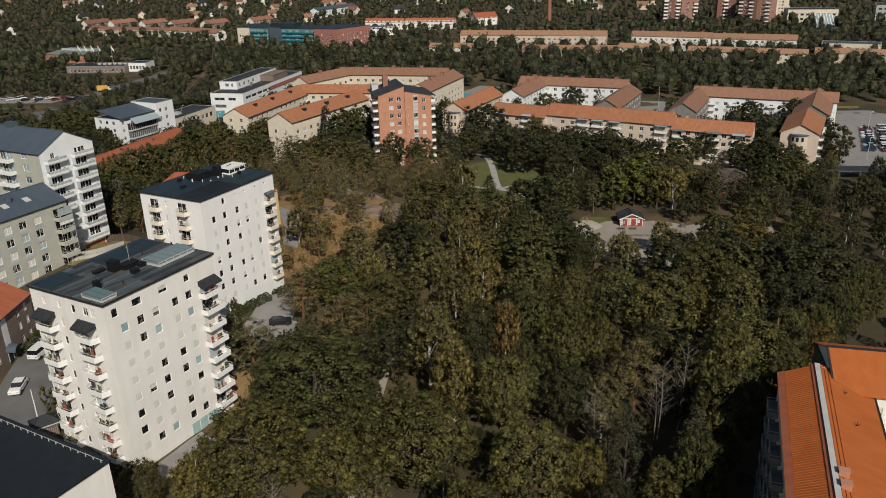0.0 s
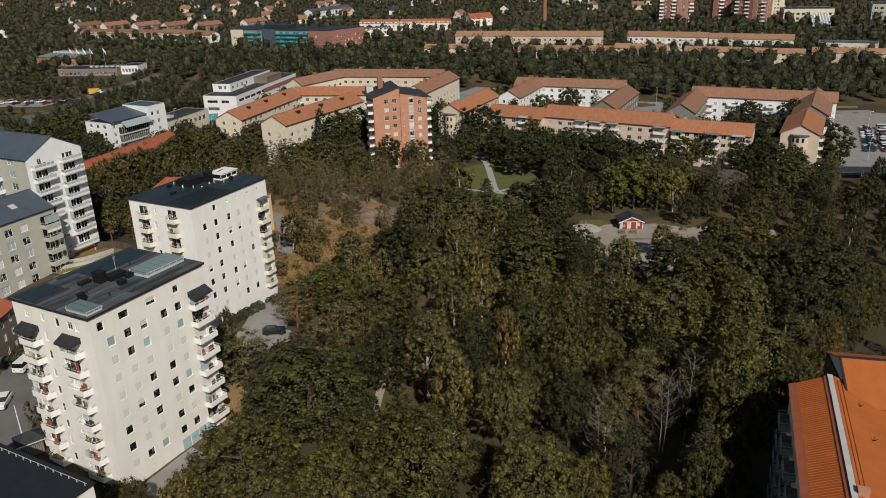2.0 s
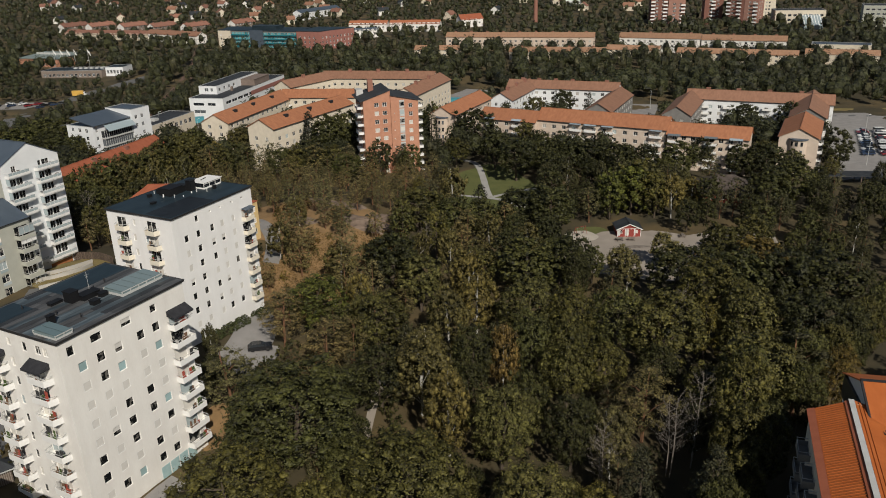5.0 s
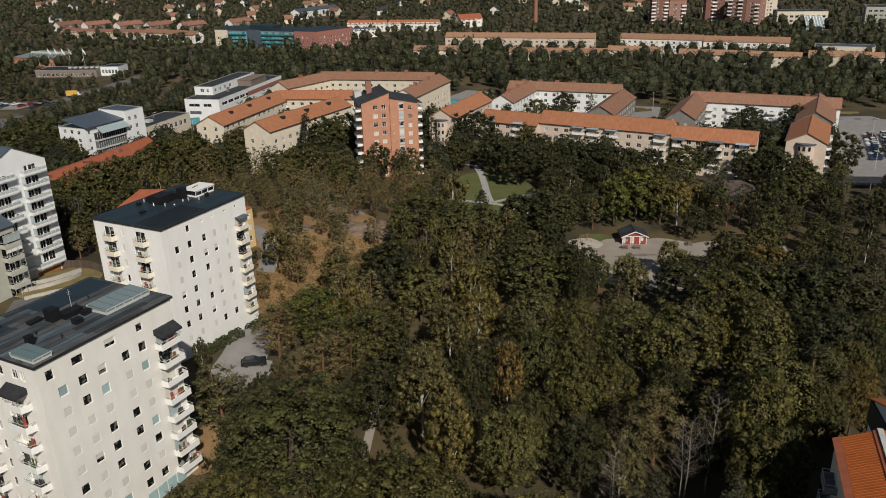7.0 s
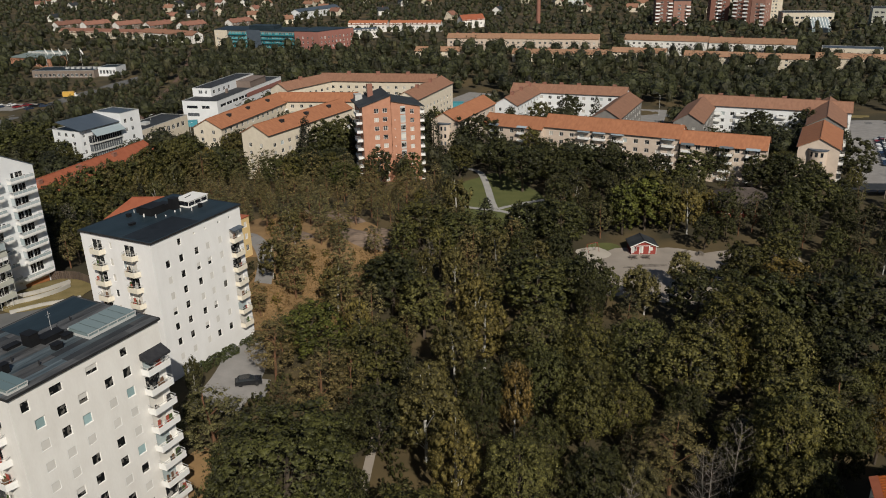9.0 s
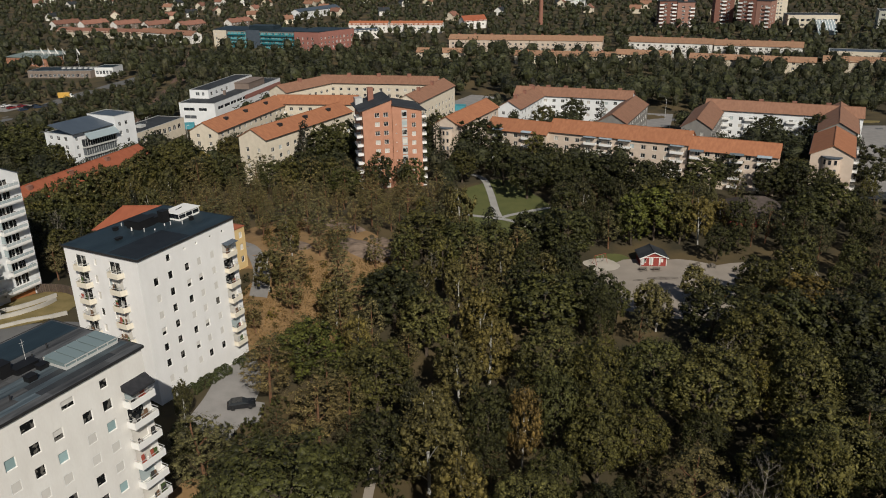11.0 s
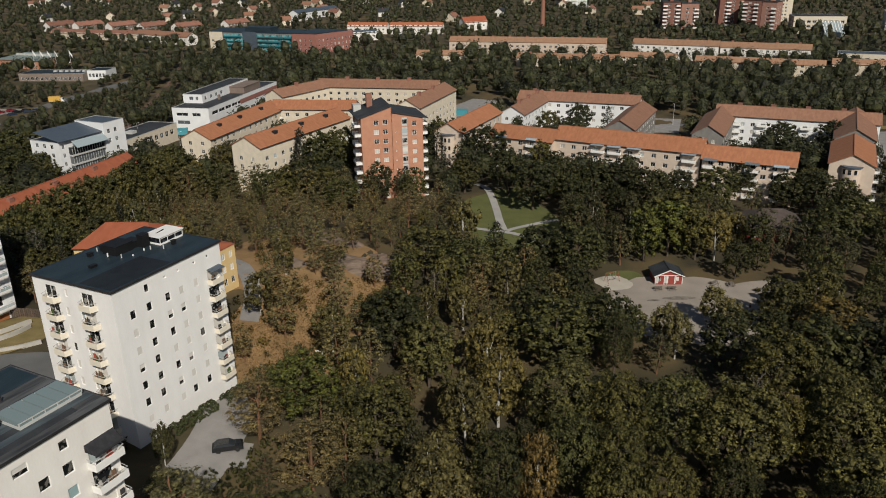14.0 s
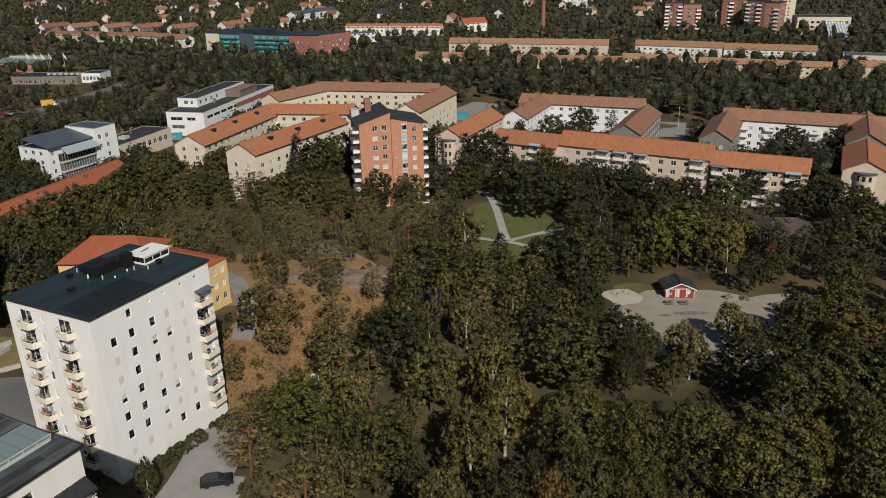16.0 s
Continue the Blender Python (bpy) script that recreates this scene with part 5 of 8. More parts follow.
o_block = housing("pale pink corner block with orange roof and round bay", (126.8, 251.8), 61.5, 29, 12.0, -4.5, 6.8, 9.8, RENDER_PINK, TILE, 4, 8, left_n=0)
row_balconies(o_block, (1.0, 8.0, 16.0), 4, -3.6, 2.75, 4.2, 1.4, WHITE, False)
round_bay(o_block, 0, 6.0, -90, -5, 6.2, 2.6)
round_bay(fw, 0, 5.2, -90, -5, 6.6, 2.4)
housing("white housing block with weathered tile roof and red chimneys", (39, 378.5), -22, 52, 11, -4, 5.2, 8.0, RENDER_COOL, TILE_DUSTY, 3, 13, chimneys=CH(6, 14, 22, 30, 46, y=7))
housing("white housing block with weathered tile roof", (37.5, 344), 64, 40, 10.5, -4, 5.2, 8.2, RENDER_COOL, TILE_DUSTY, 3, 9, chimneys=CH(8, 20, 32))
housing("grey-gabled housing block with weathered tile roof", (73.6, 313.6), 63, 40, 11, -4, 5.0, 8.2, RENDER_GREY, TILE_DUSTY, 3, 9)


# ---- offices at the railway ----
def flat_box(owner, x0, x1, y0, y1, z0, z1, wall, roof, front=(), right=(), left=(), pane=GLASS_DARK):
    s = Shape()
    facade(s, owner, (x0, y0), 0, x1 - x0, z0, z1, list(front), None, pane, bars=1, near=False)
    facade(s, owner, (x1, y0), 90, y1 - y0, z0, z1, list(right), None, pane, bars=1, near=False)
    facade(s, owner, (x1, y1), 180, x1 - x0, z0, z1, [])
    facade(s, owner, (x0, y1), -90, y1 - y0, z0, z1, list(left), None, pane, bars=1, near=False)
    part("wall", s, wall, owner)
    part("roof", Shape().box(x0 + 0.3, x1 - 0.3, y0 + 0.3, y1 - 0.3, z1 - 0.35, z1 - 0.2), roof, owner)
    cop = Shape().box(x0 - 0.05, x1 + 0.05, y0 - 0.05, y0 + 0.3, z1, z1 + 0.08).box(x0 - 0.05, x1 + 0.05, y1 - 0.3, y1 + 0.05, z1, z1 + 0.08)
    cop.box(x0 - 0.05, x0 + 0.3, y0 + 0.3, y1 - 0.3, z1, z1 + 0.08).box(x1 - 0.3, x1 + 0.05, y0 + 0.3, y1 - 0.3, z1, z1 + 0.08)
    part("coping", cop, TRIM_LIGHT, owner)


office = thing("office_building", pose(-121.8, 291.2, 0, 0, 0, 63), "white office building with sloping grey roof and glazed middle", "office building")
flat_box(office, 0, 20, 0, 13.5, -5, 10.2, RENDER_COOL, SHEET_GREY, grid_openings([1.6], 5, -3.6, 2.9, 1.0, 1.4), (), grid_openings([3, 6.5, 10], 5, -3.6, 2.9, 1.4, 1.4, {(1, 1), (0, 3)}))
flat_box(office, 17, 26, -2.0, 11.5, -5, 13.6, RENDER_COOL, SHEET_GREY, grid_openings([2, 5], 5, -3.0, 3.2, 1.2, 1.5, {(0, 2)}), grid_openings([4, 8], 5, -3, 3.2, 1.2, 1.5), grid_openings([11], 3, 2, 3.2, 1.2, 1.5))
part("sloping_roof", Shape().slab([(-0.6, -1.2, 10.9), (17, -1.2, 10.9), (17, 10.5, 13.2), (-0.6, 10.5, 13.2)], 0.25), SHEET_GREY, office, "sloping grey sheet roof")
for k in range(4):
    part("glazed_gallery", Shape().box(3.4, 16.9, -1.4, -0.05, -3.6 + 3.1 * k, -1.2 + 3.1 * k), GLASS_DARK, office)
    part("gallery_slab", Shape().box(3.2, 16.95, -1.9, -0.06, -4.1 + 3.1 * k, -3.62 + 3.1 * k), TRIM_LIGHT, office)
part("glass_canopy", Shape().slab([(4.0, -3.6, 8.3), (17.0, -3.6, 8.3), (17.0, -1.25, 10.2), (4.0, -1.25, 10.2)], 0.2), GLASS_COOL, office, "sloping grey glass canopy over the gallery")
for k in range(14):
    part("mullion", Shape().box(3.6 + k, 3.72 + k, -1.46, -1.404, -3.6, 8.2), TRIM_LIGHT, office)
low = thing("workshop", pose(-115.5, 328.5, 0, 0, 0, 72), "low beige building with flat black roof", "building")
flat_box(low, 0, 34, 0, 13, -6, 1.8, RENDER_BEIGE, FELT, [(2 + 3.4 * k, 4 + 3.4 * k, -2.2, -0.2) for k in range(9)], (), [(3, 5, -2.2, -0.2), (8, 10, -2.2, -0.2)])
part("roof_vent", Shape().box(12, 15, 5, 8, 1.6, 2.6), TRIM_LIGHT, low)
school = thing("school_building", pose(-95.2, 375.5, 0, 0, 0, 76), "long white flat-roofed building with ribbon windows", "building")
flat_box(school, 0, 72, 0, 17.5, -6, 4.5, RENDER_COOL, FELT, [(3 + 6.2 * k, 8.4 + 6.2 * k, 1.2, 2.6) for k in range(11)] + [(3 + 6.2 * k, 8.4 + 6.2 * k, -3.2, -1.8) for k in range(11)], (), [(2, 7.5, 1.0, 2.4), (9.5, 13.5, 1.0, 2.4), (2, 8, -2.6, -1.0)])
flat_box(school, 12, 58, 9, 18.5, 4.0, 8.2, RENDER_COOL, FELT, [(2 + 5 * k, 4 + 5 * k, 5.4, 7) for k in range(4)], (), [(3, 5, 5.6, 7.2), (6.2, 7.4, 5.6, 7.2)])
part("plant_room", Shape().box(38, 56, 1.5, 14, 4.2, 7.2).box(37.8, 56.2, 1.3, 14.2, 7.2, 7.5), RENDER_BROWN, school, "dark red brick plant room")
part("cladding_band", Shape().box(30, 71.6, -0.12, -0.02, 0.9, 2.9), BRICK_ROSE, school, "dull red window band")
part("roof_vent", Shape().box(22, 23, 6, 7, 4.2, 6.4), RENDER_BROWN, school)
gable_house("row_house", "long low row house with red tile roof", "house", (-112.0, 229), 71.5, 59, 11.5, -1, 4.2, 7.6, RENDER_BEIGE, TILE_RED, w3(11, 2, 57, 2, -0.6), w3(2, 2, 9, 2, -0.6), w3(2, 2, 9, 2, -0.6), (), sink=5,
            chimneys=[(10, 4.2, 1.6, 1.0, BRICK_RED), (26, 4.2, 1.6, 1.0, BRICK_RED), (42, 4.2, 1.6, 1.0, BRICK_RED)])
gable_house("apartment_house", "yellow rendered apartment house with red tile roof", "apartment building", (-74.2, 188.6), -3.5, 17.4, 13, 2.0, 12.2, 15.3, RENDER_YELLOW, TILE_RED, w3(6, 1, 18, 3, 3.6, 1.1), w3(3, 1, 12, 3, 3.6, 1.2), (), (), sink=5, hip=4.5, over=0.3)
gable_house("apartment_house", "yellow rendered wing with low red roof", "apartment building", (-57.2, 193.2), -28, 14, 5, 2.0, 11.4, 11.9, RENDER_YELLOW, TILE_RED, w3(5, 0.5, 13.6, 3, 3.4, 1.1), (), w3(2, 0.3, 4.7, 3, 3.4, 1.0), (), sink=5, hip=2.0, over=0.15)

# ---- the park ----
cabin = gable_house("cabin", "small red wooden cabin with white trim and dark roof", "cabin", (56.6, 201.9), 87, 6.2, 7.6, -5.3, -3.1, -1.6, RED_WOOD, FELT, [(1.2, 2.0, -4.6, -3.5), (3.6, 4.4, -4.6, -3.5)],
                    [(0.9, 1.6, -4.7, -3.5), (2.9, 3.7, -5.3, -3.3), (5.3, 6.6, -4.6, -3.5)], (), (), sink=1.5, over=0.5, bars=1)
trim = Shape()
for y in (-0.02, 2.1, 4.2, 5.0, 7.48):
    trim.box(-0.06, -0.008, y, y + 0.14, -5.6, -3.15)
trim.box(-0.05, -0.008, 0.14, 7.48, -3.2, -3.05)
for y0, y1 in ((1.75, 2.08), (4.4, 4.95), (6.7, 7.4)):
    part("panel", Shape().box(-0.05, -0.008, y0, y1, -5.3, -3.3), TRIM_LIGHT, cabin, "pale grey door panel")
part("trim", trim, WHITE, cabin, "white painted boards")
for y0, z0, y1, z1 in ((-0.5, -3.2, 3.8, -1.42), (3.8, -1.42, 8.1, -3.2)):
    part("bargeboard", Shape().slab([(-0.56, y0, z0), (-0.5, y0, z0), (-0.5, y1, z1), (-0.56, y1, z1)], 0.24), WHITE, cabin)
cabin.matrix_basis = cabin.matrix_basis @ Matrix.Translation((0, 0.7, -5.3)) @ Matrix.Diagonal((0.82, 0.82, 0.88, 1)) @ Matrix.Translation((0, 0, 5.3))
gable_house("pavilion", "low red pavilion with weathered brown hipped roof", "pavilion", (81.5, 228.5), -10, 15, 14, -5.4, -2.4, 1.0, RED_WOOD, material("weathered_brown_roof", (0.055, 0.043, 0.037), (0.105, 0.082, 0.07), 0.9, 1.5, 6.0, 0.3),
            w3(4, 1, 14, 1, -4.6, 1.4, 1.2), (), (), (), hip=5.5, over=0.9)
shed = thing("carport", pose(123, 241.5, 0, 0, 0, -8), "long low carport with flat dark roof", "shed")
part("roof", Shape().box(0, 46, 0, 6, -2.7, -2.45), FELT, shed)
for k in range(8):
    for y in (0.3, 5.6):
        part("post", Shape().box(0.3 + 6.4 * k, 0.5 + 6.4 * k, y, y + 0.2, -6, -2.7), RENDER_BROWN, shed)
bench_mat = material("grey_bench_wood", (0.13, 0.11, 0.09), (0.2, 0.17, 0.14), 0.9, 0.5, 8.0, 0.3)


def picnic_table():
    t = thing("picnic_table", pose(0, 0, 0), "grey wooden picnic table with fixed benches", "picnic table", "picnic tables in the playground")
    for y in (-0.28, -0.09, 0.1, 0.29):
        part("plank", Shape().box(-0.95, 0.95, y - 0.085, y + 0.085, 0.72, 0.76), bench_mat, t)
    for y in (-0.72, 0.72):
        part("bench_seat", Shape().box(-0.95, 0.95, y - 0.13, y + 0.13, 0.43, 0.47), bench_mat, t)
    for x in (-0.7, 0.7):
        part("leg", Shape().slab([(x - 0.04, -0.75, 0.0), (x + 0.04, -0.75, 0.0), (x + 0.04, -0.25, 0.72), (x - 0.04, -0.25, 0.72)], 0.1), bench_mat, t)
        part("leg", Shape().slab([(x - 0.04, 0.25, 0.72), (x + 0.04, 0.25, 0.72), (x + 0.04, 0.75, 0.0), (x - 0.04, 0.75, 0.0)], 0.1), bench_mat, t)
        part("crossbar", Shape().box(x - 0.05, x - 0.01, -0.8, 0.8, 0.36, 0.43), bench_mat, t)
    return t


first_table = picnic_table()
spots = ((49.5, 199.2, 4), (52.6, 198.9, -3), (63, 201, 30), (66.5, 200, 80), (71.5, 196.5, 10), (74, 196, 0), (76.5, 195.6, -8))
first_table.matrix_basis = pose(*spots[0][:2], height(*spots[0][:2]) + 0.06, 0, 0, spots[0][2])
for x, y, a in spots[1:]:
    copy_thing(first_table, pose(x, y, height(x, y) + 0.06, 0, 0, a))


def swing():
    x, y = 40.2, 204.6
    t = thing("swing_frame", pose(x, y, height(x, y) + 0.1, 0, 0, 25), "red swing frame standing in the sand pit", "swing")
    for sx2 in (-1.6, 1.6):
        for sy2 in (-0.9, 0.9):
            part("leg", Shape().tube([(sx2, sy2, 0), (sx2, 0, 2.3)], [0.05, 0.05], 6), RED_WOOD, t)
    part("crossbar", Shape().tube([(-1.7, 0, 2.3), (1.7, 0, 2.3)], [0.05, 0.05], 6), RED_WOOD, t)
    for sx2 in (-0.7, 0.7):
        part("seat", Shape().box(sx2 - 0.25, sx2 + 0.25, -0.1, 0.1, 0.5, 0.54), TRIM_DARK, t)
        part("chain", Shape().box(sx2 - 0.24, sx2 - 0.22, -0.01, 0.01, 0.54, 2.3).box(sx2 + 0.22, sx2 + 0.24, -0.01, 0.01, 0.54, 2.3), TRIM_LIGHT, t)


swing()


# ---- cars ----
def car_paint(name, c):
    return material(name, c, tuple(v * 1.15 for v in c), 0.25, 2.0, 20.0, 0.0, spec=0.6)


TYRE = material("tyre_rubber", (0.012, 0.012, 0.012), (0.025, 0.025, 0.025), 0.9)
CAR_GLASS = glass_material("car_glass", (0.01, 0.012, 0.014), (0.03, 0.035, 0.04), 0.5)


def make_car(label, paint, van=False):
    t = thing("car", pose(0, 0, 0), label, "car", "parked cars")
    L, W = (4.9, 1.95) if van else (4.4, 1.8)
    profile = [(-L / 2, 0.35), (L / 2, 0.35), (L / 2, 0.75), (L / 2 - 0.25, 0.92), (L / 2 - 1.15, 1.0), (-L / 2 + 0.3, 1.02), (-L / 2, 0.85)]
    if van:
        profile = [(-L / 2, 0.35), (L / 2, 0.35), (L / 2, 0.9), (L / 2 - 0.7, 1.15), (-L / 2 + 0.05, 1.15), (-L / 2, 1.1)]
    def loft(outline, half, inset):
        s, n = Shape(), len(outline)
        s.v += [(x, -half, z) for x, z in outline] + [(x, half, z) for x, z in outline]
        s.f += [tuple(range(n)), tuple(range(2 * n - 1, n - 1, -1))] + [(k, k + n, (k + 1) % n + n, (k + 1) % n) for k in range(n)]
        return s
    part("body", loft(profile, W / 2, 0), paint, t)
    top = [(-L / 2 + 0.25, 1.02), (L / 2 - 1.2, 1.0), (L / 2 - 1.95, 1.44), (-L / 2 + 0.75, 1.46)] if not van else [(-L / 2 + 0.03, 1.15), (L / 2 - 0.72, 1.15), (L / 2 - 1.4, 1.9), (-L / 2 + 0.12, 1.92)]
    cab = loft(top, W / 2 - 0.12, 0)
    part("window_band", cab, CAR_GLASS, t)
    zt = top[2][1]
    part("roof", Shape().box(top[3][0] + 0.05, top[2][0] - 0.02, -W / 2 + 0.13, W / 2 - 0.13, zt - 0.02, zt + 0.05), paint, t)
    for x in (-L / 2 + 0.85, L / 2 - 0.85):
        for y in (-W / 2 + 0.08, W / 2 - 0.08):
            part("wheel", Shape().tube([(x, y - 0.1, 0.32), (x, y + 0.1, 0.32)], [0.32, 0.32], 12), TYRE, t)
    for y in (-W / 2 + 0.35, W / 2 - 0.35):
        part("headlight", Shape().box(L / 2 - 0.02, L / 2 + 0.02, y - 0.18, y + 0.18, 0.62, 0.75), TRIM_LIGHT, t)
        part("tail_light", Shape().box(-L / 2 - 0.02, -L / 2 + 0.02, y - 0.15, y + 0.15, 0.65, 0.8), BRICK_RED, t)
    return t


paints = {"white": (0.7, 0.7, 0.69), "black": (0.012, 0.013, 0.015), "silver": (0.36, 0.37, 0.38), "dark red": (0.20, 0.02, 0.025), "dark blue": (0.02, 0.035, 0.07), "dark grey": (0.06, 0.062, 0.065)}
masters = {c: make_car(f"parked {c} car on the asphalt", car_paint(c.replace(" ", "_") + "_car_paint", v)) for c, v in paints.items()}
masters["van"] = make_car("parked white van on the asphalt", car_paint("van_paint", (0.68, 0.68, 0.66)), True)
used = set()


def park_car(kind, x, y, a):
    z = height(x, y) + 0.13
    if kind in used:
        return copy_thing(masters[kind], pose(x, y, z, 0, 0, a))
    used.add(kind)
    masters[kind].matrix_basis = pose(x, y, z, 0, 0, a)
    return masters[kind]


park_car("black", -32.5, 136.3, 12)
park_car("white", -69.9, 109.2, 279)
park_car("van", -70.8, 119.2, 84)
rng = random.Random(4)
kinds = list(paints) + ["van"]
for row, (bx, by) in enumerate(((157.5, 274.5), (163.5, 273.0))):
    for k in range(13):
        x, y = bx + k * 1.42 + rng.uniform(-0.2, 0.2), by + k * 4.1 * 0.72
        kind = rng.choice(("white", "silver", "van", "dark grey", "dark red")) if row else rng.choice(("dark blue", "black", "silver", "dark grey", "dark red", "white"))
        park_car(kind, x, y, -6 + rng.uniform(-2, 2) + 180 * (row == 0))
for kind, x, y, a in (("dark grey", 158, 259.5, 8), ("black", 178, 262, 20), ("white", 160, 249.5, 30), ("silver", 164, 250, 200), ("dark grey", 154, 250.5, 20), ("dark blue", 172, 255, 0),
                      ("dark grey", 8, 372, 20), ("dark blue", 11, 377, 20), ("silver", 96, 331, 70), ("black", 92, 338, 70), ("white", -99, 331, 70), ("silver", -97, 327, 60), ("white", -96, 322, 60)):
    park_car(kind, x, y, a)
for k in range(16):
    park_car(rng.choice(kinds), -262 + k * 4.2 + rng.uniform(-1, 1), 431 - k * 0.35 + 4 * (k % 2) + rng.uniform(-1, 1), 60 + rng.uniform(-8, 8))


# ---- the far town ----
def glass_office():
    t = thing("office_building", pose(-160.5, 640, 0, 0, 0, -24), "long office building with teal glass front and rose brick end", "office building")
    s = Shape()
    facade(s, t, (0, 0), 0, 12, -4, 12, [(2, 3.4, -1 + 3 * k, 0.6 + 3 * k) for k in range(4)] , bars=0)
    facade(s, t, (0, 18), -90, 18, -4, 12, [])
    part("wall", s, RENDER_BEIGE, t, "pale yellow end wall")
    g = Shape()
    facade(g, t, (12, 0.2), 0, 62, -4, 12, grid_openings(spaced(1, 61, 20), 5, -3.2, 3.0, 2.4, 2.2), TRIM_LIGHT, TEAL_GLASS, bars=1, near=False)
    part("glass_front", g, RENDER_GREY, t)
    part("slate_bay", Shape().box(30, 42, -0.4, 0.15, -4, 12.6), SHEET_GREY, t, "blue-grey clad bay")
    for k in range(5):
        for x in (13, 43):
            part("balcony", Shape().box(x, x + (16 if x < 20 else 30), -1.0, 0.19, -3.4 + 3 * k, -2.5 + 3 * k), TEAL_GLASS, t, "teal glass balcony front")
    b = Shape()
    facade(b, t, (74, -3), 0, 20, -5, 12.5, grid_openings([3, 7, 11, 15], 4, -2.4, 3.2, 1.2, 1.6), bars=0, near=False)
    facade(b, t, (94, -3), 70, 34, -5, 12.5, grid_openings(spaced(1, 33, 9), 4, -2.4, 3.2, 1.2, 1.6), bars=0, near=False)
    part("brick_end", b, BRICK_ROSE, t)
    part("roof", Shape().slab([(0, 0, 12.2), (74, 0, 12.2), (74, 18, 13.4), (0, 18, 13.4)], 0.4).slab([(73.5, -3.2, 12.9), (94.2, -3.2, 12.9), (105, 29, 12.9), (73.5, 29, 12.9)], 0.4), FELT_NEW, t)
    part("plant_room", Shape().box(30, 52, 4, 14, 12.5, 15.5), FELT_NEW, t)


glass_office()
FAR = "white terraced rows in the distance"


def row_block(origin, angle, length, z0, eave, ridge, wall, roof, n, label="white terraced row with brown tile roof in the distance", wide=10, ch=0, left_mat=None):
    return gable_house("terraced_row", label, "house", origin, angle, length, wide, z0, eave, ridge, wall, roof, grid_openings(spaced(1, length - 1, n), 2, z0 + 1.0, 2.9, 1.6, 1.4), (), grid_openings([3, 7], 2, z0 + 1, 2.9, 1.1, 1.4), (),
                       group=FAR, sink=5, over=0.4, near=False, slim=True, left_mat=left_mat, chimneys=[(length * (k + 0.5) / ch, 6, 1.5, 1.2, BRICK_RED) for k in range(ch)] if ch else ())


row_block((17, 586), -17, 106, 0, 7.4, 10.2, RENDER_PINK, TILE_TAN, 28, ch=9)
row_block((136, 556), -27, 54, 0, 6.8, 9.6, RENDER_WHITE, TILE_TAN, 14, ch=4)
row_block((185, 531), -26, 52, 0, 6.4, 9.2, RENDER_WHITE, TILE_TAN, 14, ch=4)
row_block((-6, 560), -15, 32, -3, 2.2, 4.6, RENDER_BEIGE, TILE_TAN, 8, "low terraced row with brown tile roof")
row_block((57, 531), -17, 62, -3, 2.6, 5.0, RENDER_BEIGE, TILE_TAN, 14, "low terraced row with brown tile roof", ch=4)
row_block((121, 529), -27, 34, -3, 2.4, 4.8, RENDER_BEIGE, TILE_TAN, 8, "low terraced row with brown tile roof")
row_block((160, 503), -27, 70, -3, 2.4, 4.8, RENDER_BEIGE, TILE_TAN, 16, "low terraced row with brown tile roof")
row_block((232, 482), -27, 40, -3, 2.0, 4.4, RENDER_BEIGE, TILE_TAN, 8, "low terraced row with brown tile roof")
ROW_ORANGE = material("bright_orange_tiles", (0.31, 0.10, 0.045), (0.41, 0.15, 0.07), 0.8)
row_block((-64, 712), -12, 34, 3, 7.4, 10, RENDER_WHITE, ROW_ORANGE, 8, "long white row with bright orange roof", ch=2)
row_block((-28, 704), -12, 44, 3, 7.4, 10, RENDER_WHITE, ROW_ORANGE, 10, "long white row with bright orange roof", ch=3)
row_block((35, 716), 25, 22, 3, 8, 12, RENDER_WHITE, TILE_RED, 4, "white house with orange tile roof")
row_block((-55, 660), 20, 20, 2, 6.5, 8, RENDER_WHITE, SHEET_GREY, 5, "white house with grey roof")
row_block((-120, 815), 62, 70, 4, 11, 13.5, RENDER_COOL, SHEET_GREY, 16, "white block with grey roof in the distance")
row_block((-318, 728), -23, 92, 1, 5.6, 8.4, RENDER_BEIGE, TILE_FAR, 16, "long row with red tile roof in the distance", ch=4)
row_block((-235, 694), -36, 66, 0, 6.6, 9.4, RENDER_WHITE, TILE_DUSTY, 14, "long row with brown tile roof in the distance", ch=4)
for x, y in ((-336, 769.5), (-308, 764), (-274, 752), (-243, 741.5), (-210, 732), (-172, 752)):
    row_block((x, y), 56, 26, 2, 7.6, 10.6, BRICK_GREY, TILE_FAR, 6, "white-gabled row with red-brown tile roof", ch=3, left_mat=RENDER_WHITE)


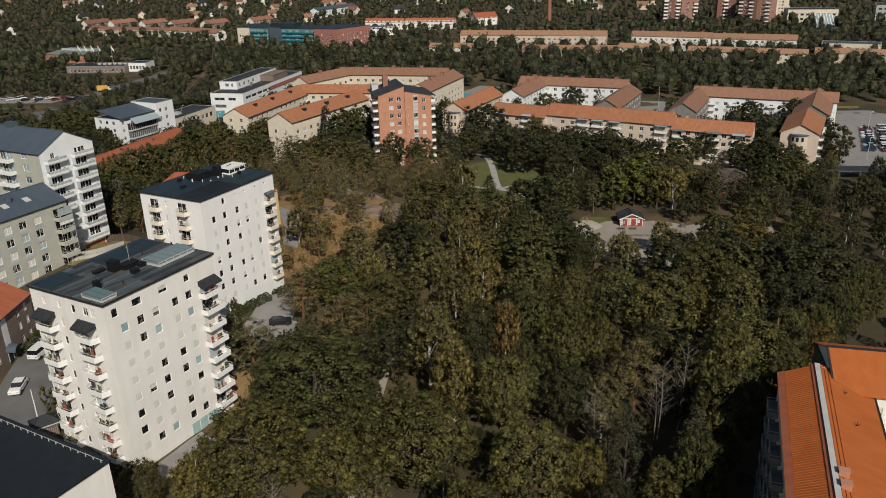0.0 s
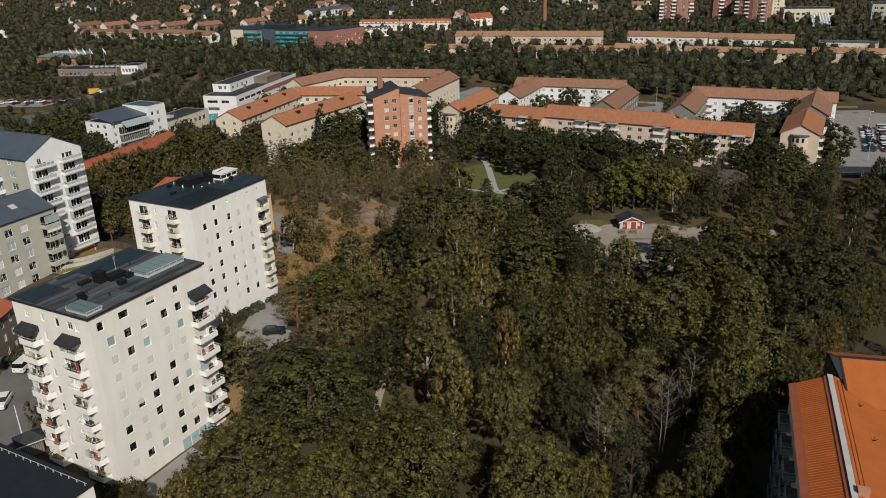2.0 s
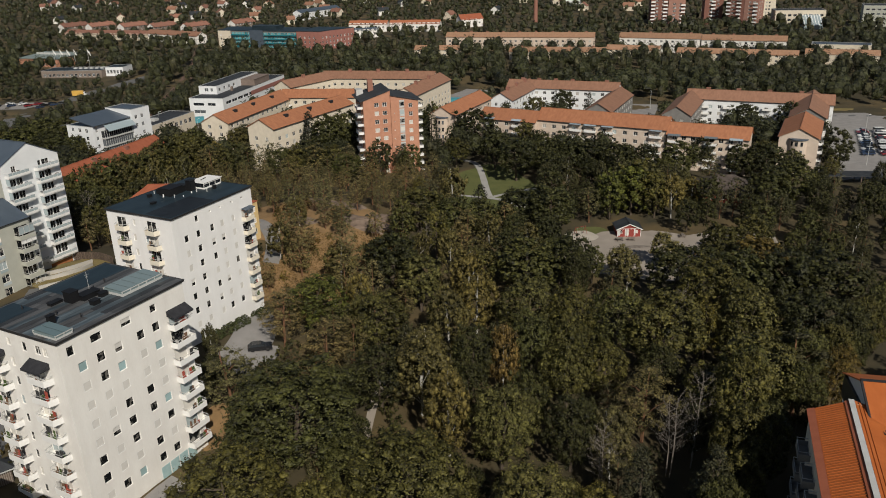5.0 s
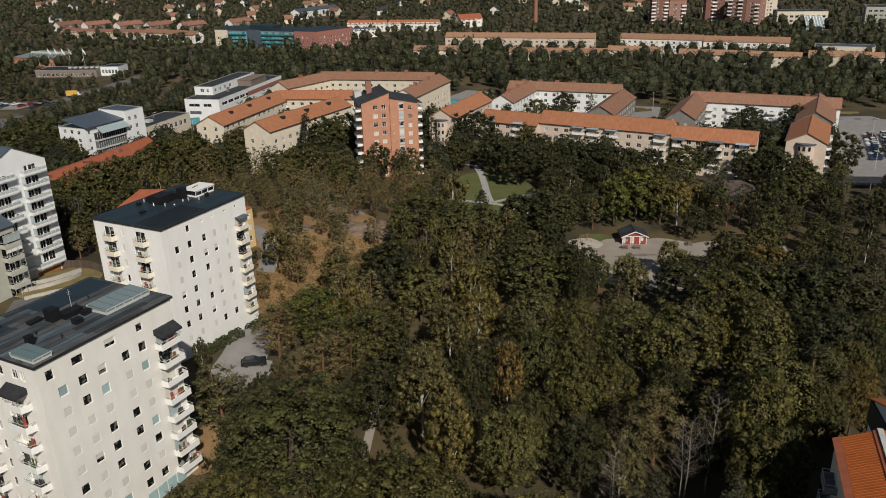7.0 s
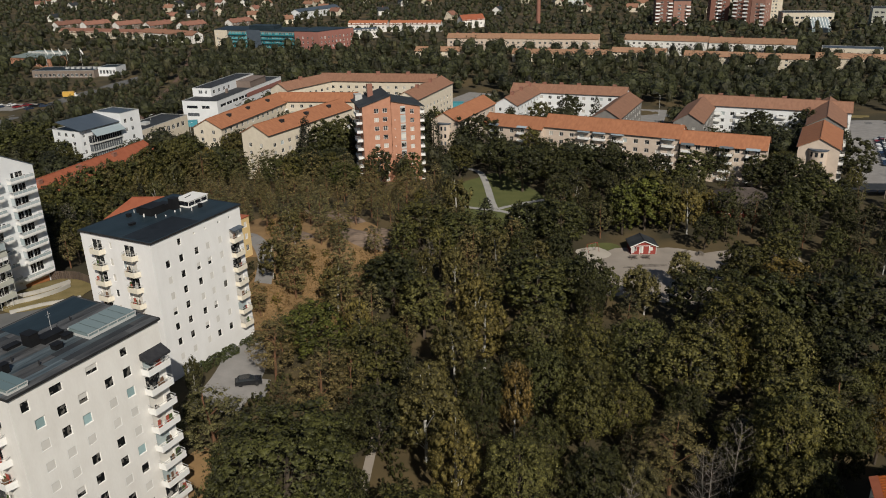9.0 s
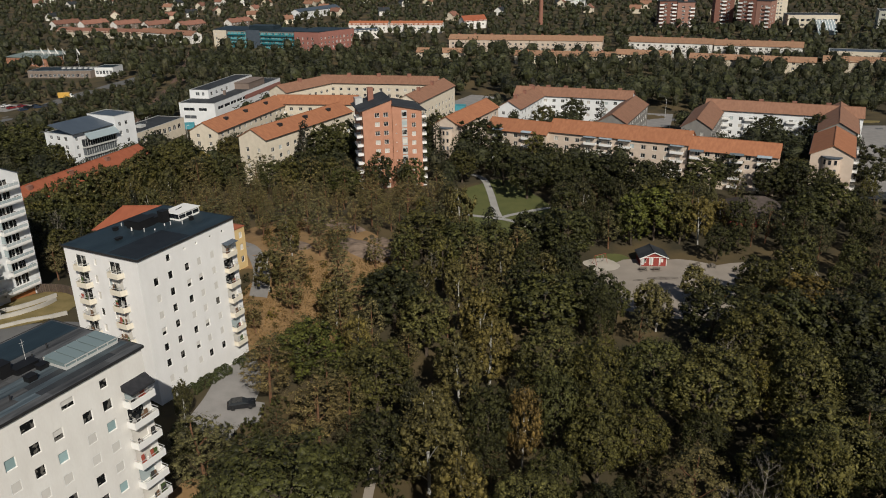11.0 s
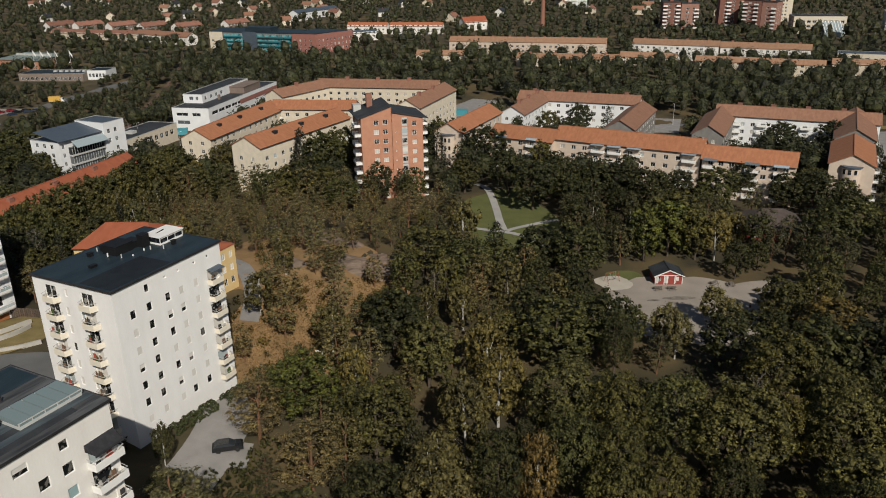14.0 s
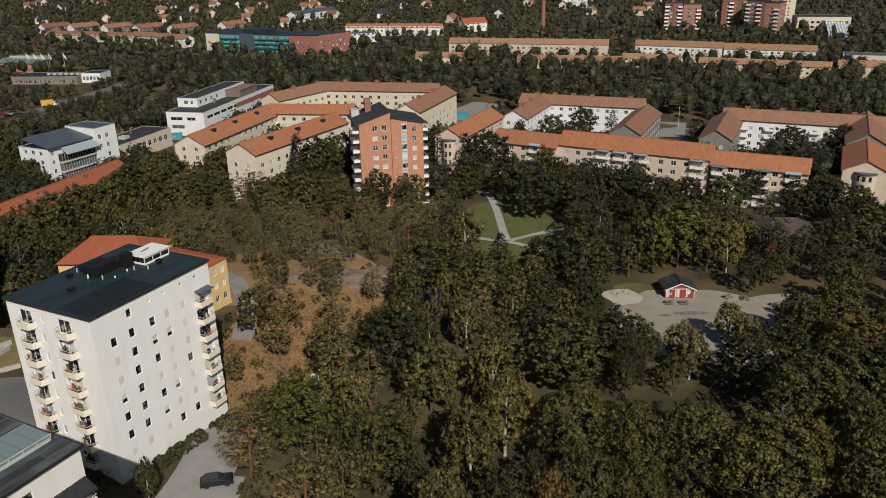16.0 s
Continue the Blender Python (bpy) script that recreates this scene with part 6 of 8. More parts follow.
def high_rise(x, y, a, L, W, z0, z1, wall, label, stacks=(0.0, 0.52, 1.0)):
    """A slab block with stacks of white balconies at the given shares of its front."""
    t = thing("high_rise", pose(x, y, 0, 0, 0, a), label, "apartment building", "brick high-rises in the distance")
    n = int((z1 - z0) / 2.9)
    s = Shape()
    facade(s, t, (0, 0), 0, L, z0 - 6, z1, grid_openings(spaced(4, L / 2 - 1, 2) + spaced(L / 2 + 3, L - 4, 2), n, z0 + 0.8, 2.9, 1.5, 1.5), bars=0, near=False)
    facade(s, t, (L, 0), 90, W, z0 - 6, z1, grid_openings([4, 9], n, z0 + 0.8, 2.9, 1.5, 1.5), bars=0, near=False)
    facade(s, t, (0, W), -90, W, z0 - 6, z1, grid_openings([4, 9], n, z0 + 0.8, 2.9, 1.5, 1.5), bars=0, near=False)
    facade(s, t, (L, W), 180, L, z0 - 6, z1, [])
    part("wall", s, wall, t)
    part("roof", Shape().box(-0.3, L + 0.3, -0.3, W + 0.3, z1, z1 + 0.6), FELT, t)
    part("lift_house", Shape().box(L * 0.4, L * 0.6, W * 0.3, W * 0.7, z1 + 0.6, z1 + 2.8), wall, t)
    for k in range(n):
        for q in stacks:
            x0 = q * (L - 3.6)
            b = part("balcony", Shape().box(x0, x0 + 3.6, -1.5, 0, z0 + 0.2 + 2.9 * k, z0 + 0.4 + 2.9 * k), WHITE, t)
            part("parapet", Shape().box(x0, x0 + 3.6, -1.6, -1.5, z0 + 0.2 + 2.9 * k, z0 + 1.35 + 2.9 * k), WHITE, b)
    return t


rise = "red brick high-rise with white balconies in the distance"
high_rise(199, 702, -10, 14, 16, 1, 22, BRICK_FAR, rise, (0.0, 1.0))
high_rise(213.5, 699.3, -10, 14, 15, 1, 21, BRICK_PINK, rise, (1.0,))
high_rise(241, 688, -12, 15, 16, 1, 27, BRICK_FAR, rise, (0.45,))
high_rise(252, 667, -40, 14, 17, 1, 25, BRICK_FAR, rise, (0.0, 0.8))
high_rise(262.9, 657.8, -40, 11, 15, 1, 24, BRICK_PINK, rise, (1.0,))
high_rise(300, 742, -20, 24, 16, 3, 24, RENDER_BEIGE, "pale high-rise in the distance", (0.5,))
high_rise(150, 900, -20, 26, 16, 6, 34, RENDER_COOL, "pale high-rise with white balconies in the distance")
cc = thing("commercial_building", pose(288, 655, 0, 0, 0, -15), "white commercial building with blue glass corner", "building")
flat_box(cc, 0, 38, 0, 22, -2, 13, RENDER_BEIGE, FELT, grid_openings(spaced(1, 37, 9), 3, 1, 3.6, 2.6, 1.8), (), grid_openings([4, 10, 16], 3, 1, 3.6, 2.6, 1.6))
part("glass_front", Shape().slab([(20, -16, 2.5), (34, -16, 2.5), (34, -0.1, 9.5), (20, -0.1, 9.5)], 0.4).box(20, 34, -15.9, -0.15, -3, 2.2), GLASS_COOL, cc, "sloping blue glass front")
for k in range(7):
    part("glazing_bar", Shape().slab([(20.4 + k * 2.1, -16, 2.62), (20.8 + k * 2.1, -16, 2.62), (20.8 + k * 2.1, -0.1, 9.62), (20.4 + k * 2.1, -0.1, 9.62)], 0.1), WHITE, cc)
cc = thing("commercial_building", pose(352, 640, 0, 0, 0, -25), "grey-green commercial building with window bands", "building")
flat_box(cc, 0, 50, 0, 25, 0, 16, RENDER_GREEN, FELT, grid_openings(spaced(1, 49, 12), 4, 2, 3.4, 2.6, 1.6), (), grid_openings([4, 10, 16], 4, 2, 3.4, 2.6, 1.6))
cc = thing("commercial_building", pose(247, 506, 0, 0, 0, -27), "low cream building with grey roof", "building")
flat_box(cc, 0, 34, 0, 14, -5, 4.5, RENDER_BEIGE, SHEET_GREY, grid_openings(spaced(1, 33, 9), 2, -2.4, 3.0, 2.0, 1.4))
stack = thing("chimney_stack", pose(97, 690, 0), "tall brown brick chimney stack in the distance", "chimney")
part("shaft", Shape().tube([(0, 0, -5), (0, 0, 40)], [2.0, 1.4], 12), BRICK_RED, stack)
yard = thing("industrial_shed", pose(-244, 515.5, 0, 0, 0, -6), "long low shed with dark blue-grey roof and grey brick front", "shed", "industrial sheds")
flat_box(yard, 0, 40, 0, 17, -5, 1.3, BRICK_GREY, FELT_NEW, grid_openings(spaced(1, 39, 13), 1, -2.4, 3, 1.8, 1.8))
flat_box(yard, 40.3, 52, 5, 18, -5, 2.4, RENDER_COOL, FELT_NEW, grid_openings(spaced(0.5, 11, 5), 1, -1.6, 3, 1.5, 2.2))
for k in range(6):
    part("roof_vent", Shape().box(17 + 3.6 * k, 19 + 3.6 * k, 9, 11, 0.9, 1.9), TRIM_LIGHT, yard)
brick_shed = thing("industrial_shed", pose(-283, 569, 0, 0, 0, -22), "brick shed with pale blue-green sheet roof", "shed", "industrial sheds")
flat_box(brick_shed, 0, 35, 0, 24, -5, 3.6, BRICK_ORANGE, SHEET_GREY, grid_openings(spaced(12, 34, 5), 1, -0.6, 3, 1.6, 1.2))
part("sheet_roof", Shape().slab([(-0.6, -0.6, 3.8), (35.6, -0.6, 3.8), (35.6, 24.6, 5.4), (-0.6, 24.6, 5.4)], 0.25), material("green_sheet_roof", (0.16, 0.20, 0.19), (0.22, 0.26, 0.24), 0.6), brick_shed, "pale blue-green sheet roof")
for k in range(9):
    part("roof_vent", Shape().box(2 + 3.4 * k, 4.4 + 3.4 * k, 14, 15.6, 4.2, 5.9), TRIM_LIGHT, brick_shed)


def banner_pole(x, y, a):
    t = thing("flagpole", pose(x, y, height(x, y), 0, 0, a), "tall pale flagpole with a white banner", "flagpole", "flagpoles at the yard")
    part("pole", Shape().tube([(0, 0, -0.3), (0, 0, 12.5)], [0.16, 0.10], 8), TRIM_LIGHT, t)
    part("banner", Shape().slab([(0.12, -0.02, 12.2), (2.0, -0.25, 9.6), (2.0, -0.19, 9.6), (0.12, 0.04, 12.2)], 1.8), WHITE, t)


for k in range(6):
    banner_pole(-252.5 + 4.9 * k, 556 - 0.6 * k, -10)


def box_truck(x, y, a):
    t = thing("truck", pose(x, y, height(x, y) + 0.1, 0, 0, a), "box truck with yellow body and white cab", "truck")
    part("cargo_box", Shape().box(-3.6, 2.2, -1.25, 1.25, 0.9, 3.5), material("yellow_truck_paint", (0.55, 0.32, 0.06), (0.62, 0.38, 0.09), 0.4), t, "yellow box body")
    part("cab", Shape().box(2.3, 3.0, -1.15, 1.15, 0.6, 2.6).prism([(3.0, -1.15), (3.9, -1.1), (3.9, 1.1), (3.0, 1.15)], 0.6, 1.6), WHITE, t)
    part("windscreen", Shape().slab([(3.02, -1.05, 2.5), (3.7, -1.05, 1.62), (3.7, 1.05, 1.62), (3.02, 1.05, 2.5)], 0.05), CAR_GLASS, t)
    part("chassis", Shape().box(-3.4, 3.6, -0.5, 0.5, 0.5, 0.88), TRIM_DARK, t)
    for wx in (-2.5, -1.4, 2.9):
        for wy in (-1.1, 1.1):
            part("wheel", Shape().tube([(wx, wy - 0.14, 0.45), (wx, wy + 0.14, 0.45)], [0.45, 0.45], 12), TYRE, t)


box_truck(-193.5, 449.5, 12)


def skip_container(x, y, a, label, mat):
    t = thing("container", pose(x, y, height(x, y) + 0.05, 0, 0, a), label, "container")
    part("body", Shape().box(-3.5, 3.5, -1.2, 1.2, 0.0, 2.6), mat, t)
    for k in range(12):
        part("rib", Shape().box(-3.3 + 0.6 * k, -3.1 + 0.6 * k, -1.26, -1.204, 0.15, 2.45), mat, t)
    part("lid", Shape().box(-3.6, 3.6, -1.3, 1.3, 2.6, 2.72), mat, t)


TURQUOISE = material("turquoise_paint", (0.05, 0.24, 0.29), (0.08, 0.32, 0.38), 0.5)
skip_container(-107.5, 371, 10, "turquoise metal container beside the white building", TURQUOISE)
skip_container(14.5, 398, -10, "turquoise metal container in the asphalt yard", TURQUOISE)
for k in range(7):
    park_car(("van", "white", "silver", "van", "dark grey", "white", "van")[k], -257 + 3.6 * k, 581 - 0.4 * k, 82)
for x, y, a in ((-198, 427, 30), (-195, 429.5, 30), (-192.5, 431.5, 32), (-203, 421, 60)):
    park_car("dark grey" if x > -197 else "dark blue", x, y, a)


def villa_master(roof, wall, label):
    return gable_house("villa", label, "house", (0, 0), 0, 11, 8.5, 0, 4.4, 7.6, wall, roof, (), (), (), (),
                       group="villas in the distance", sink=4, near=False, slim=True, chimneys=[(5.5, 4.25, 0.9, 1.0, BRICK_RED)])


VILLAS = [villa_master(TILE_FAR, RENDER_WHITE, "white villa with red tile roof among trees"), villa_master(TILE_DUSTY, RENDER_BEIGE, "beige villa with brown tile roof among trees"),
          villa_master(TILE_FAR, RENDER_BEIGE, "cream villa with red tile roof among trees"), villa_master(FELT, RENDER_WHITE, "white villa with dark roof among trees")]
villa_spots = []
rng = random.Random(21)
for _ in range(900):
    if len(villa_spots) >= 84:
        break
    x, y = rng.uniform(-640, 380), rng.uniform(735, 1150)
    if abs(x) > 0.62 * y + 10 or any(math.hypot(x - a, y - b) < 24 for a, b in villa_spots):
        continue
    if (x > -130 and y < 770) or (-360 < x < -140 and y < 830) or (190 < x < 400 and y < 730):
        continue
    villa_spots.append((x, y))
for k, (x, y) in enumerate(villa_spots):
    m = pose(x, y, height(x, y) + 0.2, 0, 0, rng.choice((-25, 65, 20, -70)) + rng.uniform(-8, 8))
    if k < 4:
        VILLAS[k].matrix_basis = m
    else:
        copy_thing(rng.choice(VILLAS), m)


# ---- trees ----
def leaf_quads(nrng, c, normal, size, slim=0.7, droop=0.0):
    """Small leaf clumps as kite-shaped quads at c, facing normal; droop: how far they hang."""
    n = len(c)
    normal = normal / (np.linalg.norm(normal, axis=1, keepdims=True) + 1e-9)
    t1 = np.cross(normal, nrng.normal(size=(n, 3)))
    t1 /= np.linalg.norm(t1, axis=1, keepdims=True) + 1e-9
    t1 = t1 * (1 - droop) + np.array([0, 0, -1]) * droop
    t1 -= normal * (t1 * normal).sum(1, keepdims=True) * 0.8
    t1 /= np.linalg.norm(t1, axis=1, keepdims=True) + 1e-9
    t2 = np.cross(normal, t1)
    s = (size * nrng.uniform(0.55, 1.4, n))[:, None]
    w = s * slim * nrng.uniform(0.7, 1.2, (n, 1))
    bend = normal * s * nrng.uniform(-0.3, 0.3, (n, 1))
    v = np.stack([c + t1 * s, c + t2 * w + bend, c - t1 * s, c - t2 * w + bend], 1).reshape(-1, 3)
    return v


def leaf_tris(nrng, c, normal, size, slim=0.7, droop=0.0):
    """Small leaf clumps as pointed triangles at c, facing normal; droop: how far they hang."""
    n = len(c)
    normal = normal / (np.linalg.norm(normal, axis=1, keepdims=True) + 1e-9)
    t1 = np.cross(normal, nrng.normal(size=(n, 3)))
    t1 /= np.linalg.norm(t1, axis=1, keepdims=True) + 1e-9
    t1 = t1 * (1 - droop) + np.array([0, 0, -1]) * droop
    t1 -= normal * (t1 * normal).sum(1, keepdims=True) * 0.8
    t1 /= np.linalg.norm(t1, axis=1, keepdims=True) + 1e-9
    t2 = np.cross(normal, t1)
    s = (size * nrng.uniform(0.6, 1.35, n))[:, None]
    w = s * slim * nrng.uniform(0.75, 1.2, (n, 1))
    return np.stack([c + t1 * s, c + t2 * w - t1 * s * 0.6, c - t2 * w - t1 * s * 0.6], 1).reshape(-1, 3)


def ball_dirs(nrng, n):
    d = nrng.normal(size=(n, 3))
    return d / np.linalg.norm(d, axis=1, keepdims=True)


FORMS = {  # half width, half height, middle height, boughs, bough size, flatness, unevenness, for a tree 12 m high
    "oak": (4.4, 4.9, 6.9, 122, 0.178, 0.9, 0.20), "maple": (3.9, 5.2, 6.7, 116, 0.175, 1.05, 0.18), "aspen": (2.9, 5.6, 6.3, 74, 0.22, 1.1, 0.24),
    "birch": (2.5, 5.6, 6.5, 80, 0.215, 1.9, 0.24), "pine": (3.1, 5.4, 6.5, 96, 0.215, 0.5, 0.26), "spruce": (2.5, 5.8, 6.0, 90, 0.22, 0.5, 0.2), "shrub": (8.0, 6.0, 4.6, 22, 0.24, 0.85, 0.4), "bush": (7.5, 6.0, 5.0, 22, 0.24, 0.9, 0.4)}


OCT = [(1, 0, 0), (-1, 0, 0), (0, 1, 0), (0, -1, 0), (0, 0, 1), (0, 0, -1)], [(0, 2, 4), (2, 1, 4), (1, 3, 4), (3, 0, 4), (2, 0, 5), (1, 2, 5), (3, 1, 5), (0, 3, 5)]


def crown_points(kind, nrng, count, n=14, m=9, inner=None):
    """The crown's boughs, its inner body, and the leaves' places and facing."""
    wide, tall, z, nb, clump, flat, rough = FORMS[kind]
    if count > 3000 and kind in ("oak", "maple", "aspen", "birch"):
        nb, clump = int(nb * 2.1), clump * 0.72
    elif count > 1200 and kind != "pine":
        nb, clump = int(nb * 1.45), clump * 0.83
    off = Vector(nrng.uniform(-50, 50, 3))
    centre = np.array([0, 0, z])
    scale = np.array([wide, wide, tall])

    def shell(d):
        v = Vector(d)
        k = 1 + rough * (noise.noise(v * 1.7 + off) + 0.8 * noise.noise(v * 3.6 + off))
        q = (d[2] + 1) / 2
        if kind in ("birch", "aspen"):
            k *= 1.08 - 0.24 * q
        elif kind == "pine":
            k *= 0.82 + 0.3 * q - 0.14 * q * q
        return k

    dome = kind in ("oak", "maple") and count > 3000
    boughs = []
    for i in range(nb):
        d2 = 1 - 1.82 * (i + 0.5) / nb
        a = i * 2.39996 + nrng.uniform(-0.4, 0.4)
        d2 = min(max(d2 + nrng.uniform(-0.07, 0.07), -0.98), 0.99)
        d = np.array([math.cos(a) * math.sqrt(1 - d2 * d2), math.sin(a) * math.sqrt(1 - d2 * d2), d2])
        r = clump * wide * nrng.uniform(0.6, 1.3)
        reach = nrng.uniform(0.8 if dome else 0.74, 0.98) if nrng.random() < 0.8 else nrng.uniform(0.5, 0.74)
        at = centre + d * scale * shell(d) * reach
        if kind == "spruce":  # a cone of drooping tiers
            q = (i + 0.5) / nb
            out = wide * (0.08 + 1.05 * q) * min(shell(d), 1.2) * nrng.uniform(0.55, 1.0)
            at = np.array([math.cos(a) * out, math.sin(a) * out, z + tall * (0.97 - 1.75 * q)])
            r *= 0.62 + 0.65 * q
            d = np.array([math.cos(a) * 0.85, math.sin(a) * 0.85, 0.5])
        boughs.append((at, np.array([r, r, r * flat]), d))
    body_v, body_f = [], []
    core = inner or 0.5
    for j in range(m + 1):
        for i in range(n):
            a, b = 2 * math.pi * i / n, math.pi * j / m
            d = np.array([math.sin(b) * math.cos(a), math.sin(b) * math.sin(a), math.cos(b)])
            body_v.append(tuple(centre + d * scale * shell(d) * core * (1 + 0.25 * noise.noise(Vector(d) * 6 + off))))
    for j in range(m):
        for i in range(n):
            body_f.append((j * n + i, (j + 1) * n + i, (j + 1) * n + (i + 1) % n, j * n + (i + 1) % n))
    if inner is None:
        body_v, body_f = [], []
        for at, r, d in boughs:
            k = len(body_v)
            turn = Euler(nrng.uniform(0, 6.28, 3)).to_matrix()
            body_v += [tuple(at + np.array(turn @ Vector(p)) * r * (0.8 if flat > 0.6 else 0.62) * nrng.uniform(0.7, 1.15)) for p in OCT[0]]
            body_f += [tuple(k + i for i in f) for f in OCT[1]]
    area = np.array([b[1][0] ** 2 for b in boughs])
    share = nrng.choice(len(boughs), count * 3, p=area / area.sum())
    c = np.array([b[0] for b in boughs])[share]
    r = np.array([b[1] for b in boughs])[share]
    out = np.array([b[2] for b in boughs])[share]
    d = ball_dirs(nrng, len(share))
    good = (d * (0.7 * out + np.array([0, 0, 0.55]))).sum(1) > 0.02
    c, r, d, out = c[good][:count], r[good][:count], d[good][:count], out[good][:count]
    p = c + d * r * nrng.uniform(0.72, 1.1, (len(d), 1)) + 0.12 * nrng.normal(size=d.shape)
    face = d + 0.35 * out + LOOSE.get(kind, 0.3) * nrng.normal(size=d.shape) + np.array([0, 0, 0.55 if kind == "pine" else 0.12])
    if dome:
        k = int(len(p) * 0.22)
        d = ball_dirs(nrng, k)
        d[:, 2] = np.abs(d[:, 2]) * 1.4 - 0.4
        d /= np.linalg.norm(d, axis=1, keepdims=True)
        far_out = np.array([shell(q) for q in d]) * nrng.uniform(0.86, 1.0, k)
        p[:k] = centre + d * scale * far_out[:, None]
        face[:k] = d + 0.35 * nrng.normal(size=d.shape)
    return [b[:2] for b in boughs], (body_v, body_f), p, face


LOOSE = {"birch": 0.42, "aspen": 0.42, "pine": 0.3}
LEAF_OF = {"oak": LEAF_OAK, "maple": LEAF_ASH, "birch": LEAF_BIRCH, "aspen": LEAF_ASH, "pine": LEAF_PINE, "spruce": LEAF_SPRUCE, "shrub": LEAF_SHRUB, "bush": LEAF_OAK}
BARK_OF = {"oak": BARK, "maple": BARK, "birch": BARK_BIRCH, "aspen": BARK, "pine": BARK_PINE, "spruce": BARK, "shrub": BARK, "bush": BARK}
LEAF_SIZE = {"oak": 0.235, "maple": 0.225, "birch": 0.22, "aspen": 0.20, "pine": 0.235, "spruce": 0.23, "shrub": 0.65, "bush": 0.75}
SLIM = {"oak": 0.75, "maple": 0.75, "birch": 0.5, "aspen": 0.75, "pine": 0.4, "spruce": 0.42, "shrub": 0.7, "bush": 0.75}
DROOP = {"birch": 0.55, "spruce": 0.3}


def crown_mesh(kind, seed, count, grow=1.0):
    nrng = np.random.default_rng(seed)
    blobs, body, p, face = crown_points(kind, nrng, count)
    v = leaf_tris(nrng, p, face, np.full(len(p), LEAF_SIZE[kind] * grow), SLIM[kind], DROOP.get(kind, 0))
    k = len(v)
    me = bpy.data.meshes.new("crown")
    me.from_pydata(v.tolist() + body[0], [], np.arange(k).reshape(-1, 3).tolist() + [tuple(i + k for i in q) for q in body[1]])
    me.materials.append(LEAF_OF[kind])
    smooth = np.zeros(len(me.polygons), dtype=bool)
    smooth[k // 3:] = True
    me.polygons.foreach_set("use_smooth", smooth)
    return me, blobs


def trunk_mesh(kind, blobs, seed, limbs=8, sides=6):
    r = random.Random(seed)
    s = Shape()
    top = {"oak": 8.0, "maple": 9.0, "birch": 11.0, "aspen": 10.6, "pine": 10.6, "spruce": 11.2, "shrub": 2.5, "bush": 3.0}[kind]
    base = {"oak": 0.32, "maple": 0.28, "birch": 0.15, "aspen": 0.2, "pine": 0.21, "spruce": 0.2, "shrub": 0.3, "bush": 0.3}[kind]
    bend = [r.uniform(-0.2, 0.2) for _ in range(4)]
    line = [(bend[0] * q * q * 3 + bend[1] * q * 1.2, bend[2] * q * q * 3 + bend[3] * q * 1.2, -0.6 + (top + 0.6) * q) for q in (0, 0.08, 0.3, 0.55, 0.8, 1)]
    s.tube(line, [base * k for k in (1.35, 1.0, 0.86, 0.66, 0.42, 0.12)], sides)
    for c, rad in r.sample(blobs, min(len(blobs), limbs)):
        q = min(max((c[2] - rad[2] - 1.2) / top, 0.2), 0.9)
        k = min(int(q * 5), 4)
        start = Vector(line[k]).lerp(Vector(line[k + 1]), 0.5)
        end = Vector(c)
        mid = start.lerp(end, 0.55) + Vector((0, 0, 0.25))
        s.tube([start, mid, end], [base * 0.36, base * 0.24, base * 0.07], 4)
    return s.mesh("trunk", BARK_OF[kind])


NAMES = {"oak": ("oak_tree", "broad dark green oak with dense rounded crown", "tree", "oaks in the wood"),
         "maple": ("maple_tree", "full green maple with tall rounded crown", "tree", "maples in the wood"),
         "birch": ("birch_tree", "slender birch with drooping yellowish leaves and white trunk", "tree", "birches in the wood"),
         "aspen": ("aspen_tree", "upright aspen with loose olive green crown", "tree", "aspens in the wood"),
         "pine": ("pine_tree", "scots pine with flat olive needle tufts and orange bark", "tree", "pines on the hill"),
         "spruce": ("spruce_tree", "narrow dark green spruce", "tree", "spruces in the wood"),
         "shrub": ("shrub", "low yellowing shrub on dry grass", "shrub", "shrubs on the hill"),
         "bush": ("bush", "low dark green bush under the trees", "bush", "bushes in the wood")}
NEAR_COUNT = {"oak": 6000, "maple": 4900, "birch": 3500, "aspen": 3500, "pine": 2900, "spruce": 3000, "shrub": 420, "bush": 330}
MASTERS = {}


def tree_master(kind, near, k):
    key = (kind, near, k)
    if key not in MASTERS:
        seed = 100 * k + 7 * len(kind) + sum(map(ord, kind)) + 5000 * near
        count = int(NEAR_COUNT[kind] * (0.38, 1.0, 1.65)[near])
        crown, blobs = crown_mesh(kind, seed, count, (1.07, 0.64, 0.525)[near])
        MASTERS[key] = (crown, trunk_mesh(kind, blobs, seed, 7 if near else 3, 6 if near else 5))
    return MASTERS[key]


FOOTPRINTS = []
for ob in list(scene.objects):
    if ob.parent is None and ob.get("category") in ("apartment building", "house", "building", "office building", "cabin", "pavilion", "shed"):
        cs = [Vector(c) for ch in ob.children if ch.name.split(".")[0] in ("wall", "body", "roof") and ch.data for c in ch.bound_box]
        if cs:
            FOOTPRINTS.append((ob.matrix_basis.inverted(), min(c.x for c in cs), max(c.x for c in cs), min(c.y for c in cs), max(c.y for c in cs), ob.matrix_basis.translation.copy()))


def line_gap(x, y, points):
    best = 1e9
    for (ax, ay), (bx, by) in zip(points, points[1:]):
        dx, dy = bx - ax, by - ay
        q = min(max(((x - ax) * dx + (y - ay) * dy) / (dx * dx + dy * dy), 0), 1)
        best = min(best, math.hypot(x - ax - q * dx, y - ay - q * dy))
    return best


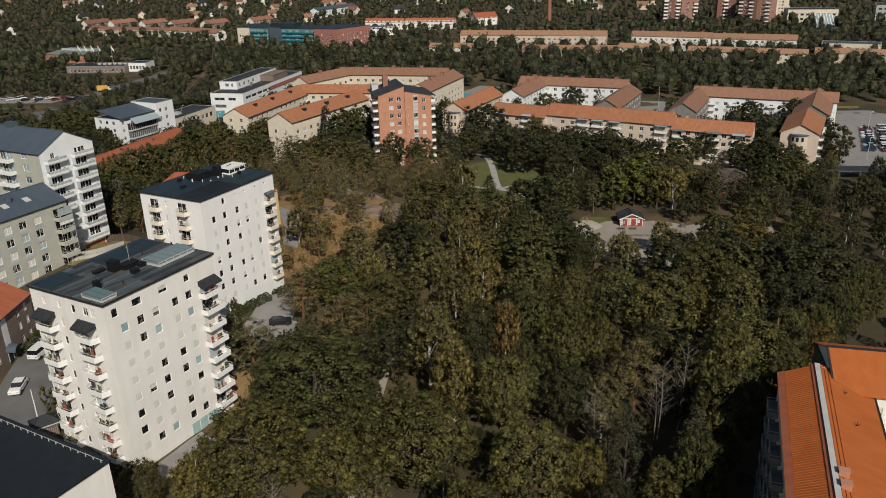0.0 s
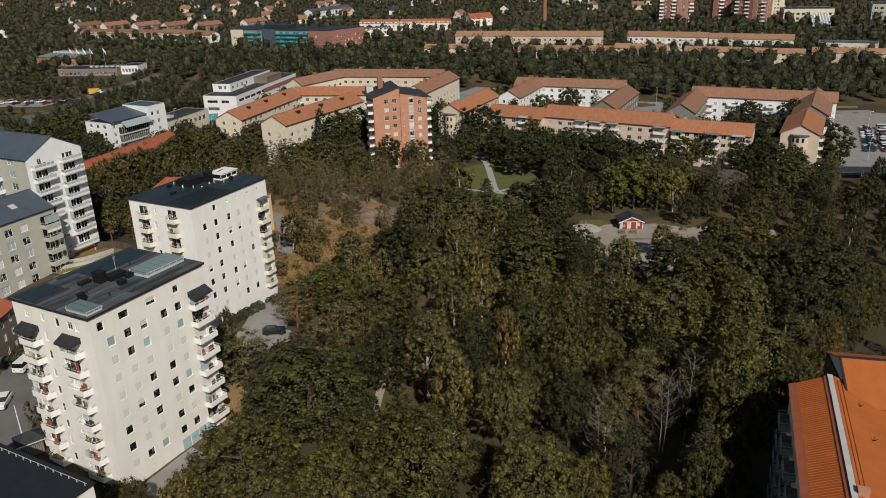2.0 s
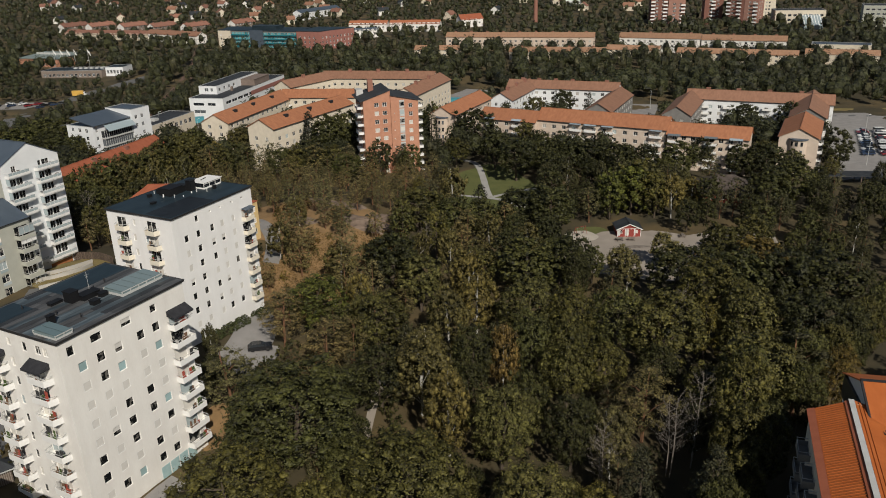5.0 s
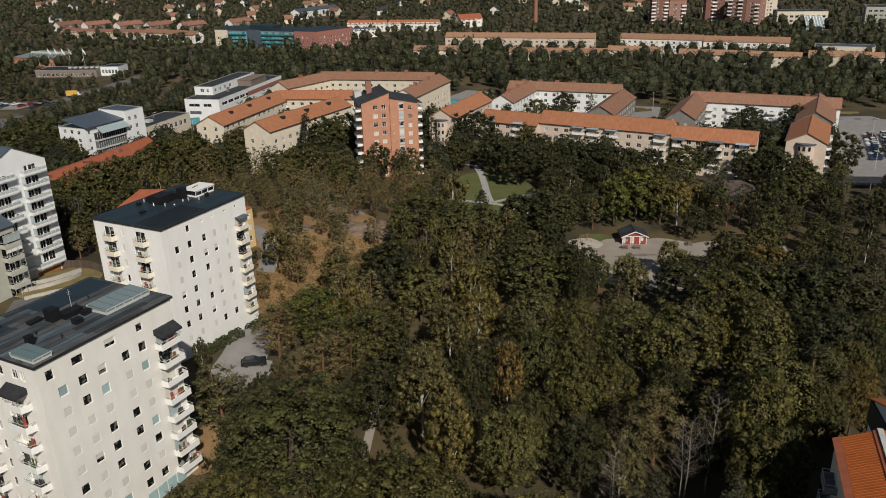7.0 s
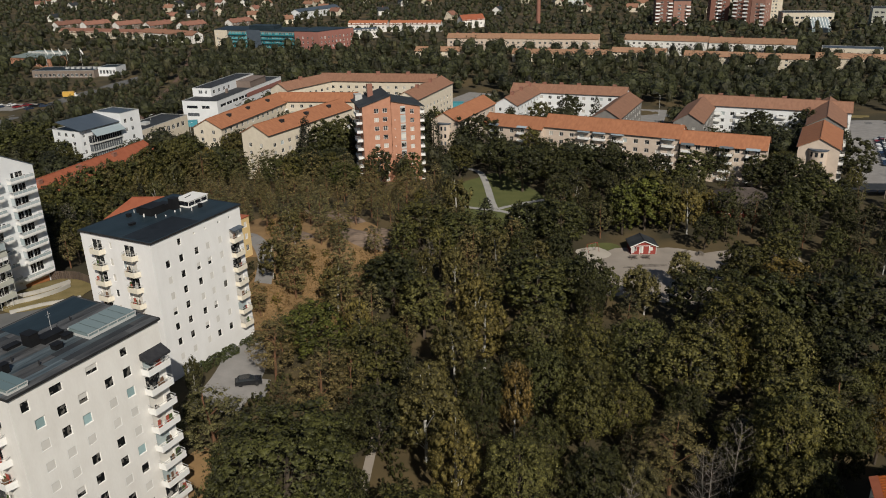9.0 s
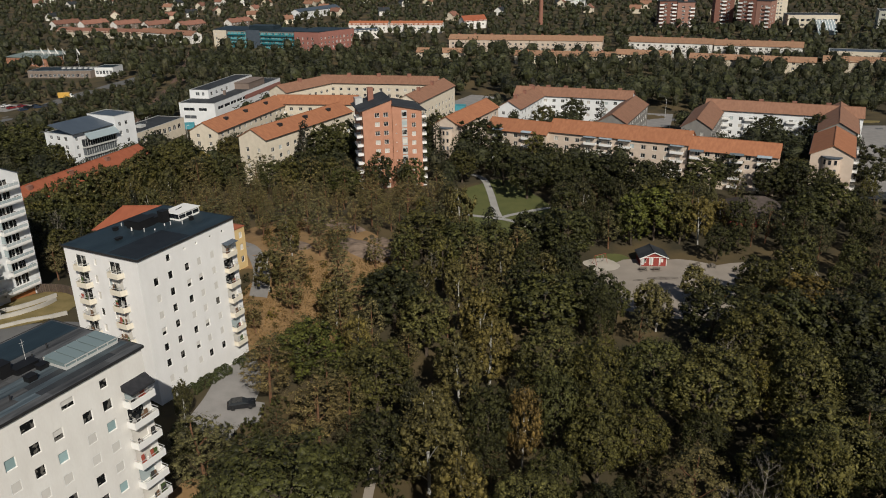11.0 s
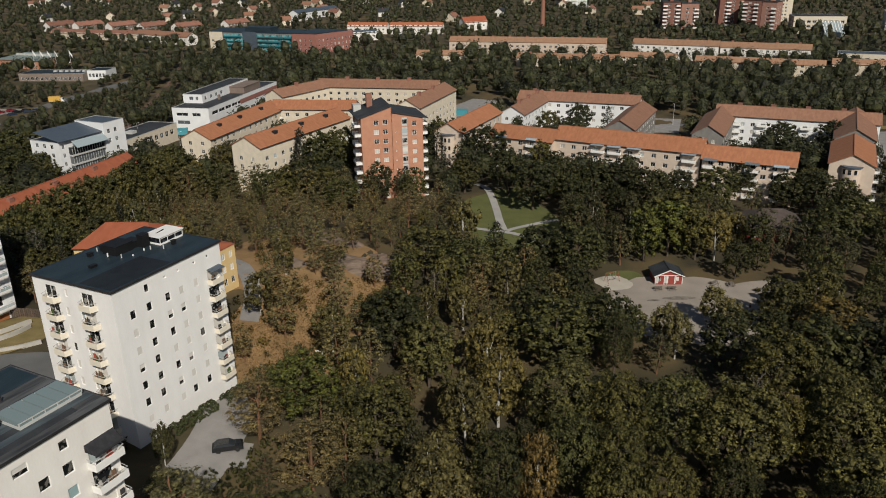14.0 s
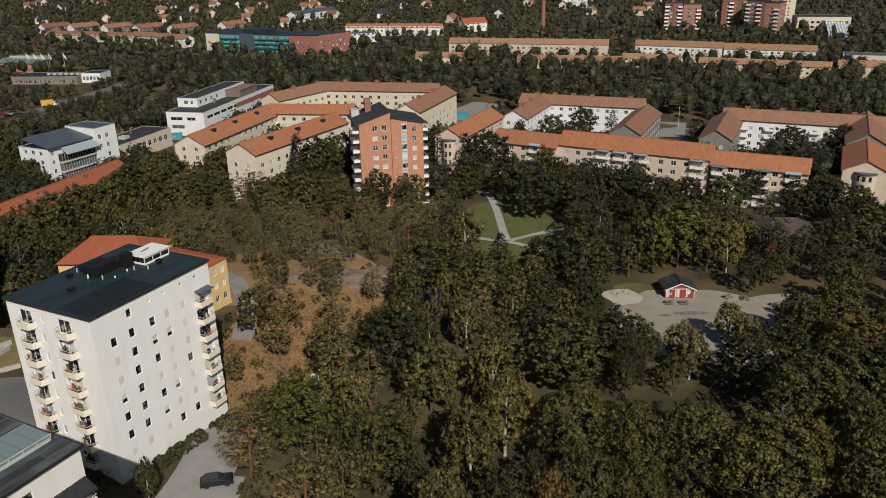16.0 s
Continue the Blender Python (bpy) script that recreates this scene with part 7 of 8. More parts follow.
def free_ground(x, y, margin, road=None):
    road = margin if road is None else road
    for inv, x0, x1, y0, y1, at in FOOTPRINTS:
        if abs(at.x - x) + abs(at.y - y) < 220:
            p = inv @ Vector((x, y, 0))
            if x0 - margin < p.x < x1 + margin and y0 - margin < p.y < y1 + margin:
                return False
    if any(line_gap(x, y, pts) < w + road for pts, w in KEEP_LINES):
        return False
    if any(((x - cx) / (rx + road)) ** 2 + ((y - cy) / (ry + road)) ** 2 < 1 for cx, cy, rx, ry in KEEP_ROUND):
        return False
    if 246 < y < 345 and 134 + (y - 250) * 0.42 - 2 < x < 215 + (y - 250) * 0.42:
        return False
    return True


CELLS = {}


def room_for(x, y, gap):
    i, j = int(x // 6), int(y // 6)
    return all((x - a) ** 2 + (y - b) ** 2 > gap * gap for p in range(i - 2, i + 3) for q in range(j - 2, j + 3) for a, b in CELLS.get((p, q), ()))


def claim(x, y):
    CELLS.setdefault((int(x // 6), int(y // 6)), []).append((x, y))


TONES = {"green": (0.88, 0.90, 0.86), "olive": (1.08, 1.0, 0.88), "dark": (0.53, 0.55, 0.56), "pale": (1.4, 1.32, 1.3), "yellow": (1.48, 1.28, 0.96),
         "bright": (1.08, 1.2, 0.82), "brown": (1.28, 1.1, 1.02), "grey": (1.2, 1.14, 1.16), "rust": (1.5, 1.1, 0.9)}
USUAL = {"oak": ("green", "olive", "dark", "dark", "olive"), "maple": ("green", "olive", "dark", "green"), "birch": ("olive", "yellow", "olive", "green"),
         "aspen": ("olive", "green", "yellow"), "pine": ("olive", "brown", "green", "olive", "grey"), "spruce": ("green", "dark"), "shrub": ("olive", "yellow", "rust", "green"), "bush": ("green", "dark", "olive")}


def plant(kind, x, y, tall, near, rng, fat=1.0, tone=""):
    crown, trunk = tree_master(kind, near, rng.randrange(4 if near else 3))
    name, label, category, group = NAMES[kind]
    low = kind in ("bush", "shrub")
    t = tagged(new(name, crown), label, category, group) if low else thing(name, Matrix.Identity(4), label, category, group)
    k = tall / 12.0
    t.matrix_basis = pose(x, y, height(x, y), rng.uniform(-2, 2), rng.uniform(-2, 2), rng.uniform(0, 360)) @ Matrix.Diagonal((k * fat, k * fat, k, 1))
    leaves = t
    if not low:
        part("trunk", trunk, None, t)
        leaves = part("crown", crown, None, t)
    share = rng.uniform(0.86, 1.14)
    leaves.color = (*[c * share for c in TONES[tone or rng.choice(USUAL[kind])]], 1)
    claim(x, y)


def choose_kind(x, y, rng):
    hill = math.exp(-((x + 34) / 34) ** 2 - ((y - 225) / 55) ** 2)
    patchy = noise.noise((x * 0.035, y * 0.035, 7.7)) - (0.22 if x > 28 else 0.0)
    hill = max(hill, 0.6 * math.exp(-((x + 26) / 13) ** 2 - ((y - 146) / 22) ** 2))
    if rng.random() < hill * 1.3:
        return "pine" if rng.random() < 0.88 else "birch"
    if patchy > 0.18:
        return rng.choice(("birch", "birch", "aspen", "oak", "aspen"))
    if patchy < -0.15:
        return rng.choice(("maple", "oak", "maple", "oak"))
    return rng.choice(("oak", "oak", "maple", "birch", "aspen", "pine", "spruce" if rng.random() < 0.4 else "maple"))


def tall_of(kind, rng):
    low, high = {"oak": (8.5, 15), "maple": (8.5, 15.5), "birch": (8.5, 16), "aspen": (8.5, 15.5), "pine": (9, 13), "spruce": (8, 14)}[kind]
    return rng.uniform(low, high)


def in_view(x, y, slack=14):
    return abs(x) < 0.60 * y + slack


def open_glade(x, y):
    """Dry clearings on the hill and by the towers, where trees stand apart."""
    g = lambda cx, cy, a, b: ((x - cx) / a) ** 2 + ((y - cy) / b) ** 2 < 1
    return g(-30, 173, 11, 24) or g(-14, 194, 6, 14) or g(-39, 219, 5, 17) or g(-25, 212, 3.5, 10)


trees = random.Random(11)
# the trees that stand out, by kind: place, height, breadth, tint
def stand(kind, *trees_at):
    for x, y, tall, fat, tone in trees_at:
        plant(kind, x, y, tall, (y < 150) + (y < 110), trees, fat, tone)


stand("oak", (-21.3, 106.9, 16, 1.64, "green"), (-4.8, 93.3, 14, 1.59, "olive"), (8.9, 105.9, 14, 0.98, "pale"), (2.8, 78, 12, 0.98, "olive"), (20.1, 78.6, 11, 0.82, "dark"), (22.4, 126.9, 14, 0.91, "olive"), (16.5, 129.2, 14, 0.87, "green"), (21.3, 121.2, 13, 0.94, "olive"), (66, 129.4, 16, 1.11, "dark"), (-41, 84.2, 8.5, 0.95, "brown"))
stand("maple", (-26.9, 88.6, 15, 1.55, "olive"), (-9.6, 120.6, 12, 1.23, "dark"), (11.2, 87.3, 14, 1.27, "pale"), (13.3, 113.1, 13, 0.82, "green"), (19, 104.8, 13, 0.99, "dark"), (-12.6, 97.9, 11, 1.16, "green"), (-15.5, 87.8, 12, 1.19, "olive"), (5.9, 127.3, 13, 0.94, "dark"), (5, 119.4, 10, 0.91, "dark"), (40.5, 131.8, 16, 1.32, "pale"), (54.9, 130.4, 16, 0.99, "pale"), (27.8, 122.7, 12, 0.9, "olive"), (50.3, 115.3, 16, 1.27, "pale"), (-37, 122.5, 7, 1, ""))
stand("pine", (-33.3, 117.4, 12, 1.45, "green"), (31.5, 111.4, 14, 1.22, "olive"), (-19.6, 129.7, 12, 1.45, "brown"), (57.8, 116.9, 15, 1.41, "dark"), (-15, 132.4, 12, 1.01, "olive"))
stand("birch", (-2.9, 119.6, 16, 1.42, "olive"), (1.1, 108.7, 16, 1.13, "yellow"), (24.1, 102, 13, 1.2, "grey"), (-34.3, 84.2, 10, 1.5, "yellow"), (-1.5, 124.8, 15, 1.24, "olive"), (11, 125.2, 15, 0.86, "rust"), (-40, 131.5, 7, 1, ""), (-39.2, 117, 7, 1, ""))
stand("aspen", (18.5, 87.6, 12, 1.22, "yellow"), (29.8, 82.8, 6, 1.6, "rust"), (41.8, 112.7, 13, 1.49, "olive"), (49.1, 134.3, 14, 0.92, "yellow"))
stand("pine", (-28.4, 138.8, 12, 1.31, "brown"), (-12.8, 156.9, 13, 0.72, "pale"), (-31.1, 182.3, 10, 1.45, "brown"), (-8.2, 199.5, 10, 1.35, "olive"), (-54.9, 195.8, 10, 1.35, "olive"))
stand("oak", (-11.1, 137.4, 14, 1.18, "olive"), (-2.9, 158.7, 13, 1.07, "pale"), (-9.3, 168.6, 13, 1.31, "dark"), (30.6, 168.7, 14, 1.01, "dark"), (17.5, 142.4, 15, 1.06, "pale"), (62.7, 154.1, 15, 1.24, "green"), (71.9, 152.8, 15, 1.26, "dark"), (-9.8, 174, 11, 1.4, "olive"), (5.9, 198.7, 13, 1.25, "green"), (57.9, 138.2, 15, 0.92, "olive"), (28.1, 184.9, 12, 0.73, "dark"))
stand("maple", (-22.7, 145.9, 12, 1.47, "bright"), (20.2, 165, 14, 1.6, "green"), (25, 137.7, 15, 0.93, "olive"), (32.6, 137, 15, 1.09, "green"), (54.1, 148.8, 15, 1.22, "olive"), (52, 161.5, 13, 1.37, "dark"), (80, 151.7, 15, 1.56, "dark"), (71.3, 164.8, 13, 1.45, "rust"), (18.1, 176.9, 12, 1.17, "dark"))
stand("birch", (2.3, 138, 16, 1.2, "olive"), (8.1, 147.3, 15, 1.36, "yellow"), (43, 172.4, 10, 1.5, "pale"), (-20.6, 167.4, 11, 1.5, "olive"), (7.1, 159.7, 15, 1.22, "yellow"), (14.2, 188.3, 13, 1.24, "olive"), (4.2, 180.2, 12, 1.23, "olive"), (43.5, 168, 10, 1.5, "pale"), (56.6, 175, 9, 1.5, "pale"), (-35.7, 179, 10, 1.5, "olive"))
stand("aspen", (9.8, 165.6, 13, 1.25, "olive"), (40.8, 136.1, 15, 0.73, "yellow"))
stand("oak", (-3.4, 203.7, 13, 1.34, "olive"), (32.4, 206.2, 14, 1.35, "green"), (24.2, 210.1, 12, 1.33, "dark"), (-27, 259, 10, 1.35, "bright"), (47, 260.2, 13, 1.35, "dark"), (55.6, 260.7, 13, 1.34, "dark"), (82.2, 254.3, 13, 1.35, "green"), (108.3, 247.3, 13, 1.35, "dark"), (96.6, 217.6, 13, 1.35, "green"), (18.3, 299, 17, 1.33, "dark"), (23.4, 272.9, 15, 1.04, "dark"), (29.1, 257.4, 15, 1.19, "dark"), (10, 277.1, 11, 1.23, "olive"), (39.9, 248.9, 12, 1.02, "dark"), (-95.3, 264, 11, 1.35, "olive"), (-71.1, 297.7, 13, 1.17, "brown"), (93, 263, 13, 1.1, ""), (111, 256, 12, 1.1, ""), (127, 312, 13, 1.15, ""), (143, 306, 14, 1.2, ""))
stand("oak", (62, 354, 13, 1.1, ""), (48, 346, 12, 1.1, ""), (-36, 291, 18, 1.1, ""))
stand("spruce", (13.4, 211.4, 13, 1.72, "green"), (80, 284, 16, 1.3, ""), (72, 348, 13, 1.3, ""), (-43, 288, 20, 1.3, ""), (1.5, 301, 19, 1.1, ""))
stand("aspen", (50.7, 215.7, 16, 1.04, "bright"), (75.9, 208.6, 8, 1.4, "dark"), (36.1, 288, 15, 1.11, "olive"), (2, 316.4, 18, 1.01, "green"))
stand("maple", (60.3, 222.2, 16, 1.35, "olive"), (60.6, 255.4, 13, 1.3, "dark"), (100.7, 249.3, 12, 1.35, "dark"), (104.8, 220.6, 14, 1.35, "green"), (39.3, 261.1, 15, 1.16, "dark"), (-98.7, 249.6, 12, 1.35, "green"), (-89.1, 295.7, 11, 1.35, "green"), (-30, 294, 19, 1, ""), (-16, 262, 14, 1, ""), (-6, 264, 12, 1, ""), (128, 244, 9, 0.9, ""))
stand("pine", (-23.5, 204.5, 10, 1.35, "olive"), (-37.1, 210.6, 10, 1.35, "green"), (-76.6, 237.8, 11, 1.35, "olive"), (-56.8, 218.7, 11, 1.35, "green"), (-52.2, 244.3, 11, 1.35, "olive"), (-37.6, 244.9, 10, 1.35, "olive"), (-7.6, 241.5, 11, 1.35, "brown"), (-16.9, 226.2, 11, 1.35, "olive"), (-0.8, 214.1, 12, 1.35, "dark"), (78.6, 277.2, 14, 1.11, "dark"), (4.6, 242.9, 11, 1.35, "dark"), (-26.6, 254.9, 11, 1.35, "green"), (-20.8, 261.7, 11, 1.35, "olive"), (-33.5, 259.6, 10, 1.35, "green"), (-45.7, 257.4, 11, 1.35, "olive"), (-104.9, 243.1, 11, 1.35, "olive"))
stand("birch", (76.6, 224.3, 10, 1.5, "yellow"), (-13.5, 287.2, 12, 1.5, "brown"), (-5.2, 279.6, 10, 1.5, "yellow"), (-77.5, 286.8, 11, 1.5, "yellow"))
stand("spruce", (24.6, 88.8, 16.5, 1.05, "grey"), (34.0, 89.2, 15, 1.35, "grey"))
stand("maple", (44.3, 105.6, 18, 0.8, "olive"), (40, 96.1, 16, 0.8, "olive"), (32.7, 83.6, 15, 0.7, "green"), (47.2, 110.5, 17, 0.7, "green"), (38, 90.5, 13, 0.8, "olive"), (44.5, 99, 15, 0.75, "green"))
stand("aspen", (28.4, 83.1, 12, 0.95, "olive"))
for x, y, tall, tone in ((60, 119, 15, "green"), (66, 122.5, 14, "olive"), (71, 127, 15, "dark"), (64, 116.5, 13, "rust"), (76, 131, 14, "olive"), (56, 112, 13, "green"), (82, 136, 15, "green"), (56.8, 172.1, 12, "green"), (30.7, 162.9, 12, "dark")):
    if free_ground(x, y, 2.2, 0.5):
        plant("maple", x, y, tall, 2, trees, 0.8, tone)
stand("oak", (-153.7, 302.8, 15, 1.3, "green"), (-152, 314.2, 16, 1.3, "green"), (-162.3, 306, 13, 1.28, "olive"), (-143, 300, 13, 1.4, "dark"), (-129.6, 291.4, 13, 1.18, "green"), (-137, 293, 13, 1.2, "green"), (-124, 284, 12, 1.1, "olive"))
stand("maple", (-141.1, 308.4, 16, 1.3, "green"), (-147, 292, 12, 1.2, "dark"))
stand("aspen", (57.5, 219, 17, 1.35, "bright"), (63.5, 216, 15, 1.0, "olive"))
stand("birch", (68, 215, 14, 1.3, "yellow"), (55.2, 180.4, 9.5, 1.5, "pale"), (23.1, 184.2, 12, 1.4, "olive"))
stand("oak", (28.9, 172.7, 12, 0.96, "green"), (50.2, 217.3, 12, 1.0, "green"), (67.5, 177.1, 12, 1.1, "olive"))
stand("maple", (74.6, 179.1, 13, 1.15, "olive"), (36.5, 172.5, 9, 0.9, "green"))
stand("shrub", (62.4, 181, 4.5, 0.5, "rust"), (-62.7, 104.3, 4.6, 0.45, ""))
stand("bush", (-38.2, 128.6, 2.4, 0.7, ""), (-36.2, 129.4, 1.8, 0.7, ""), (-33.4, 129.8, 2.2, 0.7, ""), (-30.4, 131.2, 2.6, 0.7, ""), (-35.6, 126.6, 2.6, 0.7, ""))
for _ in range(26000):
    y = 66 + (262 - 66) * math.sqrt(trees.random())
    x = trees.uniform(-175, 175)
    if not in_view(x, y) or (y < 104 and x < -33) or (y < 128 and x > 44 and y < 100) or (x < -55 and y < 152) or (x < -66 and y < 182):
        continue
    kind = choose_kind(x, y, trees)
    fat = trees.uniform(0.88, 1.15)
    gap = {"oak": 9.0, "maple": 8.1, "birch": 5.8, "aspen": 6.6, "pine": 4.9, "spruce": 5.2}[kind] * fat
    if open_glade(x, y):
        if trees.random() < 0.95:
            continue
        kind = "pine"
    if x > -5 and y < 180:
        gap *= 1.16
    if -62 < x < 6 and 150 < y < 262:
        gap *= 1.2
    if not room_for(x, y, gap) or not free_ground(x, y, 4.0, 1.6):
        continue
    tall = tall_of(kind, trees)
    if y < 185 and not (x < -8 and y > 150):
        tall *= 0.72
    if kind == "pine" and y > 160 and x < 0:
        tall *= 0.8
    if x > 88 and 190 < y < 250:
        tall *= 0.85
    # fillers mostly tinted dark: painted shade for the gaps between the main crowns
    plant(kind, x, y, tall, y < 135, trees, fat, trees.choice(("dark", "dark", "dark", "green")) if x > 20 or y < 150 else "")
for k in range(20):
    x, y = -82 + k * 2.9, 269 - 0.18 * abs(k - 6) + trees.uniform(-4, 2)
    if room_for(x, y, 3.2):
        plant(trees.choice(("oak", "pine", "maple", "aspen")), x, y, trees.uniform(11.5, 14.5), False, trees, 1.0)
for k in range(22):
    q = k / 21
    x, y = -104.5 + 21 * q + trees.uniform(-0.6, 1.2), 225 + 64 * q
    if room_for(x, y, 2.3):
        plant(trees.choice(("oak", "pine", "maple", "oak")), x, y, trees.uniform(14.5, 16.6), False, trees, trees.uniform(0.85, 1.05), trees.choice(("dark", "green", "olive")))
for _ in range(2600):
    x, y = trees.uniform(-46, -8), trees.uniform(138, 236)
    if open_glade(x, y) and room_for(x, y, 2.6) and free_ground(x, y, 1.0, 0.6) and trees.random() < 0.5:
        plant("shrub", x, y, trees.uniform(1.2, 2.6), False, trees, trees.uniform(0.5, 0.9))

for x, y, tall in ((-8.6, 111.5, 3.2), (-7.4, 115.8, 3.6), (-8.8, 119.6, 3.0), (-14.6, 112.6, 3.0), (-14.8, 118.4, 3.4), (-9.4, 123.6, 2.6), (-29.2, 130.2, 3.0), (-28.2, 133.6, 3.2), (-30.8, 126.8, 3.4), (-27.6, 127.4, 3.6),
                   (-33.4, 125.6, 3.0), (-6.2, 112.8, 2.6), (-26.6, 137.2, 3.0), (-37.6, 125.2, 2.8)):
    plant("bush", x, y, tall, False, trees, trees.uniform(0.6, 0.8))
bushes = 0
for _ in range(9000):
    x, y = trees.uniform(-60, 90), 74 + 126 * trees.random() ** 1.6
    if bushes < 190 and in_view(x, y, 6) and not open_glade(x, y) and room_for(x, y, 3.3) and free_ground(x, y, 1.2, 0.8):
        # dark tint on the undergrowth paints in shade low between the crowns
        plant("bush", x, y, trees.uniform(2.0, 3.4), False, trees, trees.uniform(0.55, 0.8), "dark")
        bushes += 1


def dead_tree(x, y, tall, seed):
    """One or two straight pale stems with thin side branches that end in fine twigs."""
    r = random.Random(seed)
    s = Shape()

    def limb(p, d, length, rad, depth):
        pts, radii, at = [tuple(p)], [rad], Vector(p)
        for k in range(3):
            d = (d + Vector((r.uniform(-0.25, 0.25), r.uniform(-0.25, 0.25), r.uniform(-0.05, 0.2)))).normalized()
            at = at + d * length / 3
            pts.append(tuple(at))
            radii.append(rad * (1 - 0.27 * (k + 1)))
        s.tube(pts, radii, 3)
        if depth:
            for k in range(4):
                q = pts[r.randint(1, 3)]
                limb(q, (d + Vector((r.uniform(-0.9, 0.9), r.uniform(-0.9, 0.9), r.uniform(-0.2, 0.6)))).normalized(), length * r.uniform(0.35, 0.6), rad * 0.42, depth - 1)

    for k in range(1 + seed % 2):
        lean = Vector((r.uniform(-0.09, 0.09), r.uniform(-0.09, 0.09), 1))
        high = tall * (1.0 if k == 0 else 0.85)
        line = [Vector((0.5 * k, 0.2 * k, -0.4)) + lean * (high * q) + Vector((0.25 * math.sin(5 * q + seed), 0.25 * math.cos(4 * q + seed), 0)) * q for q in (0, 0.2, 0.4, 0.6, 0.8, 1)]
        s.tube([tuple(p) for p in line], [0.12, 0.105, 0.09, 0.07, 0.04, 0.012], 5)
        for n in range(24):
            q = 0.32 + 0.66 * (n + r.random()) / 24
            a = 2.4 * n + r.uniform(-0.5, 0.5)
            f = min(int(q * 5), 4)
            at = line[f].lerp(line[f + 1], q * 5 - f)
            limb(at, Vector((math.cos(a), math.sin(a), r.uniform(0.35, 0.9))).normalized(), tall * 0.25 * (1.15 - 0.75 * q), 0.034, 2)
    t = thing("dead_tree", pose(x, y, height(x, y), 0, 0, seed * 40), "bare dead tree with pale trunk and fine leafless twigs", "tree", "bare dead trees")
    part("trunk", s, BARK_DEAD, t)


DEAD = ((33.2, 102.6, 14.5), (36.9, 104.4, 15.5), (22.5, 100, 12),  (-1.5, 183.5, 11.5), (-55.5, 166, 13), (-86, 196, 13), (-22.5, 79.5, 11), (46, 140, 13), (41, 112, 12))
for k, (x, y, h) in enumerate(DEAD):
    dead_tree(x, y, h, k + 3)


def woods(name, label, kind, places, count, grow, with_core=False):
    """A stretch of distant wood as one mesh: crowns of leaf clumps on thin trunks."""
    nrng = np.random.default_rng(len(name) + len(places))
    kit = []
    for k in range(5):
        blobs, body, p, face = crown_points(kind, nrng, count, *(7, 5) if count > 60 else (6, 4), 0.70)
        kit.append(np.concatenate([leaf_tris(nrng, p, face, np.full(len(p), LEAF_SIZE[kind] * grow), SLIM[kind] + 0.1), np.array([body[0][i] for q in body[1] for i in (q[0], q[1], q[2], q[0], q[2], q[3])])]))
    chunks = []
    for x, y, tall in places:
        v = kit[nrng.integers(5)]
        a, k = nrng.uniform(0, 6.28), tall / 12
        f = k * nrng.uniform(0.9, 1.3)
        ca, sa = math.cos(a) * f, math.sin(a) * f
        chunks.append(np.stack([v[:, 0] * ca - v[:, 1] * sa + x, v[:, 0] * sa + v[:, 1] * ca + y, v[:, 2] * k + height(x, y)], 1))
    v = np.concatenate(chunks)
    me = bpy.data.meshes.new(name)
    me.vertices.add(len(v))
    me.vertices.foreach_set("co", v.astype(np.float32).ravel())
    n = len(v) // 3
    me.loops.add(3 * n)
    me.loops.foreach_set("vertex_index", np.arange(3 * n, dtype=np.int32))
    me.polygons.add(n)
    me.polygons.foreach_set("loop_start", np.arange(0, 3 * n, 3, dtype=np.int32))
    me.update(calc_edges=True)
    me.validate()
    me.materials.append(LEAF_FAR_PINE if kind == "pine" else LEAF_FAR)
    return tagged(new(name, me), label, "woods", "", "stuff")


def low_ground(x, y):
    """The open ground round the road and the railway, where only scrub grows."""
    return -262 < x < -128 and 378 < y < 512 and not (x > -168 and y > 470) and not (x < -188 and y < 398)


mid, far = {"oak": [], "birch": [], "pine": []}, {"oak": [], "maple": [], "pine": []}
for _ in range(60000):
    y = 255 + (1150 - 255) * trees.random() ** 0.8
    x = trees.uniform(-1, 1) * (0.6 * y + 20)
    gap = 5.4 if y < 340 else 6.5 if y < 560 else 9.0
    dense = 0.5 + 0.5 * noise.noise((x * 0.012, y * 0.012, 2.2))
    if 262 > y or trees.random() > (0.95 if 420 < y < 520 or y < 300 else 0.45 + 0.9 * dense):
        continue
    if not room_for(x, y, gap) or not free_ground(x, y, 3.0 if y < 420 else 2.0, 2.5):
        continue
    if y > 345 and not (x > -25 and 425 < y < 532) and not ((y > 640 or free_ground(x, y + 9, 3, 0)) and (480 < y < 590 or y > 640 or free_ground(x, y + 20, 3, 0))):
        continue
    if x < -140 and y < 470 and not (free_ground(x, y + 31, 2, 0) and free_ground(x, y + 42, 2, 0)):
        continue
    claim(x, y)
    tall = trees.uniform(8, 13) if y < 420 else trees.triangular(5.5, 15.5, 9) if y < 650 else trees.triangular(4, 12, 7)
    if x > -25 and 425 < y < 532:
        tall = min(tall, 11.5 if y > 490 else 13)
    if low_ground(x, y):
        if not all(free_ground(x, y + k, 2.0, 1.2) for k in (8, 16, 24, 32)):
            continue
        tall *= 0.55
    if y < 345:
        mid[trees.choice(("oak", "oak", "birch", "pine" if x < 10 else "oak"))].append((x, y, tall))
    else:
        far[trees.choice(("oak", "oak", "maple", "maple", "pine"))].append((x, y, tall))
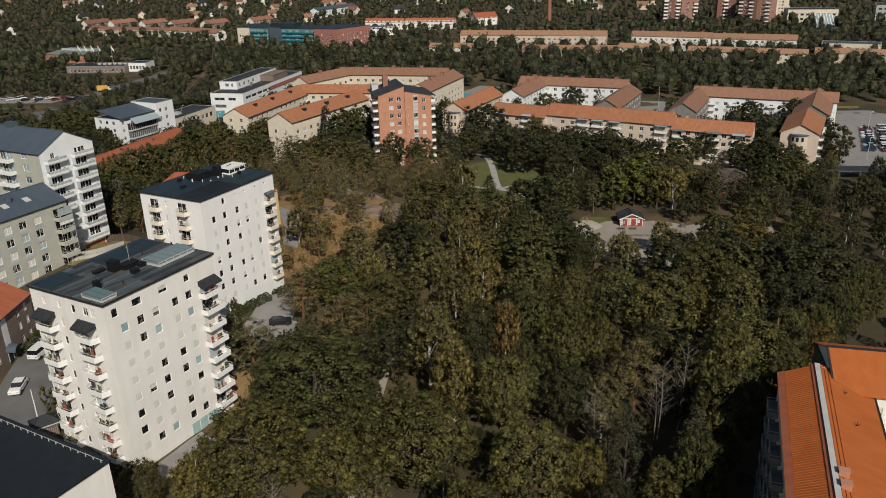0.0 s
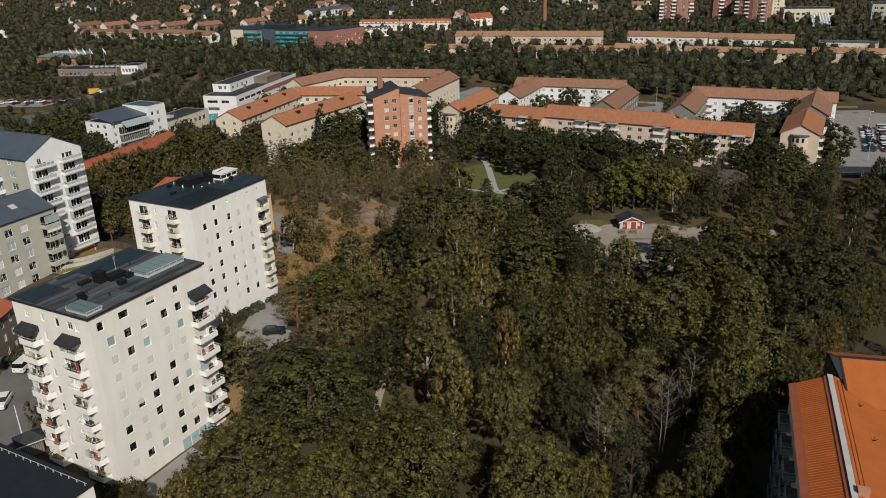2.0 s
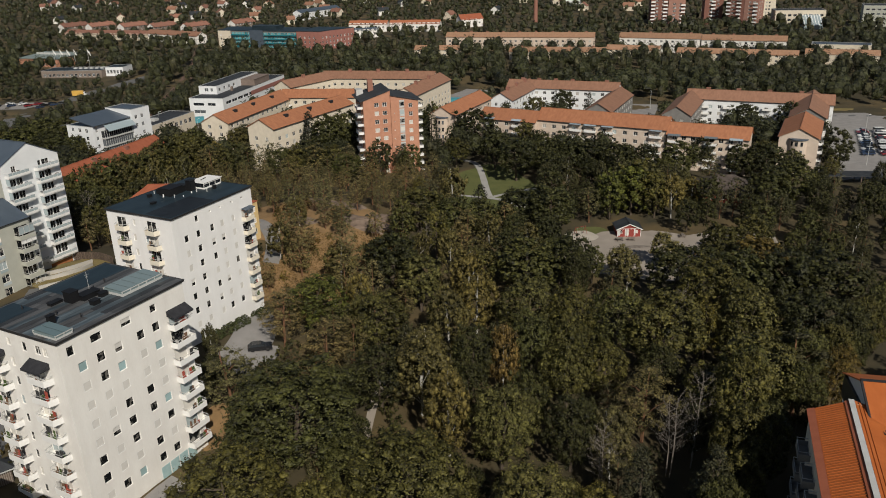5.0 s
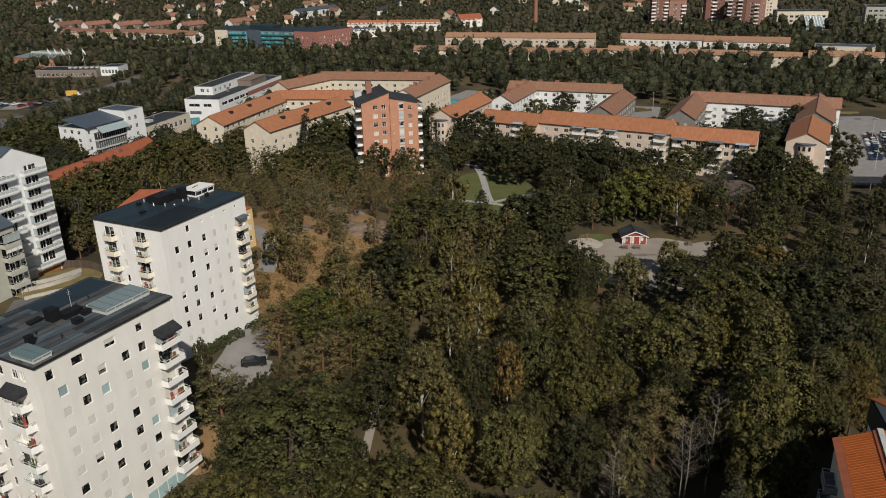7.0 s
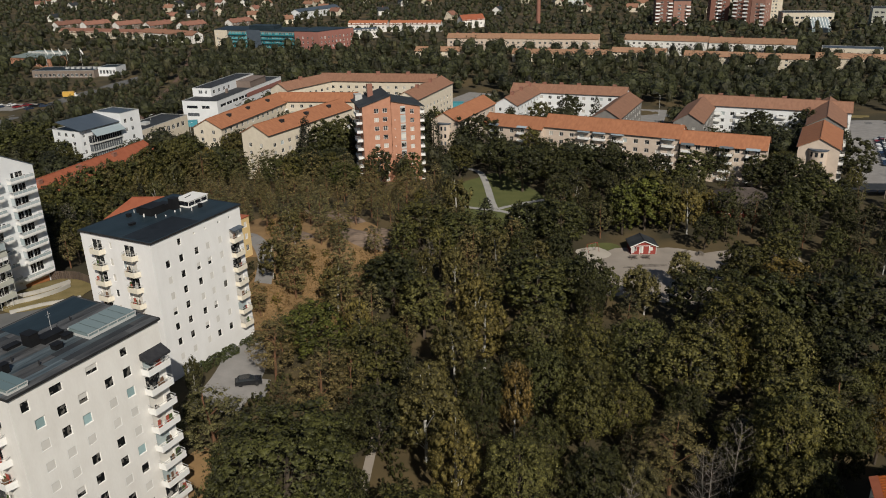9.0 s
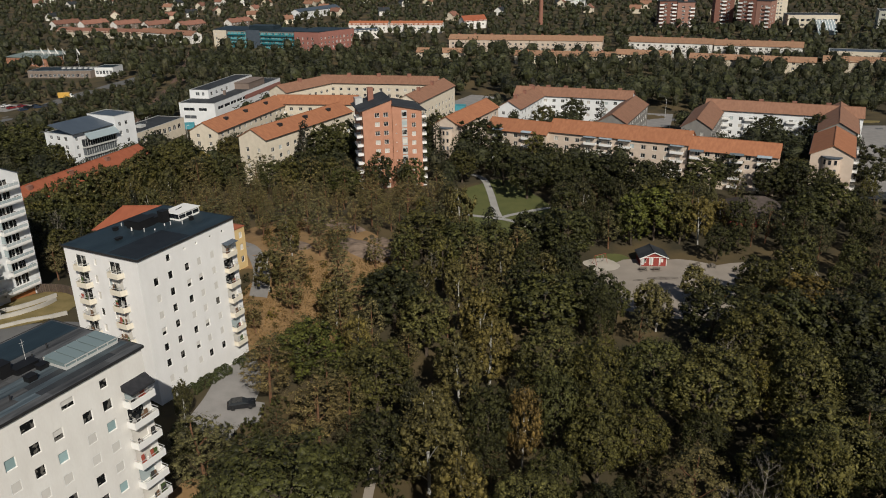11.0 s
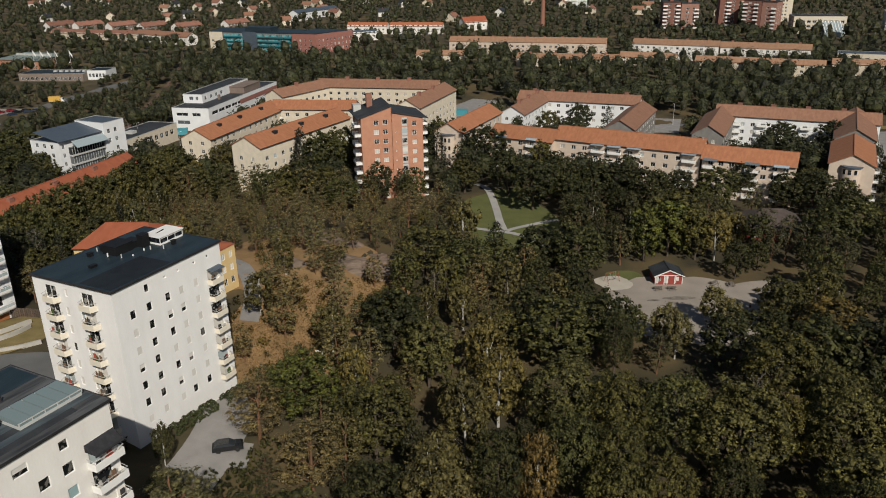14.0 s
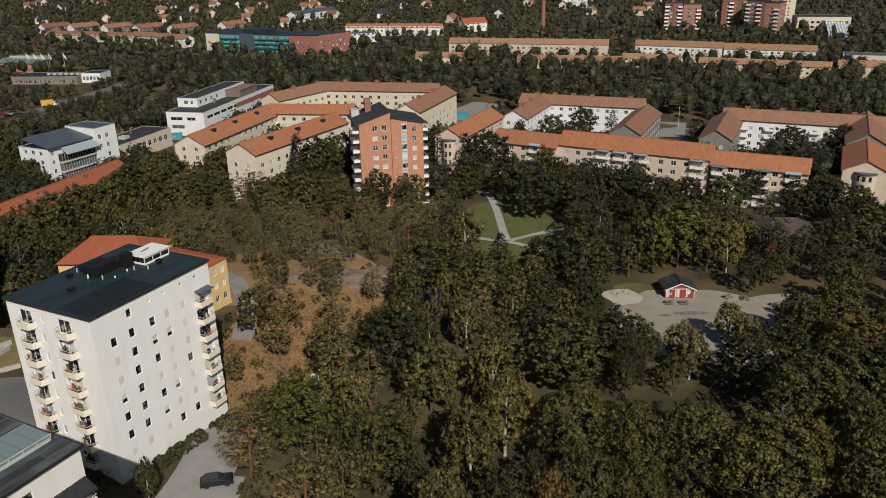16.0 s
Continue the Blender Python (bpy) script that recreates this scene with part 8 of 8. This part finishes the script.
for _ in range(5200):
    x, y = trees.uniform(-262, -128), trees.uniform(378, 512)
    if low_ground(x, y) and room_for(x, y, 3.9) and all(free_ground(x, y + k, 2.0, 1.2) for k in (0, 9, 18)):
        claim(x, y)
        far[trees.choice(("oak", "maple", "pine"))].append((x, y, trees.uniform(3.2, 6.2)))
for kind, places in mid.items():
    woods(f"{kind}_wood", f"belt of {kind} trees beside the housing blocks", kind, places, 620, 1.75)
for kind, places in far.items():
    near_part, far_part = [p for p in places if p[1] < 560], [p for p in places if p[1] >= 560]
    woods(f"far_{kind}_wood", f"distant {kind} wood among the houses", kind, near_part, 150, 1.85)
    woods(f"far_{kind}_wood", f"distant {kind} wood among the houses", kind, far_part, 32, 3.2)


# ---- grass, hedge and lamps ----
def tufts():
    nrng = np.random.default_rng(5)
    c, r2 = [], random.Random(9)
    while len(c) < 9000:
        x, y = r2.uniform(-48, -6), r2.uniform(136, 236)
        if open_glade(x, y) and free_ground(x, y, 0.3, 0.2):
            c.append((x, y, height(x, y) + 0.12))
    c = np.array(c)
    v = leaf_quads(nrng, c, nrng.normal(size=c.shape) * np.array([1, 1, 0.25]), np.full(len(c), 0.30), 0.5, -0.7)
    me = bpy.data.meshes.new("dry_grass")
    me.from_pydata(v.tolist(), [], np.arange(len(v)).reshape(-1, 4).tolist())
    me.materials.append(LEAF_DRY)
    tagged(new("dry_grass", me), "tufts of orange-brown dry grass in the clearings", "grass", "", "stuff")


tufts()


def hedge(x0, y0, x1, y1, wide, high, label):
    nrng = np.random.default_rng(int(abs(x0) * 10))
    n = int(math.hypot(x1 - x0, y1 - y0) * 120)
    q = nrng.uniform(0, 1, n)
    a = nrng.uniform(-0.3, math.pi + 0.3, n)
    dx, dy = (y1 - y0), -(x1 - x0)
    d = math.hypot(dx, dy)
    dx, dy = dx / d, dy / d
    lump = 1 + 0.2 * np.sin(q * 23) * np.sin(q * 7.7)
    o, z = np.cos(a) * wide / 2 * lump, (0.35 + 0.65 * np.sin(a)) * high * lump
    x, y = x0 + (x1 - x0) * q + dx * o, y0 + (y1 - y0) * q + dy * o
    g = np.array([height(p, r) for p, r in zip(x, y)])
    face = np.stack([dx * np.cos(a), dy * np.cos(a), np.sin(a) + 0.2], 1) + 0.5 * nrng.normal(size=(n, 3))
    v = leaf_quads(nrng, np.stack([x, y, g + z], 1), face, np.full(n, 0.17), 0.75)
    me = bpy.data.meshes.new("hedge")
    me.from_pydata(v.tolist(), [], np.arange(len(v)).reshape(-1, 4).tolist())
    me.materials.append(LEAF_HEDGE)
    tagged(new("hedge", me), label, "hedge", "hedges at the tower")


hedge(-40.8, 137.6, -36.4, 145.8, 1.6, 1.6, "clipped green hedge along the white tower")
hedge(-35.6, 147.2, -33.2, 152.0, 1.6, 1.5, "clipped green hedge along the white tower")
hedge(-73.2, 117.6, -73.0, 127, 2.0, 2.2, "green hedge beside the brown house")


def street_lamp(x, y, tall, a):
    t = thing("street_lamp", pose(x, y, height(x, y), 0, 0, a), "slim grey street lamp with flat head", "street lamp", "street lamps")
    part("pole", Shape().tube([(0, 0, -0.3), (0, 0, tall)], [0.09, 0.06], 8), TRIM_LIGHT, t)
    part("arm", Shape().tube([(0, 0, tall - 0.05), (0.7, 0, tall + 0.1)], [0.04, 0.04], 6), TRIM_LIGHT, t)
    part("lamp_head", Shape().box(0.55, 1.15, -0.14, 0.14, tall + 0.08, tall + 0.2), WHITE, t)


for x, y, tall, a in ((-21, 157.5, 6, 180), (170, 300, 9, 0), (150, 262, 8, 40), (-98, 340, 8, 0), (25, 372, 9, 90), (60, 396, 9, 90), (105, 367, 9, 90), (140, 352, 9, 90), (-118, 352, 9, 0), (-132, 380, 9, 0)):
    street_lamp(x, y, tall, a)
